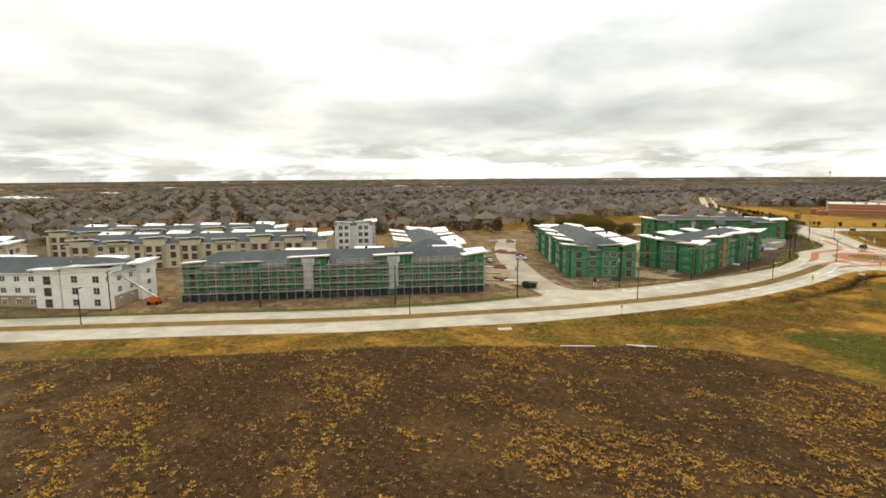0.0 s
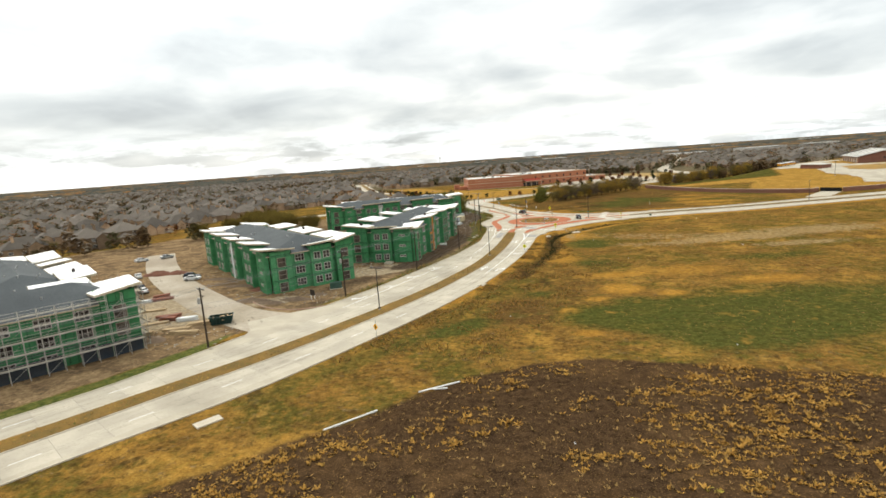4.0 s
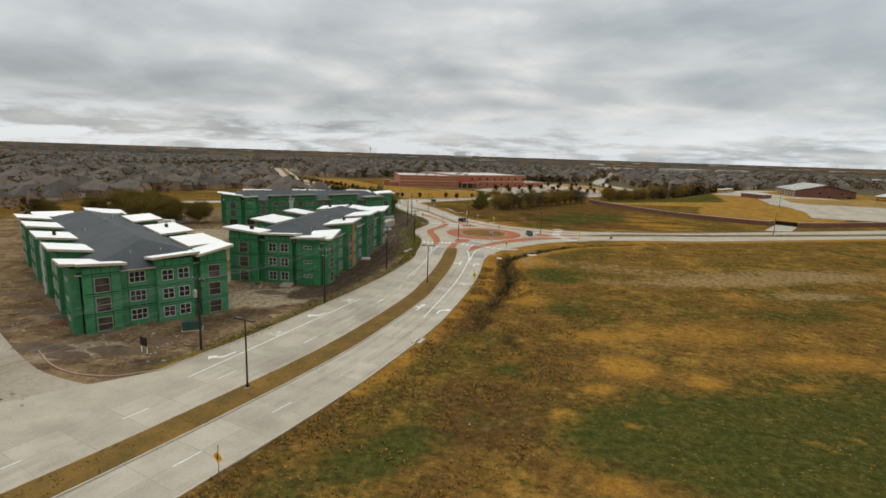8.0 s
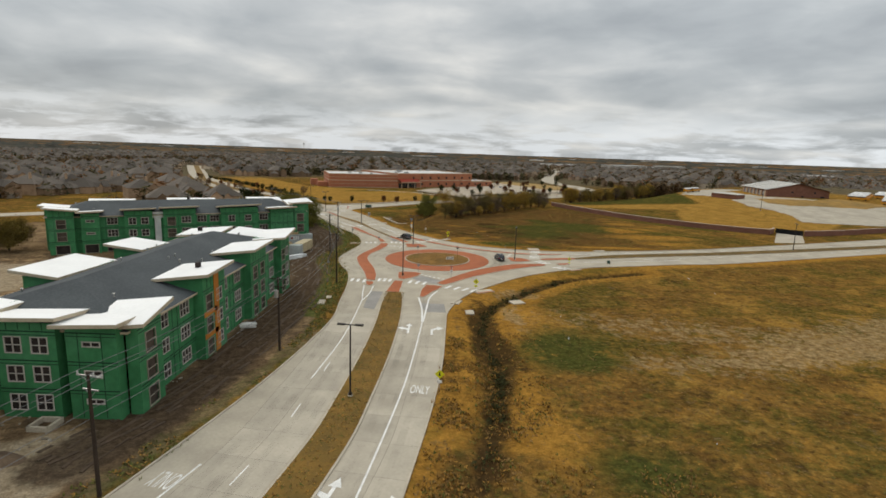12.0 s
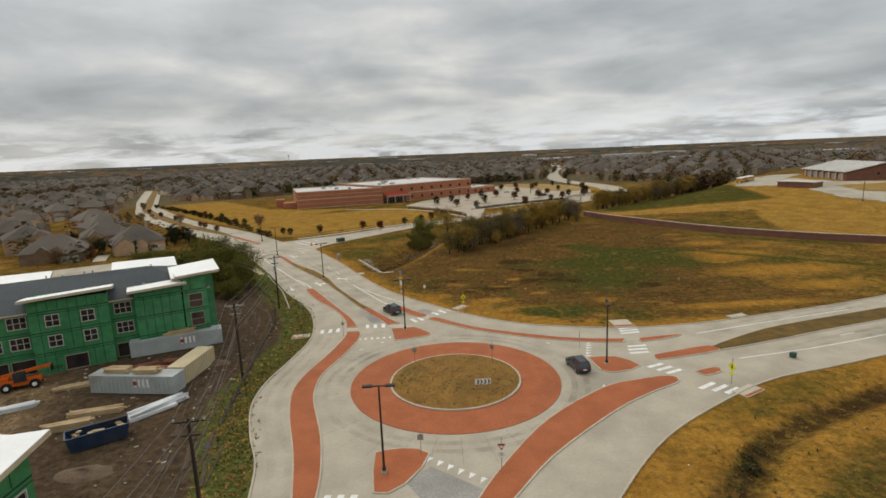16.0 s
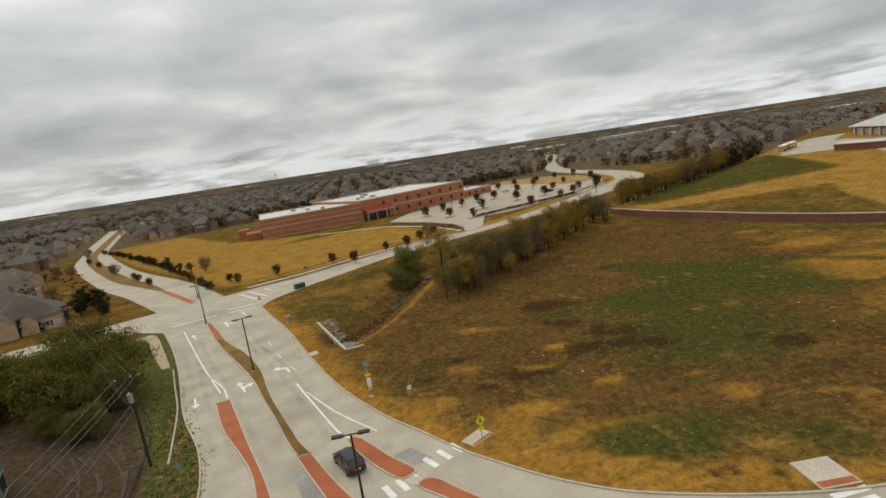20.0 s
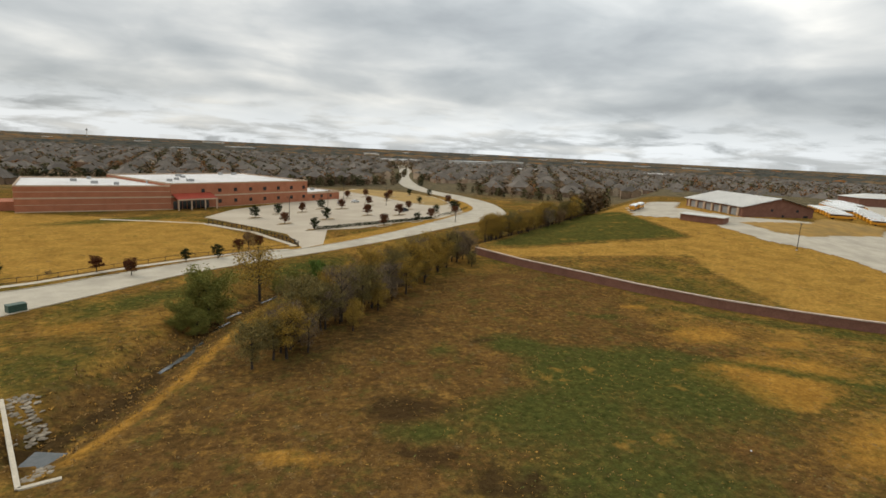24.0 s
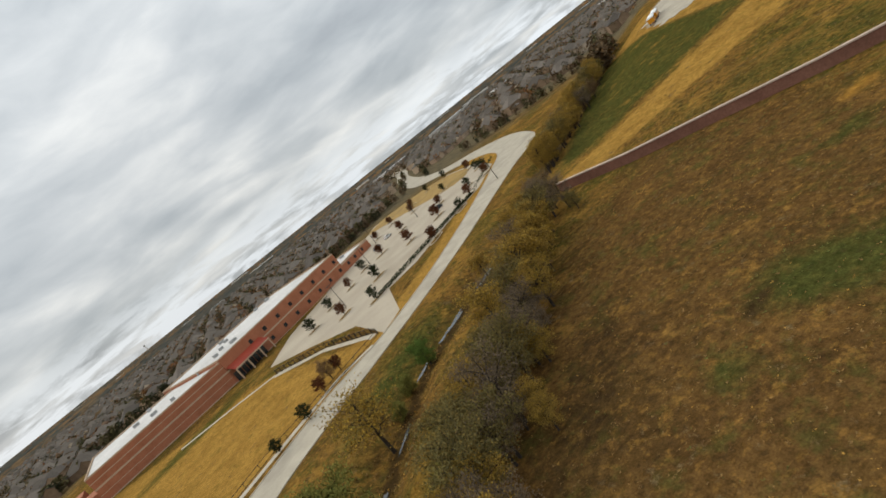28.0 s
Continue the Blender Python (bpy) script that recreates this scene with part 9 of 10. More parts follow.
for x, y, f in ((21.3, 2.8, 160), (-7.8, 21.1, 60)):
    t = thing("street_name_sign", "teal street name sign on a lamp post", "sign", pose(x, y, 2.9, 0, 0, f))
    m = Mesh()
    m.box((0.0, 0.62, 0), (0.03, 1.1, 0.24))
    part("sign_plate", m, mat("teal_sign", (0.05, 0.26, 0.24), None, 1, 0.5, bump=0), t)
    m = Mesh()
    m.box((0.018, 0.62, 0), (0.012, 0.8, 0.08))
    part("lettering", m, PAINT, t, "unreadable pale lettering bar")
ch = thing("chevron_sign", "white chevron board with black arrows on the island", "road sign", pose(3.4, -3.4, 0.35, 0, 0, -90))
m = Mesh()
for yy in (-0.7, 0.7):
    m.box((0, yy, 0.25), (0.07, 0.07, 0.7))
part("post", m, STEEL, ch)
m = Mesh()
m.box((0.05, 0, 0.85), (0.04, 2.0, 0.72))
part("board", m, PAINT, ch)
for k in range(4):
    m = Mesh()
    y0 = -0.72 + k * 0.46
    for s in (-1, 1):
        m.face((0.073, y0 - 0.09, 0.85 + s * 0.29), (0.073, y0 + 0.09, 0.85 + s * 0.29), (0.073, y0 + 0.27, 0.85), (0.073, y0 + 0.09, 0.85))
    part("chevron", m, BLACK, ch)
so = thing("solar_beacon", "solar-powered crossing beacon with panel, yellow lights and white cabinet", "beacon", pose(-10.0, 46.6, 0, 0, 0, -60))
for nm_, c, s, mt in (("footing", (0, 0, 0.12), (0.5, 0.5, 0.3), KERB), ("post", (0, 0, 2.3), (0.12, 0.12, 4.4), STEEL), ("cabinet", (0.14, 0, 2.2), (0.35, 0.45, 1.1), PAINT), ("beacon_light", (0.12, 0, 3.2), (0.2, 0.7, 0.35), AMBER), ("beacon_light", (0.12, 0, 1.3), (0.2, 0.5, 0.25), AMBER)):
    m = Mesh()
    m.box(c, s)
    part(nm_, m, mt, so)
m = Mesh()
m.box((0, 0, 0), (0.9, 0.7, 0.06), 0, pose(0, 0, 4.6, 0, 40, 0))
part("solar_panel", m, mat("solar_panel", (0.10, 0.12, 0.15), (0.14, 0.16, 0.19), 2, 0.2, bump=0), so, "tilted dark solar panel")
cone = thing("traffic_barrel", "orange traffic barrel at the junction corner", "barrel", pose(-44.8, 113.5, 0.03))
m = Mesh()
m.tube((0, 0, 0), (0, 0, 1.0), 0.32, 0.24, 10)
part("drum", m, mat("safety_orange", (0.75, 0.11, 0.02), None, 1, 0.6), cone)
m = Mesh()
m.tube((0, 0, 0.45), (0, 0, 0.62), 0.292, 0.272, 10)
part("stripe", m, PAINT, cone)


# ---- cars ----
def car(m, body_mat, label, kind="suv"):
    key = (kind, body_mat.name)
    if key in MODELS:
        return copy_thing(MODELS[key], m)
    t = thing("car", label, "car", m)
    L, W, H = (4.85, 1.92, 1.74) if kind == "suv" else (4.8, 1.84, 1.45)
    hl, hw = L / 2, W / 2
    # stations along the body: x, half width, sill, belt
    st = [(-hl, 0.80, 0.42, 0.78), (-hl + 0.12, 0.95, 0.30, 1.02), (-hl + 0.9, 1.0, 0.26, 1.06), (0.2, 1.0, 0.25, 1.02), (hl - 1.35, 1.0, 0.26, 1.0), (hl - 0.35, 0.94, 0.30, 0.86), (hl, 0.72, 0.42, 0.66)]
    b = Mesh()
    for x, k, lo, hi in st:
        w = hw * k
        b.v += [(x, -w * 0.96, lo), (x, -w, (lo + hi) / 2), (x, -w * 0.94, hi), (x, w * 0.94, hi), (x, w, (lo + hi) / 2), (x, w * 0.96, lo)]
    for i in range(len(st) - 1):
        for j in range(6):
            a0, a1 = i * 6 + j, i * 6 + (j + 1) % 6
            b.f.append((a0, a0 + 6, a1 + 6, a1))
    b.f += [tuple(range(6)), tuple(range(len(b.v) - 1, len(b.v) - 7, -1))]
    part("body", b, body_mat, t, smooth=False)
    top = H
    cab = [(-hl + (0.15 if kind == "suv" else 0.75), 1.02, 0.90), (-hl + (0.45 if kind == "suv" else 1.25), top - 0.06, 0.74), (0.1, top, 0.76), (hl - 2.05, top - 0.1, 0.74), (hl - 1.25, 1.0, 0.88)]
    g = Mesh()
    for x, z, k in cab:
        g.v += [(x, -hw * k, z), (x, hw * k, z)]
    low = [(x, 1.0) for x, z, k in cab]
    n = len(cab)
    for i in range(n - 1):
        g.f.append((2 * i, 2 * i + 2, 2 * i + 3, 2 * i + 1))
    g.f += [tuple(2 * i for i in range(n - 1, -1, -1)), tuple(2 * i + 1 for i in range(n))]
    part("glazing", g, GLASS, t, "dark tinted glazing")
    r = Mesh()
    x0, x1 = cab[1][0] + 0.05, cab[3][0]
    r.v += [(x0, -hw * 0.73, top - 0.03), (x0, hw * 0.73, top - 0.03), (0.1, hw * 0.75, top + 0.03), (0.1, -hw * 0.75, top + 0.03), (x1, hw * 0.72, top - 0.06), (x1, -hw * 0.72, top - 0.06)]
    r.f += [(0, 3, 2, 1), (3, 5, 4, 2)]
    rf = part("roof", r, body_mat, t)
    for s in (-1, 1):
        for xa, za, xb, zb in ((cab[0][0], 1.0, cab[1][0], top - 0.05), (-0.35, 1.0, -0.4, top - 0.02), (hl - 1.28, 1.0, hl - 2.05, top - 0.09)):
            pm = Mesh()
            pm.beam((xa, s * hw * 0.9, za), (xb, s * hw * 0.745, zb), 0.09)
            part("pillar", pm, body_mat, t)
        pm = Mesh()
        pm.beam((x0, s * hw * 0.62, top + 0.05), (x1, s * hw * 0.62, top + 0.03), 0.05)
        part("roof_rail", pm, body_mat, rf)
    for x in (-hl + 0.95, hl - 0.95):
        for s in (-1, 1):
            k = Mesh()
            k.tube((x, s * (hw - 0.22), 0.35), (x, s * (hw + 0.01), 0.35), 0.36, 0.36, 14)
            wh = part("wheel", k, BLACK, t, "black tyre")
            k = Mesh()
            k.tube((x, s * (hw + 0.012), 0.35), (x, s * (hw + 0.03), 0.35), 0.23, 0.2, 10)
            part("rim", k, STEEL, wh, "alloy rim")
    for s in (-1, 1):
        for nm_, x, z, mt in (("headlight", hl - 0.12, 0.72, INSUL), ("tail_light", -hl + 0.03, 0.92, mat("tail_lamp_red", (0.30, 0.012, 0.01), None, 2, 0.25, bump=0))):
            k = Mesh()
            k.box((x, s * hw * 0.68, z), (0.12, 0.3, 0.16))
            part(nm_, k, mt, t)
        k = Mesh()
        k.box((hl - 1.55, s * (hw + 0.08), 1.08), (0.14, 0.2, 0.14))
        part("mirror", k, body_mat, t)
    k = Mesh()
    k.box((-hl - 0.005, 0, 0.72), (0.02, 0.5, 0.13))
    part("number_plate", k, PAINT, t, "blank pale number plate")
    MODELS[key] = t
    return t


PAINTGREY = mat("dark_grey_car_paint", (0.035, 0.037, 0.042), (0.045, 0.047, 0.052), 0.8, 0.25, metal=0.3, spec=0.5, bump=0)
PAINTBLACK = mat("black_car_paint", (0.012, 0.012, 0.014), (0.018, 0.018, 0.02), 0.8, 0.2, spec=0.5, bump=0)
PAINTWHITE = mat("white_car_paint", (0.62, 0.62, 0.60), (0.56, 0.56, 0.55), 0.8, 0.3, bump=0)
PAINTSILVER = mat("silver_car_paint", (0.36, 0.37, 0.38), (0.32, 0.33, 0.34), 0.8, 0.3, metal=0.5, bump=0)
PAINTRED = mat("red_truck_paint", (0.22, 0.03, 0.02), (0.18, 0.025, 0.018), 0.8, 0.4, bump=0)
car(pose(17.0, 2.0, 0.035, 0, 0, 99), PAINTGREY, "dark grey sport utility car on the roundabout")
car(pose(-10.9, 31.6, 0.035, 0, 0, 121), PAINTBLACK, "black sport utility car leaving the roundabout")
for x, y, a, mt, lb in ((-116.5, -106, 140, PAINTWHITE, "white car parked on the building site"), (-97, -124.5, 150, PAINTSILVER, "silver car parked on the building site"), (-101, -121.5, 150, PAINTBLACK, "black car parked on the building site"), (-93.4, -109.6, 20, PAINTWHITE, "white car parked on the building site"),
                        (-95.5, -107.2, 25, PAINTBLACK, "black car parked on the building site"), (-136, -72, 60, PAINTSILVER, "silver car parked on the building site"), (-142, -78, 60, PAINTWHITE, "white car parked on the building site"),
                        (40, 292, 36, PAINTSILVER, "silver car in the school car park"), (48, 298, 36, PAINTWHITE, "white car in the school car park"), (66, 262, 36, PAINTGREY, "dark grey car in the school car park")):
    car(pose(x, y, 0.04, 0, 0, a), mt, lb, "sedan" if mt in (PAINTWHITE, PAINTSILVER) else "suv")

# ---- scaffolding along the block by the road ----
sc = thing("scaffolding", "steel frame scaffolding with plank decks along the facade", "scaffolding", pose(-105.2, -236.4, 0, 0, 0, B4ang))
SCAFMAT = mat("scaffold_tube", (0.46, 0.44, 0.40), (0.34, 0.32, 0.28), 1.2, 0.55, metal=0.2, bump=0)
PLANK = mat("scaffold_plank", (0.58, 0.51, 0.40), (0.46, 0.40, 0.30), 0.8, 0.85, random_v=0.25)
NET = mat("dark_debris_net", (0.030, 0.040, 0.050), (0.045, 0.050, 0.055), 0.7, 0.9)
stand = Mesh()
for y in (-1.75, -3.0):
    stand.tube((0, y, 0), (0, y, 11.2), 0.045, n=5, caps=False)
for k in range(6):
    stand.tube((0, -1.75, 0.3 + k * 2.0), (0, -3.0, 0.3 + k * 2.0), 0.035, n=4, caps=False)
stand_me = stand.data("frame", SCAFMAT)
plank = Mesh()
for j in range(3):
    plank.box((1.22, -2.05 - j * 0.34, 0), (2.4, 0.3, 0.06))
plank_me = plank.data("deck", PLANK)
rail = Mesh()
for dz in (0.5, 1.0):
    rail.tube((0, -3.0, dz), (2.44, -3.0, dz), 0.03, n=4, caps=False)
rail.box((1.22, -3.02, 0.1), (2.44, 0.04, 0.2))
rail_me = rail.data("guard_rail", SCAFMAT)
brace = Mesh()
brace.tube((0, -3.02, 0.1), (2.44, -3.02, 2.0), 0.025, n=4, caps=False)
brace_me = brace.data("brace", SCAFMAT)
for i in range(37):
    o = new("frame", stand_me)
    o.parent, o.location = sc, (i * 2.4 - 0.4, 0, 0)
    if i < 36:
        for k in range(5):
            if k == 4 and i % 9 > 6:
                continue
            d = new("deck", plank_me)
            d.parent, d.location = sc, (i * 2.4 - 0.4, 0, 2.3 + k * 2.0)
            r_ = new("guard_rail", rail_me)
            r_.parent, r_.location = d, (0, 0, 0)
        if i % 2 == 0:
            for k in range(5):
                b = new("brace", brace_me)
                b.parent, b.location = sc, (i * 2.4 - 0.4, 0, 0.3 + k * 2.0)
for i in range(36):
    if i % 7 != 3:
        net = Mesh()
        net.face((i * 2.4 - 0.3, -1.62, 0.0), (i * 2.4 + 1.9, -1.62, 0.0), (i * 2.4 + 1.9, -1.62, 2.6), (i * 2.4 - 0.3, -1.62, 2.6))
        part("ground_netting", net, NET, sc, "dark sheeting behind the lowest lift")
# short scaffold at the end by the driveway and on the tower
for (ox, oy, an, n) in ((-60.6, -163.0, B4ang + 90, 8), (-156.5, -142.8, B4ang + 90, 6)):
    s2 = thing("scaffolding", "end scaffold tower with plank decks", "scaffolding", pose(ox, oy, 0, 0, 0, an))
    for i in range(n):
        o = new("frame", stand_me)
        o.parent, o.location = s2, (i * 2.4, 1.4, 0)
        if i < n - 1:
            for k in range(5):
                d = new("deck", plank_me)
                d.parent, d.location = s2, (i * 2.4, 1.4, 2.3 + k * 2.0)
                r_ = new("guard_rail", rail_me)
                r_.parent = d


# ---- site machines and stores ----
def box_thing(name, label, cat, x, y, a, size, material, extra=()):
    t = thing(name, label, cat, pose(x, y, 0, 0, 0, a))
    L, W, H = size
    m = Mesh()
    m.prism([(-L / 2, -W / 2), (L / 2, -W / 2), (L / 2, W / 2), (-L / 2, W / 2)], 0.1, H)
    part("body", m, material, t)
    for nm_, mm, mt in extra:
        part(nm_, mm, mt, t)
    return t


def ribs(L, W, H, n, d=0.06):
    m = Mesh()
    for i in range(n):
        x = -L / 2 + L * (i + 0.5) / n
        for s in (-1, 1):
            m.box((x, s * (W / 2 + d / 2), H / 2 + 0.05), (L / n * 0.5, d, H - 0.25))
    return m


CONT = mat("pale_container_paint", (0.40, 0.43, 0.42), (0.33, 0.36, 0.35), 0.6, 0.5, c=(0.25, 0.22, 0.18), bump=0.03)
CONTTAN = mat("tan_container_paint", (0.56, 0.47, 0.30), (0.48, 0.40, 0.25), 0.6, 0.6, bump=0.03)
BLUE = mat("dark_blue_skip_paint", (0.035, 0.06, 0.11), (0.05, 0.075, 0.12), 0.8, 0.5, c=(0.10, 0.07, 0.05), bump=0.03)
DGREEN = mat("dark_green_skip_paint", (0.018, 0.045, 0.038), (0.025, 0.055, 0.046), 0.8, 0.5, bump=0.03)
for x, y, a, mt, L, lb in ((-45.0, 17.2, 24, CONT, 13.5, "long pale storage container with a red logo patch"), (-43.0, 1.4, -8, CONT, 12.2, "pale storage container loaded with lumber"), (-37.9, 6.5, 84, CONTTAN, 8.0, "tan steel storage container beside the block")):
    H = 2.6
    lg = Mesh()
    lg.box((L * 0.12, -1.29, 1.6), (2.4, 0.03, 1.1))
    lg2 = Mesh()
    lg2.tube((L * 0.05, -1.31, 1.6), (L * 0.05, -1.34, 1.6), 0.32, n=12)
    box_thing("storage_container", lb, "container", x, y, a, (L, 2.5, H), mt, [("ribs", ribs(L, 2.5, H, int(L / 0.6)), mt)] + ([("logo_panel", lg, PAINT), ("logo", lg2, RED)] if mt is CONT else []))


def skip(x, y, a, mt, label, L=5.2):
    t = thing("skip_container", label, "dumpster", pose(x, y, 0, 0, 0, a))
    m = Mesh()
    W, H = 2.3, 1.7
    lo, hi = [(-L / 2 + 0.4, -W / 2), (L / 2 - 0.4, -W / 2), (L / 2 - 0.4, W / 2), (-L / 2 + 0.4, W / 2)], [(-L / 2, -W / 2), (L / 2, -W / 2), (L / 2, W / 2), (-L / 2, W / 2)]
    for k in range(4):
        j = (k + 1) % 4
        m.face((*lo[k], 0.15), (*lo[j], 0.15), (*hi[j], H), (*hi[k], H))
        m.face((*hi[j], H), (*lo[j], 0.2), (*lo[k], 0.2), (*hi[k], H))
    m.face(*[(*p, 0.25) for p in lo])
    part("body", m, mt, t)
    r_ = Mesh()
    for k in range(4):
        r_.beam((*hi[k], H), (*hi[(k + 1) % 4], H), 0.12, 0.12)
    for i in range(6):
        xx = -L / 2 + 0.6 + i * (L - 1.2) / 5
        for s in (-1, 1):
            r_.beam((xx, s * (W / 2 + 0.04), 0.2), (xx, s * (W / 2 + 0.04), H), 0.08)
    part("rim", r_, mt, t)
    rr = random.Random(int(x * 3))
    d = Mesh()
    for i in range(14):
        d.box((rr.uniform(-L / 2 + 0.5, L / 2 - 0.5), rr.uniform(-0.8, 0.8), rr.uniform(1.0, 1.6)), (rr.uniform(0.4, 1.6), rr.uniform(0.2, 0.5), 0.15), rr.uniform(0, 3))
    part("debris", d, LUMBER, t, "building waste")


skip(-53.6, -149.2, 30, DGREEN, "dark green waste skip beside the driveway", 4.6), skip(-40.2, -11.8, 34, BLUE, "dark blue waste skip by the track", 6.0)
cabinet(-41.8, -120.4, 2.9, 1.7, 1.5, 30, UTILGREEN, "dark green transformer box on a pale slab")


def telehandler(x, y, a):
    OR = mat("machine_orange", (0.62, 0.12, 0.015), (0.52, 0.10, 0.015), 0.8, 0.45, bump=0.02)
    t = thing("telehandler", "orange telescopic handler on black tyres", "machine", pose(x, y, 0, 0, 0, a))
    b = Mesh()
    b.box((0, 0, 1.0), (4.6, 1.5, 0.7)), b.box((-1.8, 0.1, 1.55), (1.0, 1.3, 0.6))
    part("chassis", b, OR, t)
    c = Mesh()
    c.prism([(-0.7, -0.95), (0.8, -0.95), (0.6, -0.15), (-0.6, -0.15)], 1.2, 2.5)
    part("cab", c, GLASS, t, "dark glazed cab")
    bm_ = Mesh()
    bm_.beam((-2.2, 0.3, 2.0), (3.6, 0.3, 2.6), 0.35, 0.4)
    part("boom", bm_, OR, t)
    fk = Mesh()
    for s in (-0.4, 0.4):
        fk.box((4.2, 0.3 + s, 2.0), (1.3, 0.12, 0.08))
    fk.box((3.6, 0.3, 2.2), (0.12, 1.2, 0.8))
    part("forks", fk, BLACK, t)
    for xx in (-1.6, 1.6):
        for yy in (-0.95, 0.95):
            w = Mesh()
            w.tube((xx, yy - 0.2, 0.65), (xx, yy + 0.2, 0.65), 0.65, n=14)
            wh = part("wheel", w, BLACK, t)
            w = Mesh()
            w.tube((xx, yy + 0.21 * (1 if yy > 0 else -1), 0.65), (xx, yy + 0.25 * (1 if yy > 0 else -1), 0.65), 0.3, n=10)
            part("rim", w, PAINT, wh)
    return t


telehandler(-60.6, 4.0, 27), telehandler(-110, -40, 60)
lift = thing("boom_lift", "orange boom lift with its grey arm raised", "machine", pose(-106.8, -244.0, 0, 0, 0, 233))
m = Mesh()
m.box((0, 0, 0.95), (3.0, 1.9, 0.8)), m.box((-0.3, 0, 1.7), (2.2, 1.6, 0.8))
part("chassis", m, mat("machine_orange", (0.62, 0.12, 0.015)), lift)
m = Mesh()
m.beam((-0.8, 0, 2.0), (5.6, 0, 6.2), 0.35, 0.4), m.beam((5.6, 0, 6.2), (12.4, 0, 11.0), 0.26, 0.3)
part("boom", m, STEEL, lift, "grey telescopic arm")
m = Mesh()
for z in (10.7, 11.2, 11.8):
    for p, q in (((12.4, -0.6), (13.4, -0.6)), ((13.4, -0.6), (13.4, 0.6)), ((13.4, 0.6), (12.4, 0.6)), ((12.4, 0.6), (12.4, -0.6))):
        m.beam((*p, z), (*q, z), 0.05)
part("basket", m, STEEL, lift)
for xx in (-1.1, 1.1):
    for yy in (-0.95, 0.95):
        m = Mesh()
        m.tube((xx, yy - 0.18, 0.5), (xx, yy + 0.18, 0.5), 0.5, n=12)
        part("wheel", m, BLACK, lift)
for x, y, a, L in ((-121, -15.5, 30, 9.5), (-117, -10.5, 26, 7.0), (-128, -21, 30, 6.5)):
    box_thing("site_trailer", "white site trailer with dark windows", "trailer", x, y, a, (L, 2.6, 3.0), PAINTWHITE, [("window", (lambda mm: (mm.box((0, -1.31, 1.9), (L * 0.6, 0.04, 0.7)), mm)[1])(Mesh()), GLASS)])


def heap(x, y, rx, ry, h, material, name, label, seed, kind="stuff"):
    """A lumpy heap of loose stuff."""
    m = Mesh()
    n, rings_ = 22, 6
    for j in range(rings_ + 1):
        f = j / rings_
        for i in range(n):
            a = 2 * math.pi * i / n
            k = (1 - f) * (1 + 0.18 * noise.noise(Vector((math.cos(a) * 2 + seed, math.sin(a) * 2, f * 3))))
            m.v.append((x + math.cos(a) * rx * k, y + math.sin(a) * ry * k, -0.05 + h * (1 - (1 - f) ** 1.7) * (0.8 + 0.4 * noise.noise(Vector((i * 0.5, j * 0.8, seed))))))
    for j in range(rings_):
        for i in range(n):
            a, b = j * n + i, j * n + (i + 1) % n
            m.f.append((a, b, b + n, a + n))
    solo(name, m, material, label, "heap", kind, smooth=True)


REDSOIL = mat("red_brown_soil", (0.16, 0.065, 0.038), (0.12, 0.05, 0.03), 0.6, 0.95, bump=0.5, fine=4)
DIRT = mat("loose_brown_soil", (0.16, 0.11, 0.07), (0.11, 0.075, 0.05), 0.6, 0.95, bump=0.5, fine=4)
for i, (x, y, rx, ry, h, mt) in enumerate(((-113, -101.5, 5.5, 3.2, 1.6, REDSOIL), (-107, -100, 4, 2.6, 1.2, REDSOIL), (-58, -132, 5, 2.2, 0.7, DIRT), (-47, -131, 4.5, 1.8, 0.7, DIRT), (-52, -134, 3.5, 1.6, 0.6, DIRT), (-44, -126.5, 3.2, 1.6, 0.5, DIRT), (-39.5, -96.5, 3.6, 1.6, 0.6, DIRT), (-70, -117.5, 7, 1.6, 0.6, DIRT),
                                           (-84, -109, 6, 1.6, 0.6, DIRT), (-62, -122, 4, 1.6, 0.7, REDSOIL), (-34, -60, 1.4, 6, 0.5, DIRT), (-33, -40, 1.3, 5, 0.45, DIRT), (-62, -160, 4, 2.5, 0.9, DIRT), (-38, -18, 3, 1.6, 0.7, DIRT), (-36, 10, 2.2, 1.4, 0.6, DIRT))):
    heap(x, y, rx, ry, h, mt, "soil_heap", "lumpy heap of bare building-site soil", i * 1.7 + 0.3)


def lumber_stack(x, y, a, L, w, n, material, label, seed=1):
    t = thing("lumber_stack", label, "lumber", pose(x, y, 0, 0, 0, a))
    rr = random.Random(seed)
    for k in range(n):
        m = Mesh()
        j = 4
        for i in range(j):
            m.box((rr.uniform(-0.25, 0.25), -w / 2 + (i + 0.5) * w / j + rr.uniform(-0.06, 0.06), 0.1 + k * 0.2), (L * rr.uniform(0.85, 1.05), w / j * 0.86, 0.17), rr.uniform(-0.05, 0.05))
        part("board_layer", m, material, t)
    return t


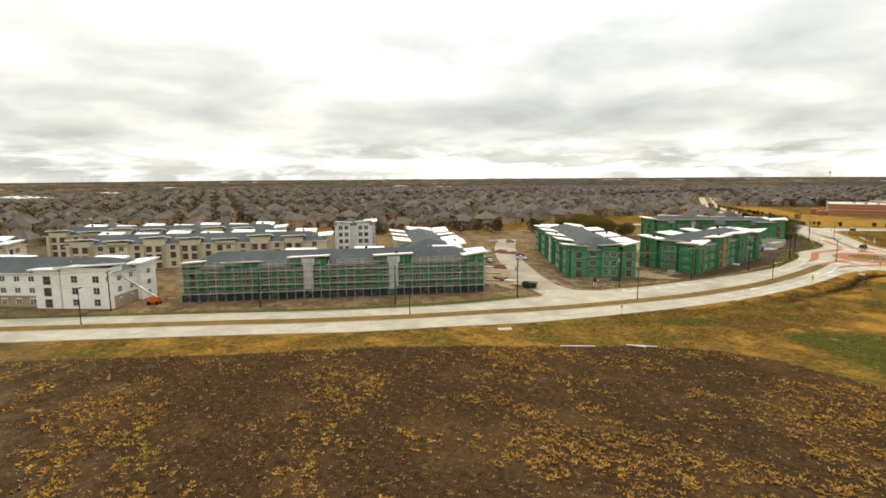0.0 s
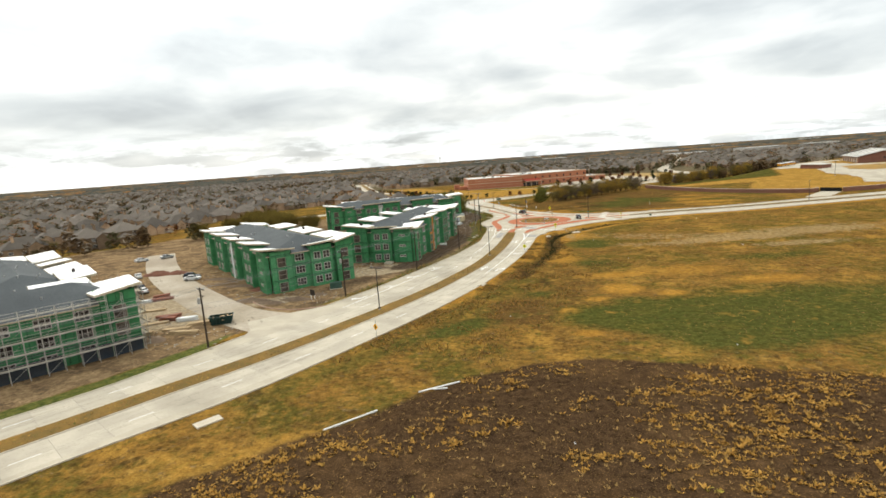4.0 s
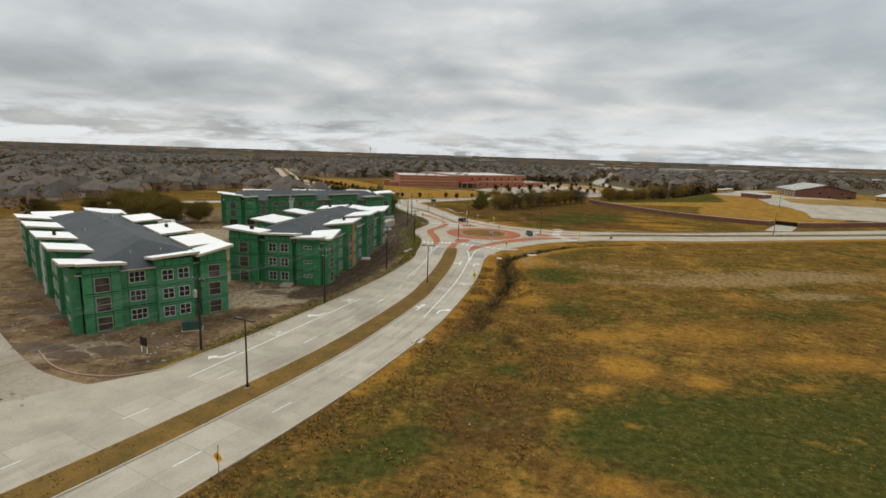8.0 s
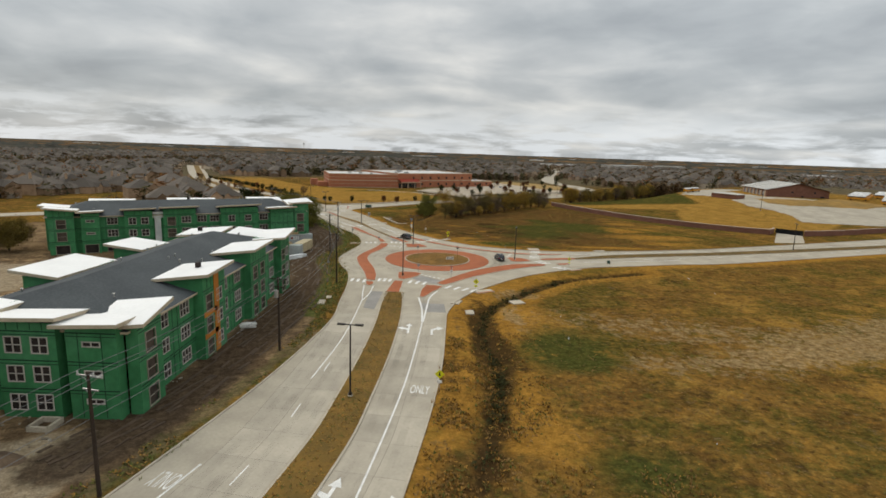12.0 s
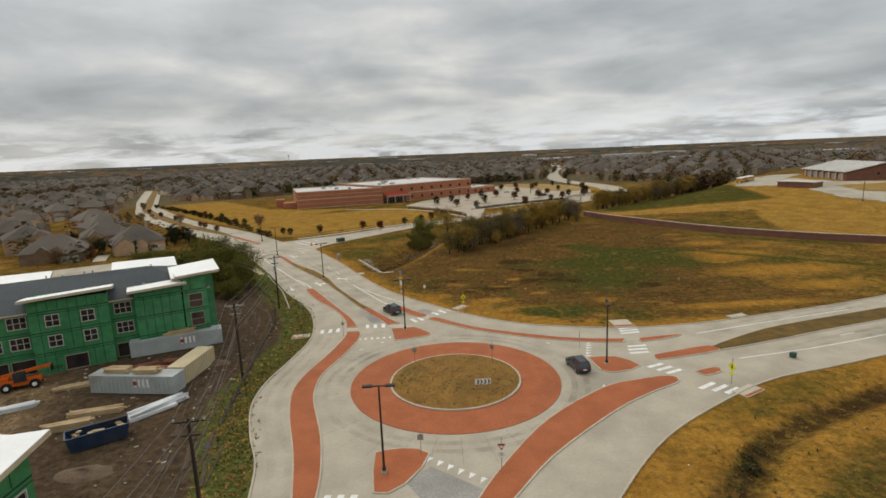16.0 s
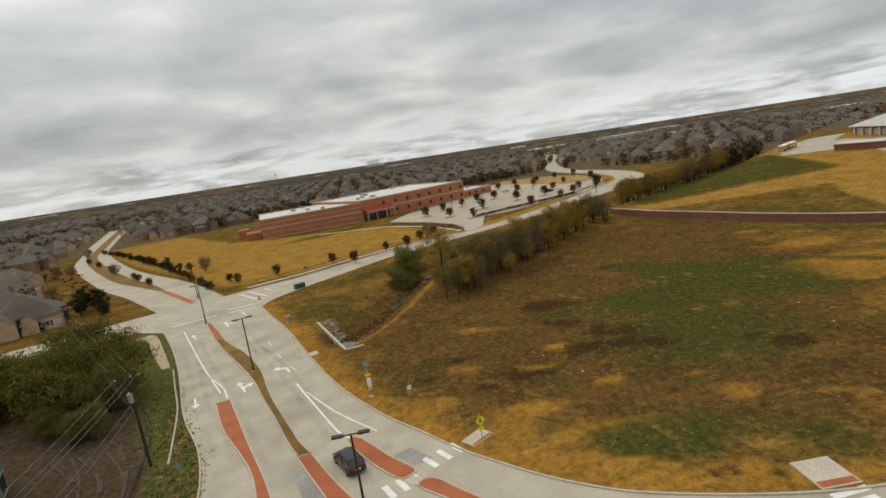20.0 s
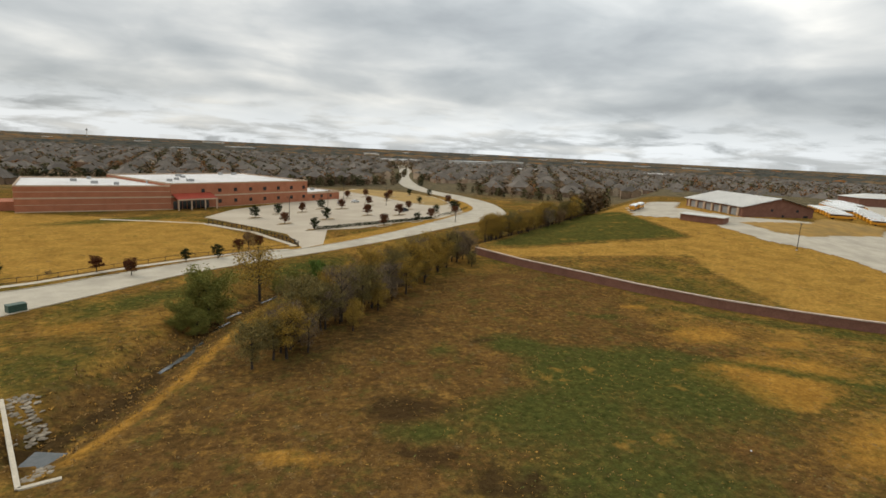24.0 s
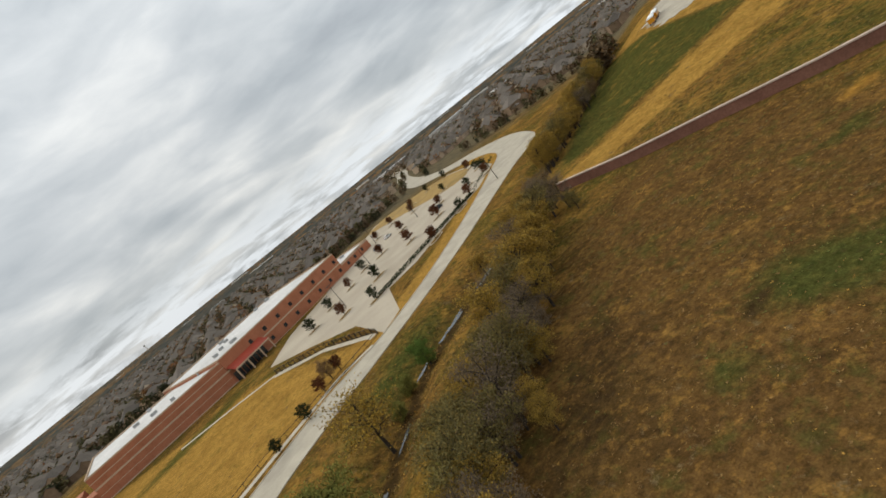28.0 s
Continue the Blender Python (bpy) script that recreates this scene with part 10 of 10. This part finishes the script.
for i, (x, y, a, L, mt) in enumerate(((-61, -153.5, 20, 5.5, LUMBER), (-58.4, -150, 35, 4.5, LUMBER), (-66, -157.5, 15, 4.8, LUMBER), (-69, -150.5, 40, 5.0, LUMBER), (-57.5, -155.6, 10, 6.0, LUMBER), (-63.5, -147.5, 25, 4.0, WRAP), (-78, -141, 30, 5, LUMBER), (-88, -134, 30, 4.5, WRAP), (-37.4, -4.4, 52, 7.5, WRAP), (-37.8, -5.6, 46, 6.5, WRAP),
                                      (-44.8, -5.0, 15, 6, LUMBER), (-46, -8.4, 20, 5, LUMBER), (-52.5, 3.5, 25, 6, LUMBER), (-56.5, -3, 30, 5, WRAP), (-62, -8, 30, 6, LUMBER), (-70, -14, 20, 5, WRAP), (-64, -25, 70, 5, LUMBER), (-60, -40, 80, 6, WRAP), (-66, -52, 80, 5, LUMBER), (-29.6, -58.5, 15, 2.4, PAINT),
                                      (-74, -70, 60, 5, LUMBER), (-82, -62, 50, 6, LUMBER), (-92, -52, 50, 5, WRAP), (-100, -44, 40, 6, LUMBER), (-112, -30, 20, 8, CONTTAN), (-96, -33, 20, 7, CONTTAN))):
    lumber_stack(x, y, a, L, 1.3, 2 + i % 3, mt, "stack of raw lumber and sheets on bare soil" if mt is LUMBER else "stack of wrapped pale sheets on bare soil", i)
REDBOARD = mat("red_primed_boards", (0.24, 0.085, 0.05), (0.19, 0.07, 0.045), 0.8, 0.8, c=(0.34, 0.22, 0.15), random_v=0.3)
for i, (x, y, a, L) in enumerate(((-84.5, -131.5, 35, 5.5), (-86.8, -129.2, 50, 4.0), (-70, -145.5, 25, 5.0), (-68.2, -147.6, 5, 3.6), (-44.0, 5.2, 10, 3.4), (-43.4, 7.6, -12, 2.8), (-46.2, 9.4, 30, 3.6), (-42.6, 10.2, 5, 2.6), (-47.6, 6.4, 18, 3.2))):
    lumber_stack(x, y, a, L, 1.3, 3 + i % 2, REDBOARD, "stack of red-primed boards on bare soil", 60 + i)
for x, y, a, L, mt in ((-45.6, 1.9, -8, 3.6, LUMBER), (-41.4, 1.2, -4, 3.2, LUMBER), (-44.5, 17.4, 24, 4.5, LUMBER)):
    up_ = lumber_stack(x, y, a, L, 1.5, 3, mt, "stack of raw lumber on a container roof", int(L * 7))
    up_.location.z = 2.62
def travel_trailer(x, y, a, L, label):
    """A white travel trailer on two axles, with rounded ends, windows and a door."""
    t = thing("travel_trailer", label, "trailer", pose(x, y, 0, 0, 0, a))
    b = Mesh()
    side = [(-L / 2, 0.75), (-L / 2 + 0.2, 0.55), (L / 2 - 0.3, 0.55), (L / 2, 0.9), (L / 2 - 0.05, 1.9), (L / 2 - 0.6, 2.85), (-L / 2 + 0.4, 2.95), (-L / 2, 2.6)]
    n = len(side)
    b.v += [(u, -1.2, v) for u, v in side] + [(u, 1.2, v) for u, v in side]
    b.f += [tuple(range(n)), tuple(range(2 * n - 1, n - 1, -1))] + [(k + n, (k + 1) % n + n, (k + 1) % n, k) for k in range(n)]
    part("body", b, TRIMWHITE, t)
    for u in (-L * 0.32, -L * 0.05, L * 0.28):
        for sy in (-1, 1):
            w = Mesh()
            w.box((u, sy * 1.21, 1.85), (1.1, 0.04, 0.6))
            part("window", w, GLASS, t)
    d = Mesh()
    d.box((L * 0.12, -1.215, 1.5), (0.7, 0.05, 1.7))
    part("door", d, WRAP, t)
    for u in (-0.45, 0.45):
        for sy in (-1.05, 1.05):
            w = Mesh()
            w.tube((u, sy - 0.11, 0.36), (u, sy + 0.11, 0.36), 0.36, n=14)
            part("wheel", w, BLACK, t)
    h = Mesh()
    h.beam((L / 2 - 0.2, -0.5, 0.5), (L / 2 + 1.1, 0, 0.5), 0.1), h.beam((L / 2 - 0.2, 0.5, 0.5), (L / 2 + 1.1, 0, 0.5), 0.1), h.beam((L / 2 + 1.0, 0, 0.0), (L / 2 + 1.0, 0, 0.6), 0.08)
    part("hitch", h, POLEDARK, t)
    v = Mesh()
    v.box((0.4, 0, 3.05), (0.9, 0.8, 0.25))
    part("roof_vent", v, STEEL, t)
    return t


travel_trailer(-114.5, -23.5, 8, 10.5, "long white travel trailer parked by the thicket")
travel_trailer(-108, -42.5, 62, 8.0, "white travel trailer parked on the gravel")
for i, (x, y, a, L, mt) in enumerate(((-92, -49, 25, 5.5, REDBOARD), (-95, -45.5, 60, 4.5, REDBOARD), (-89.5, -46, 5, 4.0, REDBOARD), (-96, -50.5, 10, 4.5, WRAP), (-85, -54, 35, 5.0, WRAP), (-88, -58.5, 50, 4.5, CONT), (-80, -51.5, 28, 9.5, CONTTAN), (-76, -55, 20, 5.0, WRAP), (-76.5, -35.5, 96, 14.0, CONTTAN), (-74, -62, 60, 3.5, WRAP))):
    lumber_stack(x, y, a, L, 2.4 if L > 9 else 1.6, 2 + i % 4, mt, "stack of red-primed boards on gravel" if mt is REDBOARD else "stack of pale boards and sheets on gravel", 80 + i)
# loose rubble and litter over the site and the verges
rb = random.Random(31)
rub = Mesh()
for _ in range(1000):
    zone = rb.randrange(6)
    x, y = ((rb.uniform(-75, -45), rb.uniform(-165, -145)), (rb.uniform(-62, -38), rb.uniform(-134, -120)), (rb.uniform(-56, -36), rb.uniform(-105, -88)), (-30 - abs(rb.gauss(0, 3)), rb.uniform(-84, 30)), (rb.uniform(-68, -36), rb.uniform(-14, 14)), (rb.gauss(-100, 22), rb.gauss(-112, 9)))[zone]
    s = rb.uniform(0.06, 0.28)
    rub.box((x, y, s * 0.2), (s * rb.uniform(0.8, 2.6), s, s * 0.5), rb.uniform(0, 3.1))
solo("site_litter", rub, island_mat("mixed_litter", [(0.10, 0.075, 0.055), (0.42, 0.38, 0.31), (0.20, 0.15, 0.10), (0.46, 0.42, 0.35), (0.07, 0.05, 0.04), (0.30, 0.20, 0.12)]), "scattered offcuts, stones and litter on bare soil", "litter", "stuff")
# ruts of the haul track beside the blocks
rut = Mesh()
rr_ = random.Random(52)
for off in (-3.0, -2.1, -1.5, -0.3, 0.4, 1.1, 2.2, 2.9):
    ln = [(x + 0.4 * math.sin(i * 0.7 + off * 3), y) for i, (x, y) in enumerate(offset(HAUL, off))]
    for a, b in zip(ln, ln[1:]):
        if rr_.random() < 0.6:
            rut.beam((*a, -0.02), (*b, -0.02), rr_.uniform(0.16, 0.42), rr_.uniform(0.10, 0.26))
solo("haul_track", rut, mat("rut_ridge_soil", (0.105, 0.072, 0.048), (0.07, 0.049, 0.034), 0.6, 0.95, bump=0.5, fine=4), "raised mud ridges of a rutted haul track", "track", "stuff")
fence([(-27.6, -10), (-30.6, 12), (-32.4, 28), (-37.5, 44), (-45, 57)], 0.7, 3.0, mat("black_silt_fabric", (0.055, 0.048, 0.042), (0.09, 0.08, 0.07), 1, 0.9), "low sagging dark silt fence along the verge", rails=(0.3, 0.75), slat=False)
# a propped sign board and portable frames near the driveway corner
bd = thing("sign_board", "dark sign board on two white posts at the site corner", "sign", pose(-42.6, -131.0, 0, 0, 0, -110))
m = Mesh()
m.box((0, 0, 1.7), (0.06, 1.5, 1.3))
part("board", m, POLEDARK, bd)
for yy in (-0.6, 0.6):
    m = Mesh()
    m.box((-0.05, yy, 1.1), (0.1, 0.1, 2.2))
    part("post", m, PAINT, bd)
inl = thing("storm_pit", "open concrete storm pit ringed with debris", "pit", pose(-38.6, -90.5, 0))
m = Mesh()
for k in range(4):
    a = k * math.pi / 2
    m.box((math.cos(a) * 1.0, math.sin(a) * 1.0, 0.25), (0.25 if k % 2 == 0 else 2.2, 2.2 if k % 2 == 0 else 0.25, 0.6))
part("ring", m, KERB, inl)

# ---- creek, culvert head and stones ----
wt = Mesh()
for (px0, py0), run, w0, slant in (((-9.6, 95.2), 1.4, 0.30, 62), ((-8.0, 99.2), 4.4, 0.75, 65), ((-6.4, 104.4), 1.6, 0.40, 66), ((-3.8, 112.4), 2.6, 0.38, 62), ((-1.9, 119.2), 1.9, 0.55, 58),
                                   ((4.5, 128.5), 3.0, 0.4, 55), ((12.4, 143.4), 4.0, 1.1, 40), ((20.5, 149.3), 2.6, 0.7, 38), ((24.2, 151.6), 4.2, 1.0, 38), ((36, 159), 4.0, 0.8, 36), ((58, 177), 5.0, 0.9, 38)):
    # still pools with uneven shores, left between stretches of mud
    c, s = math.cos(radians(slant)), math.sin(radians(slant))
    shore = []
    for i in range(18):
        a = 2 * math.pi * i / 18
        w0_ = w0 * 0.7
        k = 1 + 0.22 * math.sin(3 * a + px0) + 0.13 * math.sin(5 * a + py0)
        u, v = run * math.cos(a) * k, w0_ * math.sin(a) * k + 0.25 * w0_ * math.cos(2 * a)
        shore.append((px0 + u * c - v * s, py0 + u * s + v * c))
    level = min(ground_z(x, y) for x, y in shore) + 0.10
    sheet(wt, shore, level)
solo("creek", wt, WATER, "shallow creek pools reflecting the grey sky", "water", "structure")
pool = Mesh()
sheet(pool, [(-19.5, 70), (-16.5, 68.2), (-14.5, 71), (-15, 74.5), (-18.2, 75.5)], -1.75)
solo("culvert_pool", pool, WATER, "small still pool at the culvert mouth", "water", "structure")
hw = thing("culvert_headwall", "pale concrete culvert headwall with a wing", "headwall")
for p, q in (((-24.4, 84.6), (-16.1, 66.2)), ((-16.1, 66.2), (-13.2, 67.1))):
    m = Mesh()
    m.beam((*p, -0.95), (*q, -0.95), 0.42, 2.2)
    part("wall", m, KERB, hw)
rr = random.Random(77)
rock_me = []
for k in range(4):
    m = Mesh()
    pts = []
    for j, (z, n) in enumerate(((-0.5, 5), (0.1, 6), (0.5, 4))):
        for i in range(n):
            a = 2 * math.pi * i / n + rr.uniform(-0.3, 0.3)
            r0 = (0.9, 1.0, 0.55)[j] * rr.uniform(0.75, 1.1)
            pts.append((math.cos(a) * r0, math.sin(a) * r0, z))
    b = bmesh.new()
    for p in pts:
        b.verts.new(p)
    bmesh.ops.convex_hull(b, input=b.verts)
    me = bpy.data.meshes.new("stone")
    b.to_mesh(me)
    b.free()
    me.materials.append(mat("pale_riprap", (0.27, 0.225, 0.165), (0.18, 0.15, 0.11), 1.2, 0.9, random_v=0.3))
    rock_me.append(me)
rip = thing("riprap", "apron of pale broken stones below the headwall", "stones")
for i in range(150):
    f, side = (rr.random(), rr.uniform(0.35, 3.3)) if i < 110 else (rr.uniform(0.72, 0.95), rr.uniform(0.4, 2.6))
    f *= 0.45 if i < 110 else 1.0
    x, y = -24.4 + 8.3 * f + 0.91 * side, 84.6 - 18.4 * f + 0.41 * side
    o = new("stone", rock_me[i % 4])
    o.parent = rip
    s = rr.uniform(0.22, 0.42)
    o.matrix_local = pose(x, y, max(-1.9, terrain(x, y)) + s * 0.1, rr.uniform(-14, 14), rr.uniform(-14, 14), rr.uniform(0, 360)) @ Matrix.Diagonal((s, s, s * 0.45, 1))

# ---- tufts of grass ----
GOLDTUFT = island_mat("golden_tufts", [(0.36, 0.190, 0.045), (0.43, 0.240, 0.058), (0.27, 0.140, 0.037), (0.33, 0.195, 0.050)], spread=0.3)
LIMETUFT = island_mat("lime_tufts", [(0.26, 0.21, 0.04), (0.32, 0.25, 0.05), (0.20, 0.16, 0.035)], spread=0.3)
BROWNTUFT = island_mat("brown_tufts", [(0.19, 0.115, 0.046), (0.25, 0.15, 0.055), (0.15, 0.096, 0.040), (0.30, 0.175, 0.06)], spread=0.3)
DEADTUFT = island_mat("dead_weeds", [(0.24, 0.14, 0.055), (0.30, 0.175, 0.065), (0.18, 0.11, 0.048)], spread=0.3)
OLIVETUFT = island_mat("olive_tufts", [(0.09, 0.105, 0.030), (0.12, 0.125, 0.036), (0.17, 0.14, 0.042)], spread=0.3)


def kerb_x(y):
    """Where the eastern kerb runs at this y, or far west past its ends."""
    for (x0, y0), (x1, y1) in zip(KERB_E, KERB_E[1:]):
        if y0 <= y < y1:
            return x0 + (x1 - x0) * (y - y0) / (y1 - y0)
    return -999.0


def tuft(mesh, x, y, z, r, h, n, rnd):
    """A few leaning blades that fan out from one root."""
    for k in range(n):
        a = rnd.uniform(0, 6.28)
        lean = rnd.uniform(0.25, 1.0) * r
        w = r * rnd.uniform(0.16, 0.34)
        dx, dy = math.cos(a), math.sin(a)
        bx, by = x + dx * lean * 0.15, y + dy * lean * 0.15
        hh = h * rnd.uniform(0.55, 1.1)
        mesh.face((bx - dy * w, by + dx * w, z), (bx + dy * w, by - dx * w, z), (bx + dx * lean + dy * w * 0.6, by + dy * lean - dx * w * 0.6, z + hh * 0.8), (bx + dx * lean * 1.25 - dy * w * 0.5, by + dy * lean * 1.25 + dx * w * 0.5, z + hh))


rf_ = random.Random(41)
tufts = {"dead": Mesh(), "gold": Mesh(), "lime": Mesh(), "brown": Mesh(), "olive": Mesh()}
# the dark burnt field: clumps of golden regrowth in loose drifts
count = 0
while count < 14500:
    x, y = rf_.uniform(-80, 138), rf_.uniform(-290, -160)
    if not inside(x, y, BURN_EDGE):
        continue
    v = Vector((x * 0.8, y * 1.3, 0))
    drift = noise.noise(v * 0.045) * 0.5 + noise.noise(v * 0.14) * 0.55 + noise.noise(v * 0.45) * 0.4
    bias = 0.10 + 0.20 * smoothstep(0, 50, x)
    count += 0.1
    if drift + bias < rf_.uniform(0.06, 0.46):
        continue
    count += 0.9
    lime = noise.noise(v * 0.06 + Vector((9, 3, 0))) > 0.36 and x < 30
    big = 0.5 + 0.9 * rf_.random() ** 3
    for _ in range(rf_.randrange(2, 6)):
        k = "lime" if lime and rf_.random() < 0.4 else "gold"
        tuft(tufts[k], x + rf_.gauss(0, 0.55) * big, y + rf_.gauss(0, 0.35) * big, -0.02, rf_.uniform(0.2, 0.45) * big, rf_.uniform(0.16, 0.36) * big, 6, rf_)
for _ in range(9000):
    x, y = rf_.uniform(-60, 95), rf_.uniform(-270, -160)
    if inside(x, y, BURN_EDGE):
        tuft(tufts["brown"], x, y, -0.02, rf_.uniform(0.2, 0.45), rf_.uniform(0.12, 0.3), 3, rf_)
# rough pasture either side of the roads
n_ok = 0
while n_ok < 26000:
    if rf_.random() < 0.55:
        x, y = rf_.uniform(-20, 90), rf_.uniform(-165, -12)
    else:
        x, y = rf_.uniform(-30, 105), rf_.uniform(24, 150)
    n_ok += 0.25
    if y < 0 and x < kerb_x(y) + 0.6:
        continue
    if y < 0 and x < 3.5 + max(0.0, -(y + 40) * 0.14) + max(0.0, -(y + 120) * 0.22) and y < -28:
        continue
    if -28 <= y < 0 and y > 0.62 * x - 36:
        continue
    if y > 0 and (inside(x, y, KERB_NE + [(-60, 110), (-60, 30), (0, 0), (300, 0)]) or x < -0.62 * (y - 30) + 6):
        continue
    if inside(x, y, [(-45, 105), (-40, 140), (20, 182), (60, 222), (80, 220), (25, 168), (-30, 122)]):
        continue
    n_ok += 0.75
    v = Vector((x, y, 0))
    g = noise.noise(v * 0.06) + 0.5 * noise.noise(v * 0.25)
    k = "olive" if g > 0.35 else ("brown" if g > -0.25 else "gold")
    if rf_.random() < 0.25:
        k = rf_.choice(("brown", "gold", "olive"))
    tuft(tufts[k], x, y, terrain(x, y) - 0.02, rf_.uniform(0.10, 0.24), rf_.uniform(0.05, 0.14), 4, rf_)
# rank weeds in the ditch and on the verge, and along the creek banks
for _ in range(500):
    p = DITCH[rf_.randrange(len(DITCH))]
    x, y = p[0] + rf_.gauss(0, 1.5), p[1] + rf_.gauss(0, 2.5)
    if x > kerb_x(y) + 0.6:
        tuft(tufts[rf_.choice(("brown", "olive", "gold"))], x, y, terrain(x, y) - 0.02, rf_.uniform(0.15, 0.32), rf_.uniform(0.12, 0.3), 5, rf_)
for _ in range(1300):
    f = rf_.random()
    y = -70 - 88 * f
    x = kerb_x(y) + 1.0 + abs(rf_.gauss(4, 4.5))
    if noise.noise(Vector((x * 0.2, y * 0.2, 3))) > -0.05:
        tuft(tufts[rf_.choice(("brown", "brown", "gold", "gold", "olive"))], x, y, terrain(x, y) - 0.02, rf_.uniform(0.15, 0.34), rf_.uniform(0.1, 0.28), 5, rf_)
weeds = 0
while weeds < 4200:
    # rough standing weeds in patches over the roadside
    y = rf_.uniform(-168, -58)
    x = kerb_x(y) + 1.2 + 26 * rf_.random() ** 1.6 * (1 if y < -95 else 0.5)
    v = Vector((x * 0.16, y * 0.16, 7))
    weeds += 0.3
    if noise.noise(v) + 0.5 * noise.noise(v * 3.1) < 0.10:
        continue
    weeds += 0.7
    big = rf_.uniform(0.45, 1.0)
    for _ in range(3):
        tuft(tufts[rf_.choice(("brown", "gold", "dead", "gold", "brown", "olive"))], x + rf_.gauss(0, 0.55), y + rf_.gauss(0, 0.55), terrain(x, y) - 0.02, rf_.uniform(0.14, 0.3) * big, rf_.uniform(0.15, 0.42) * big, 5, rf_)
for _ in range(1400):
    p = CREEK[rf_.randrange(2, 40)]
    x, y = p[0] + rf_.gauss(0, 4.5), p[1] + rf_.gauss(0, 4.5)
    tuft(tufts["brown" if rf_.random() < 0.6 else "gold"], x, y, terrain(x, y) - 0.02, rf_.uniform(0.15, 0.38), rf_.uniform(0.12, 0.35), 4, rf_)
for _ in range(6500):
    i = rf_.randrange(len(KERB_W))
    p = KERB_W[i]
    x, y = p[0] - abs(rf_.gauss(1.8, 1.6)) - 0.3, p[1] + rf_.gauss(0, 2)
    if -50 < y < 62 or (-128 < y <= -50 and x > p[0] - 3.0 and noise.noise(Vector((x * 0.2, y * 0.12, 1))) > 0.0):
        tuft(tufts[rf_.choice(("olive", "olive", "olive", "gold", "dead"))], x, y, -0.02, rf_.uniform(0.16, 0.42), rf_.uniform(0.1, 0.28), 4, rf_)
for _ in range(1500):
    # the roundabout's island, rough and half dead, fresher on its western side
    r, b = 8.2 * math.sqrt(rf_.random()), rf_.uniform(0, 6.28)
    x, y = r * math.cos(b), r * math.sin(b)
    fresh = math.hypot((x + 6.3) / 1.6, (y - 0.5) / 3.0) < 1
    tuft(tufts["olive" if fresh else rf_.choice(("gold", "brown", "brown", "dead", "dead"))], x, y, 0.24 + 0.28 * (1 - (r / 8.5) ** 2), rf_.uniform(0.12, 0.26), rf_.uniform(0.05, 0.16), 4, rf_)
for _ in range(4200):
    i = rf_.randrange(len(MEDIAN) - 1)
    f, side = rf_.random(), rf_.uniform(-1.9, 1.9)
    (ax, ay), (bx, by) = MEDIAN[i], MEDIAN[i + 1]
    ln = math.dist((ax, ay), (bx, by))
    x, y = ax + (bx - ax) * f + (by - ay) / ln * side, ay + (by - ay) * f - (bx - ax) / ln * side
    tuft(tufts[rf_.choice(("gold", "brown", "brown", "olive"))], x, y, 0.17, rf_.uniform(0.12, 0.26), rf_.uniform(0.05, 0.14), 4, rf_)
for key, mt, lb in (("dead", DEADTUFT, "dark brown dead weeds by the road"), ("gold", GOLDTUFT, "golden tufts of dry grass"), ("lime", LIMETUFT, "yellow-green tufts of fresh grass"), ("brown", BROWNTUFT, "brown tufts of dead grass"), ("olive", OLIVETUFT, "olive tufts of rough grass")):
    solo("grass_tufts", tufts[key], mt, lb, "grass", "stuff")
scrub = Mesh()
for _ in range(150):
    (ax, ay), (bx, by) = (lambda i: (DITCH[i], DITCH[i + 1]))(rf_.randrange(6, len(DITCH) - 8))
    f = rf_.random()
    x, y = ax + (bx - ax) * f + rf_.gauss(0, 0.5), ay + (by - ay) * f + rf_.gauss(0, 0.5)
    clump(scrub, x, y, terrain(x, y) - 0.1, rf_.uniform(0.4, 0.8), rf_.uniform(0.4, 1.0), 14, rf_)
solo("ditch_scrub", scrub, island_mat("ditch_scrub_leaves", [(0.030, 0.028, 0.014), (0.05, 0.045, 0.02), (0.04, 0.048, 0.018), (0.075, 0.055, 0.025)]), "low dark scrub growing in the ditch", "scrub", "stuff")
# pale pipes and scraps left on the burnt field's edge
for (p, q) in (((-11.2, -187.6), (-6.6, -182.2)), ((-2.9, -176.6), (1.8, -172.9)), ((-1.2, -175.6), (0.6, -175.0))):
    m = Mesh()
    m.tube((*p, 0.08), (*q, 0.08), 0.11, n=8)
    solo("plastic_pipe", m, PAINT, "white plastic pipe lying in the grass", "pipe")
lit = Mesh()
for _ in range(30):
    x, y = rf_.uniform(-45, 70), rf_.uniform(-260, 60)
    if y < 0 and x < 4:
        continue
    s = rf_.uniform(0.12, 0.3)
    lit.box((x, y, terrain(x, y) + 0.06), (s, s * 0.7, 0.08), rf_.uniform(0, 3))
solo("field_litter", lit, WRAP, "scraps of white litter in the grass", "litter", "stuff")
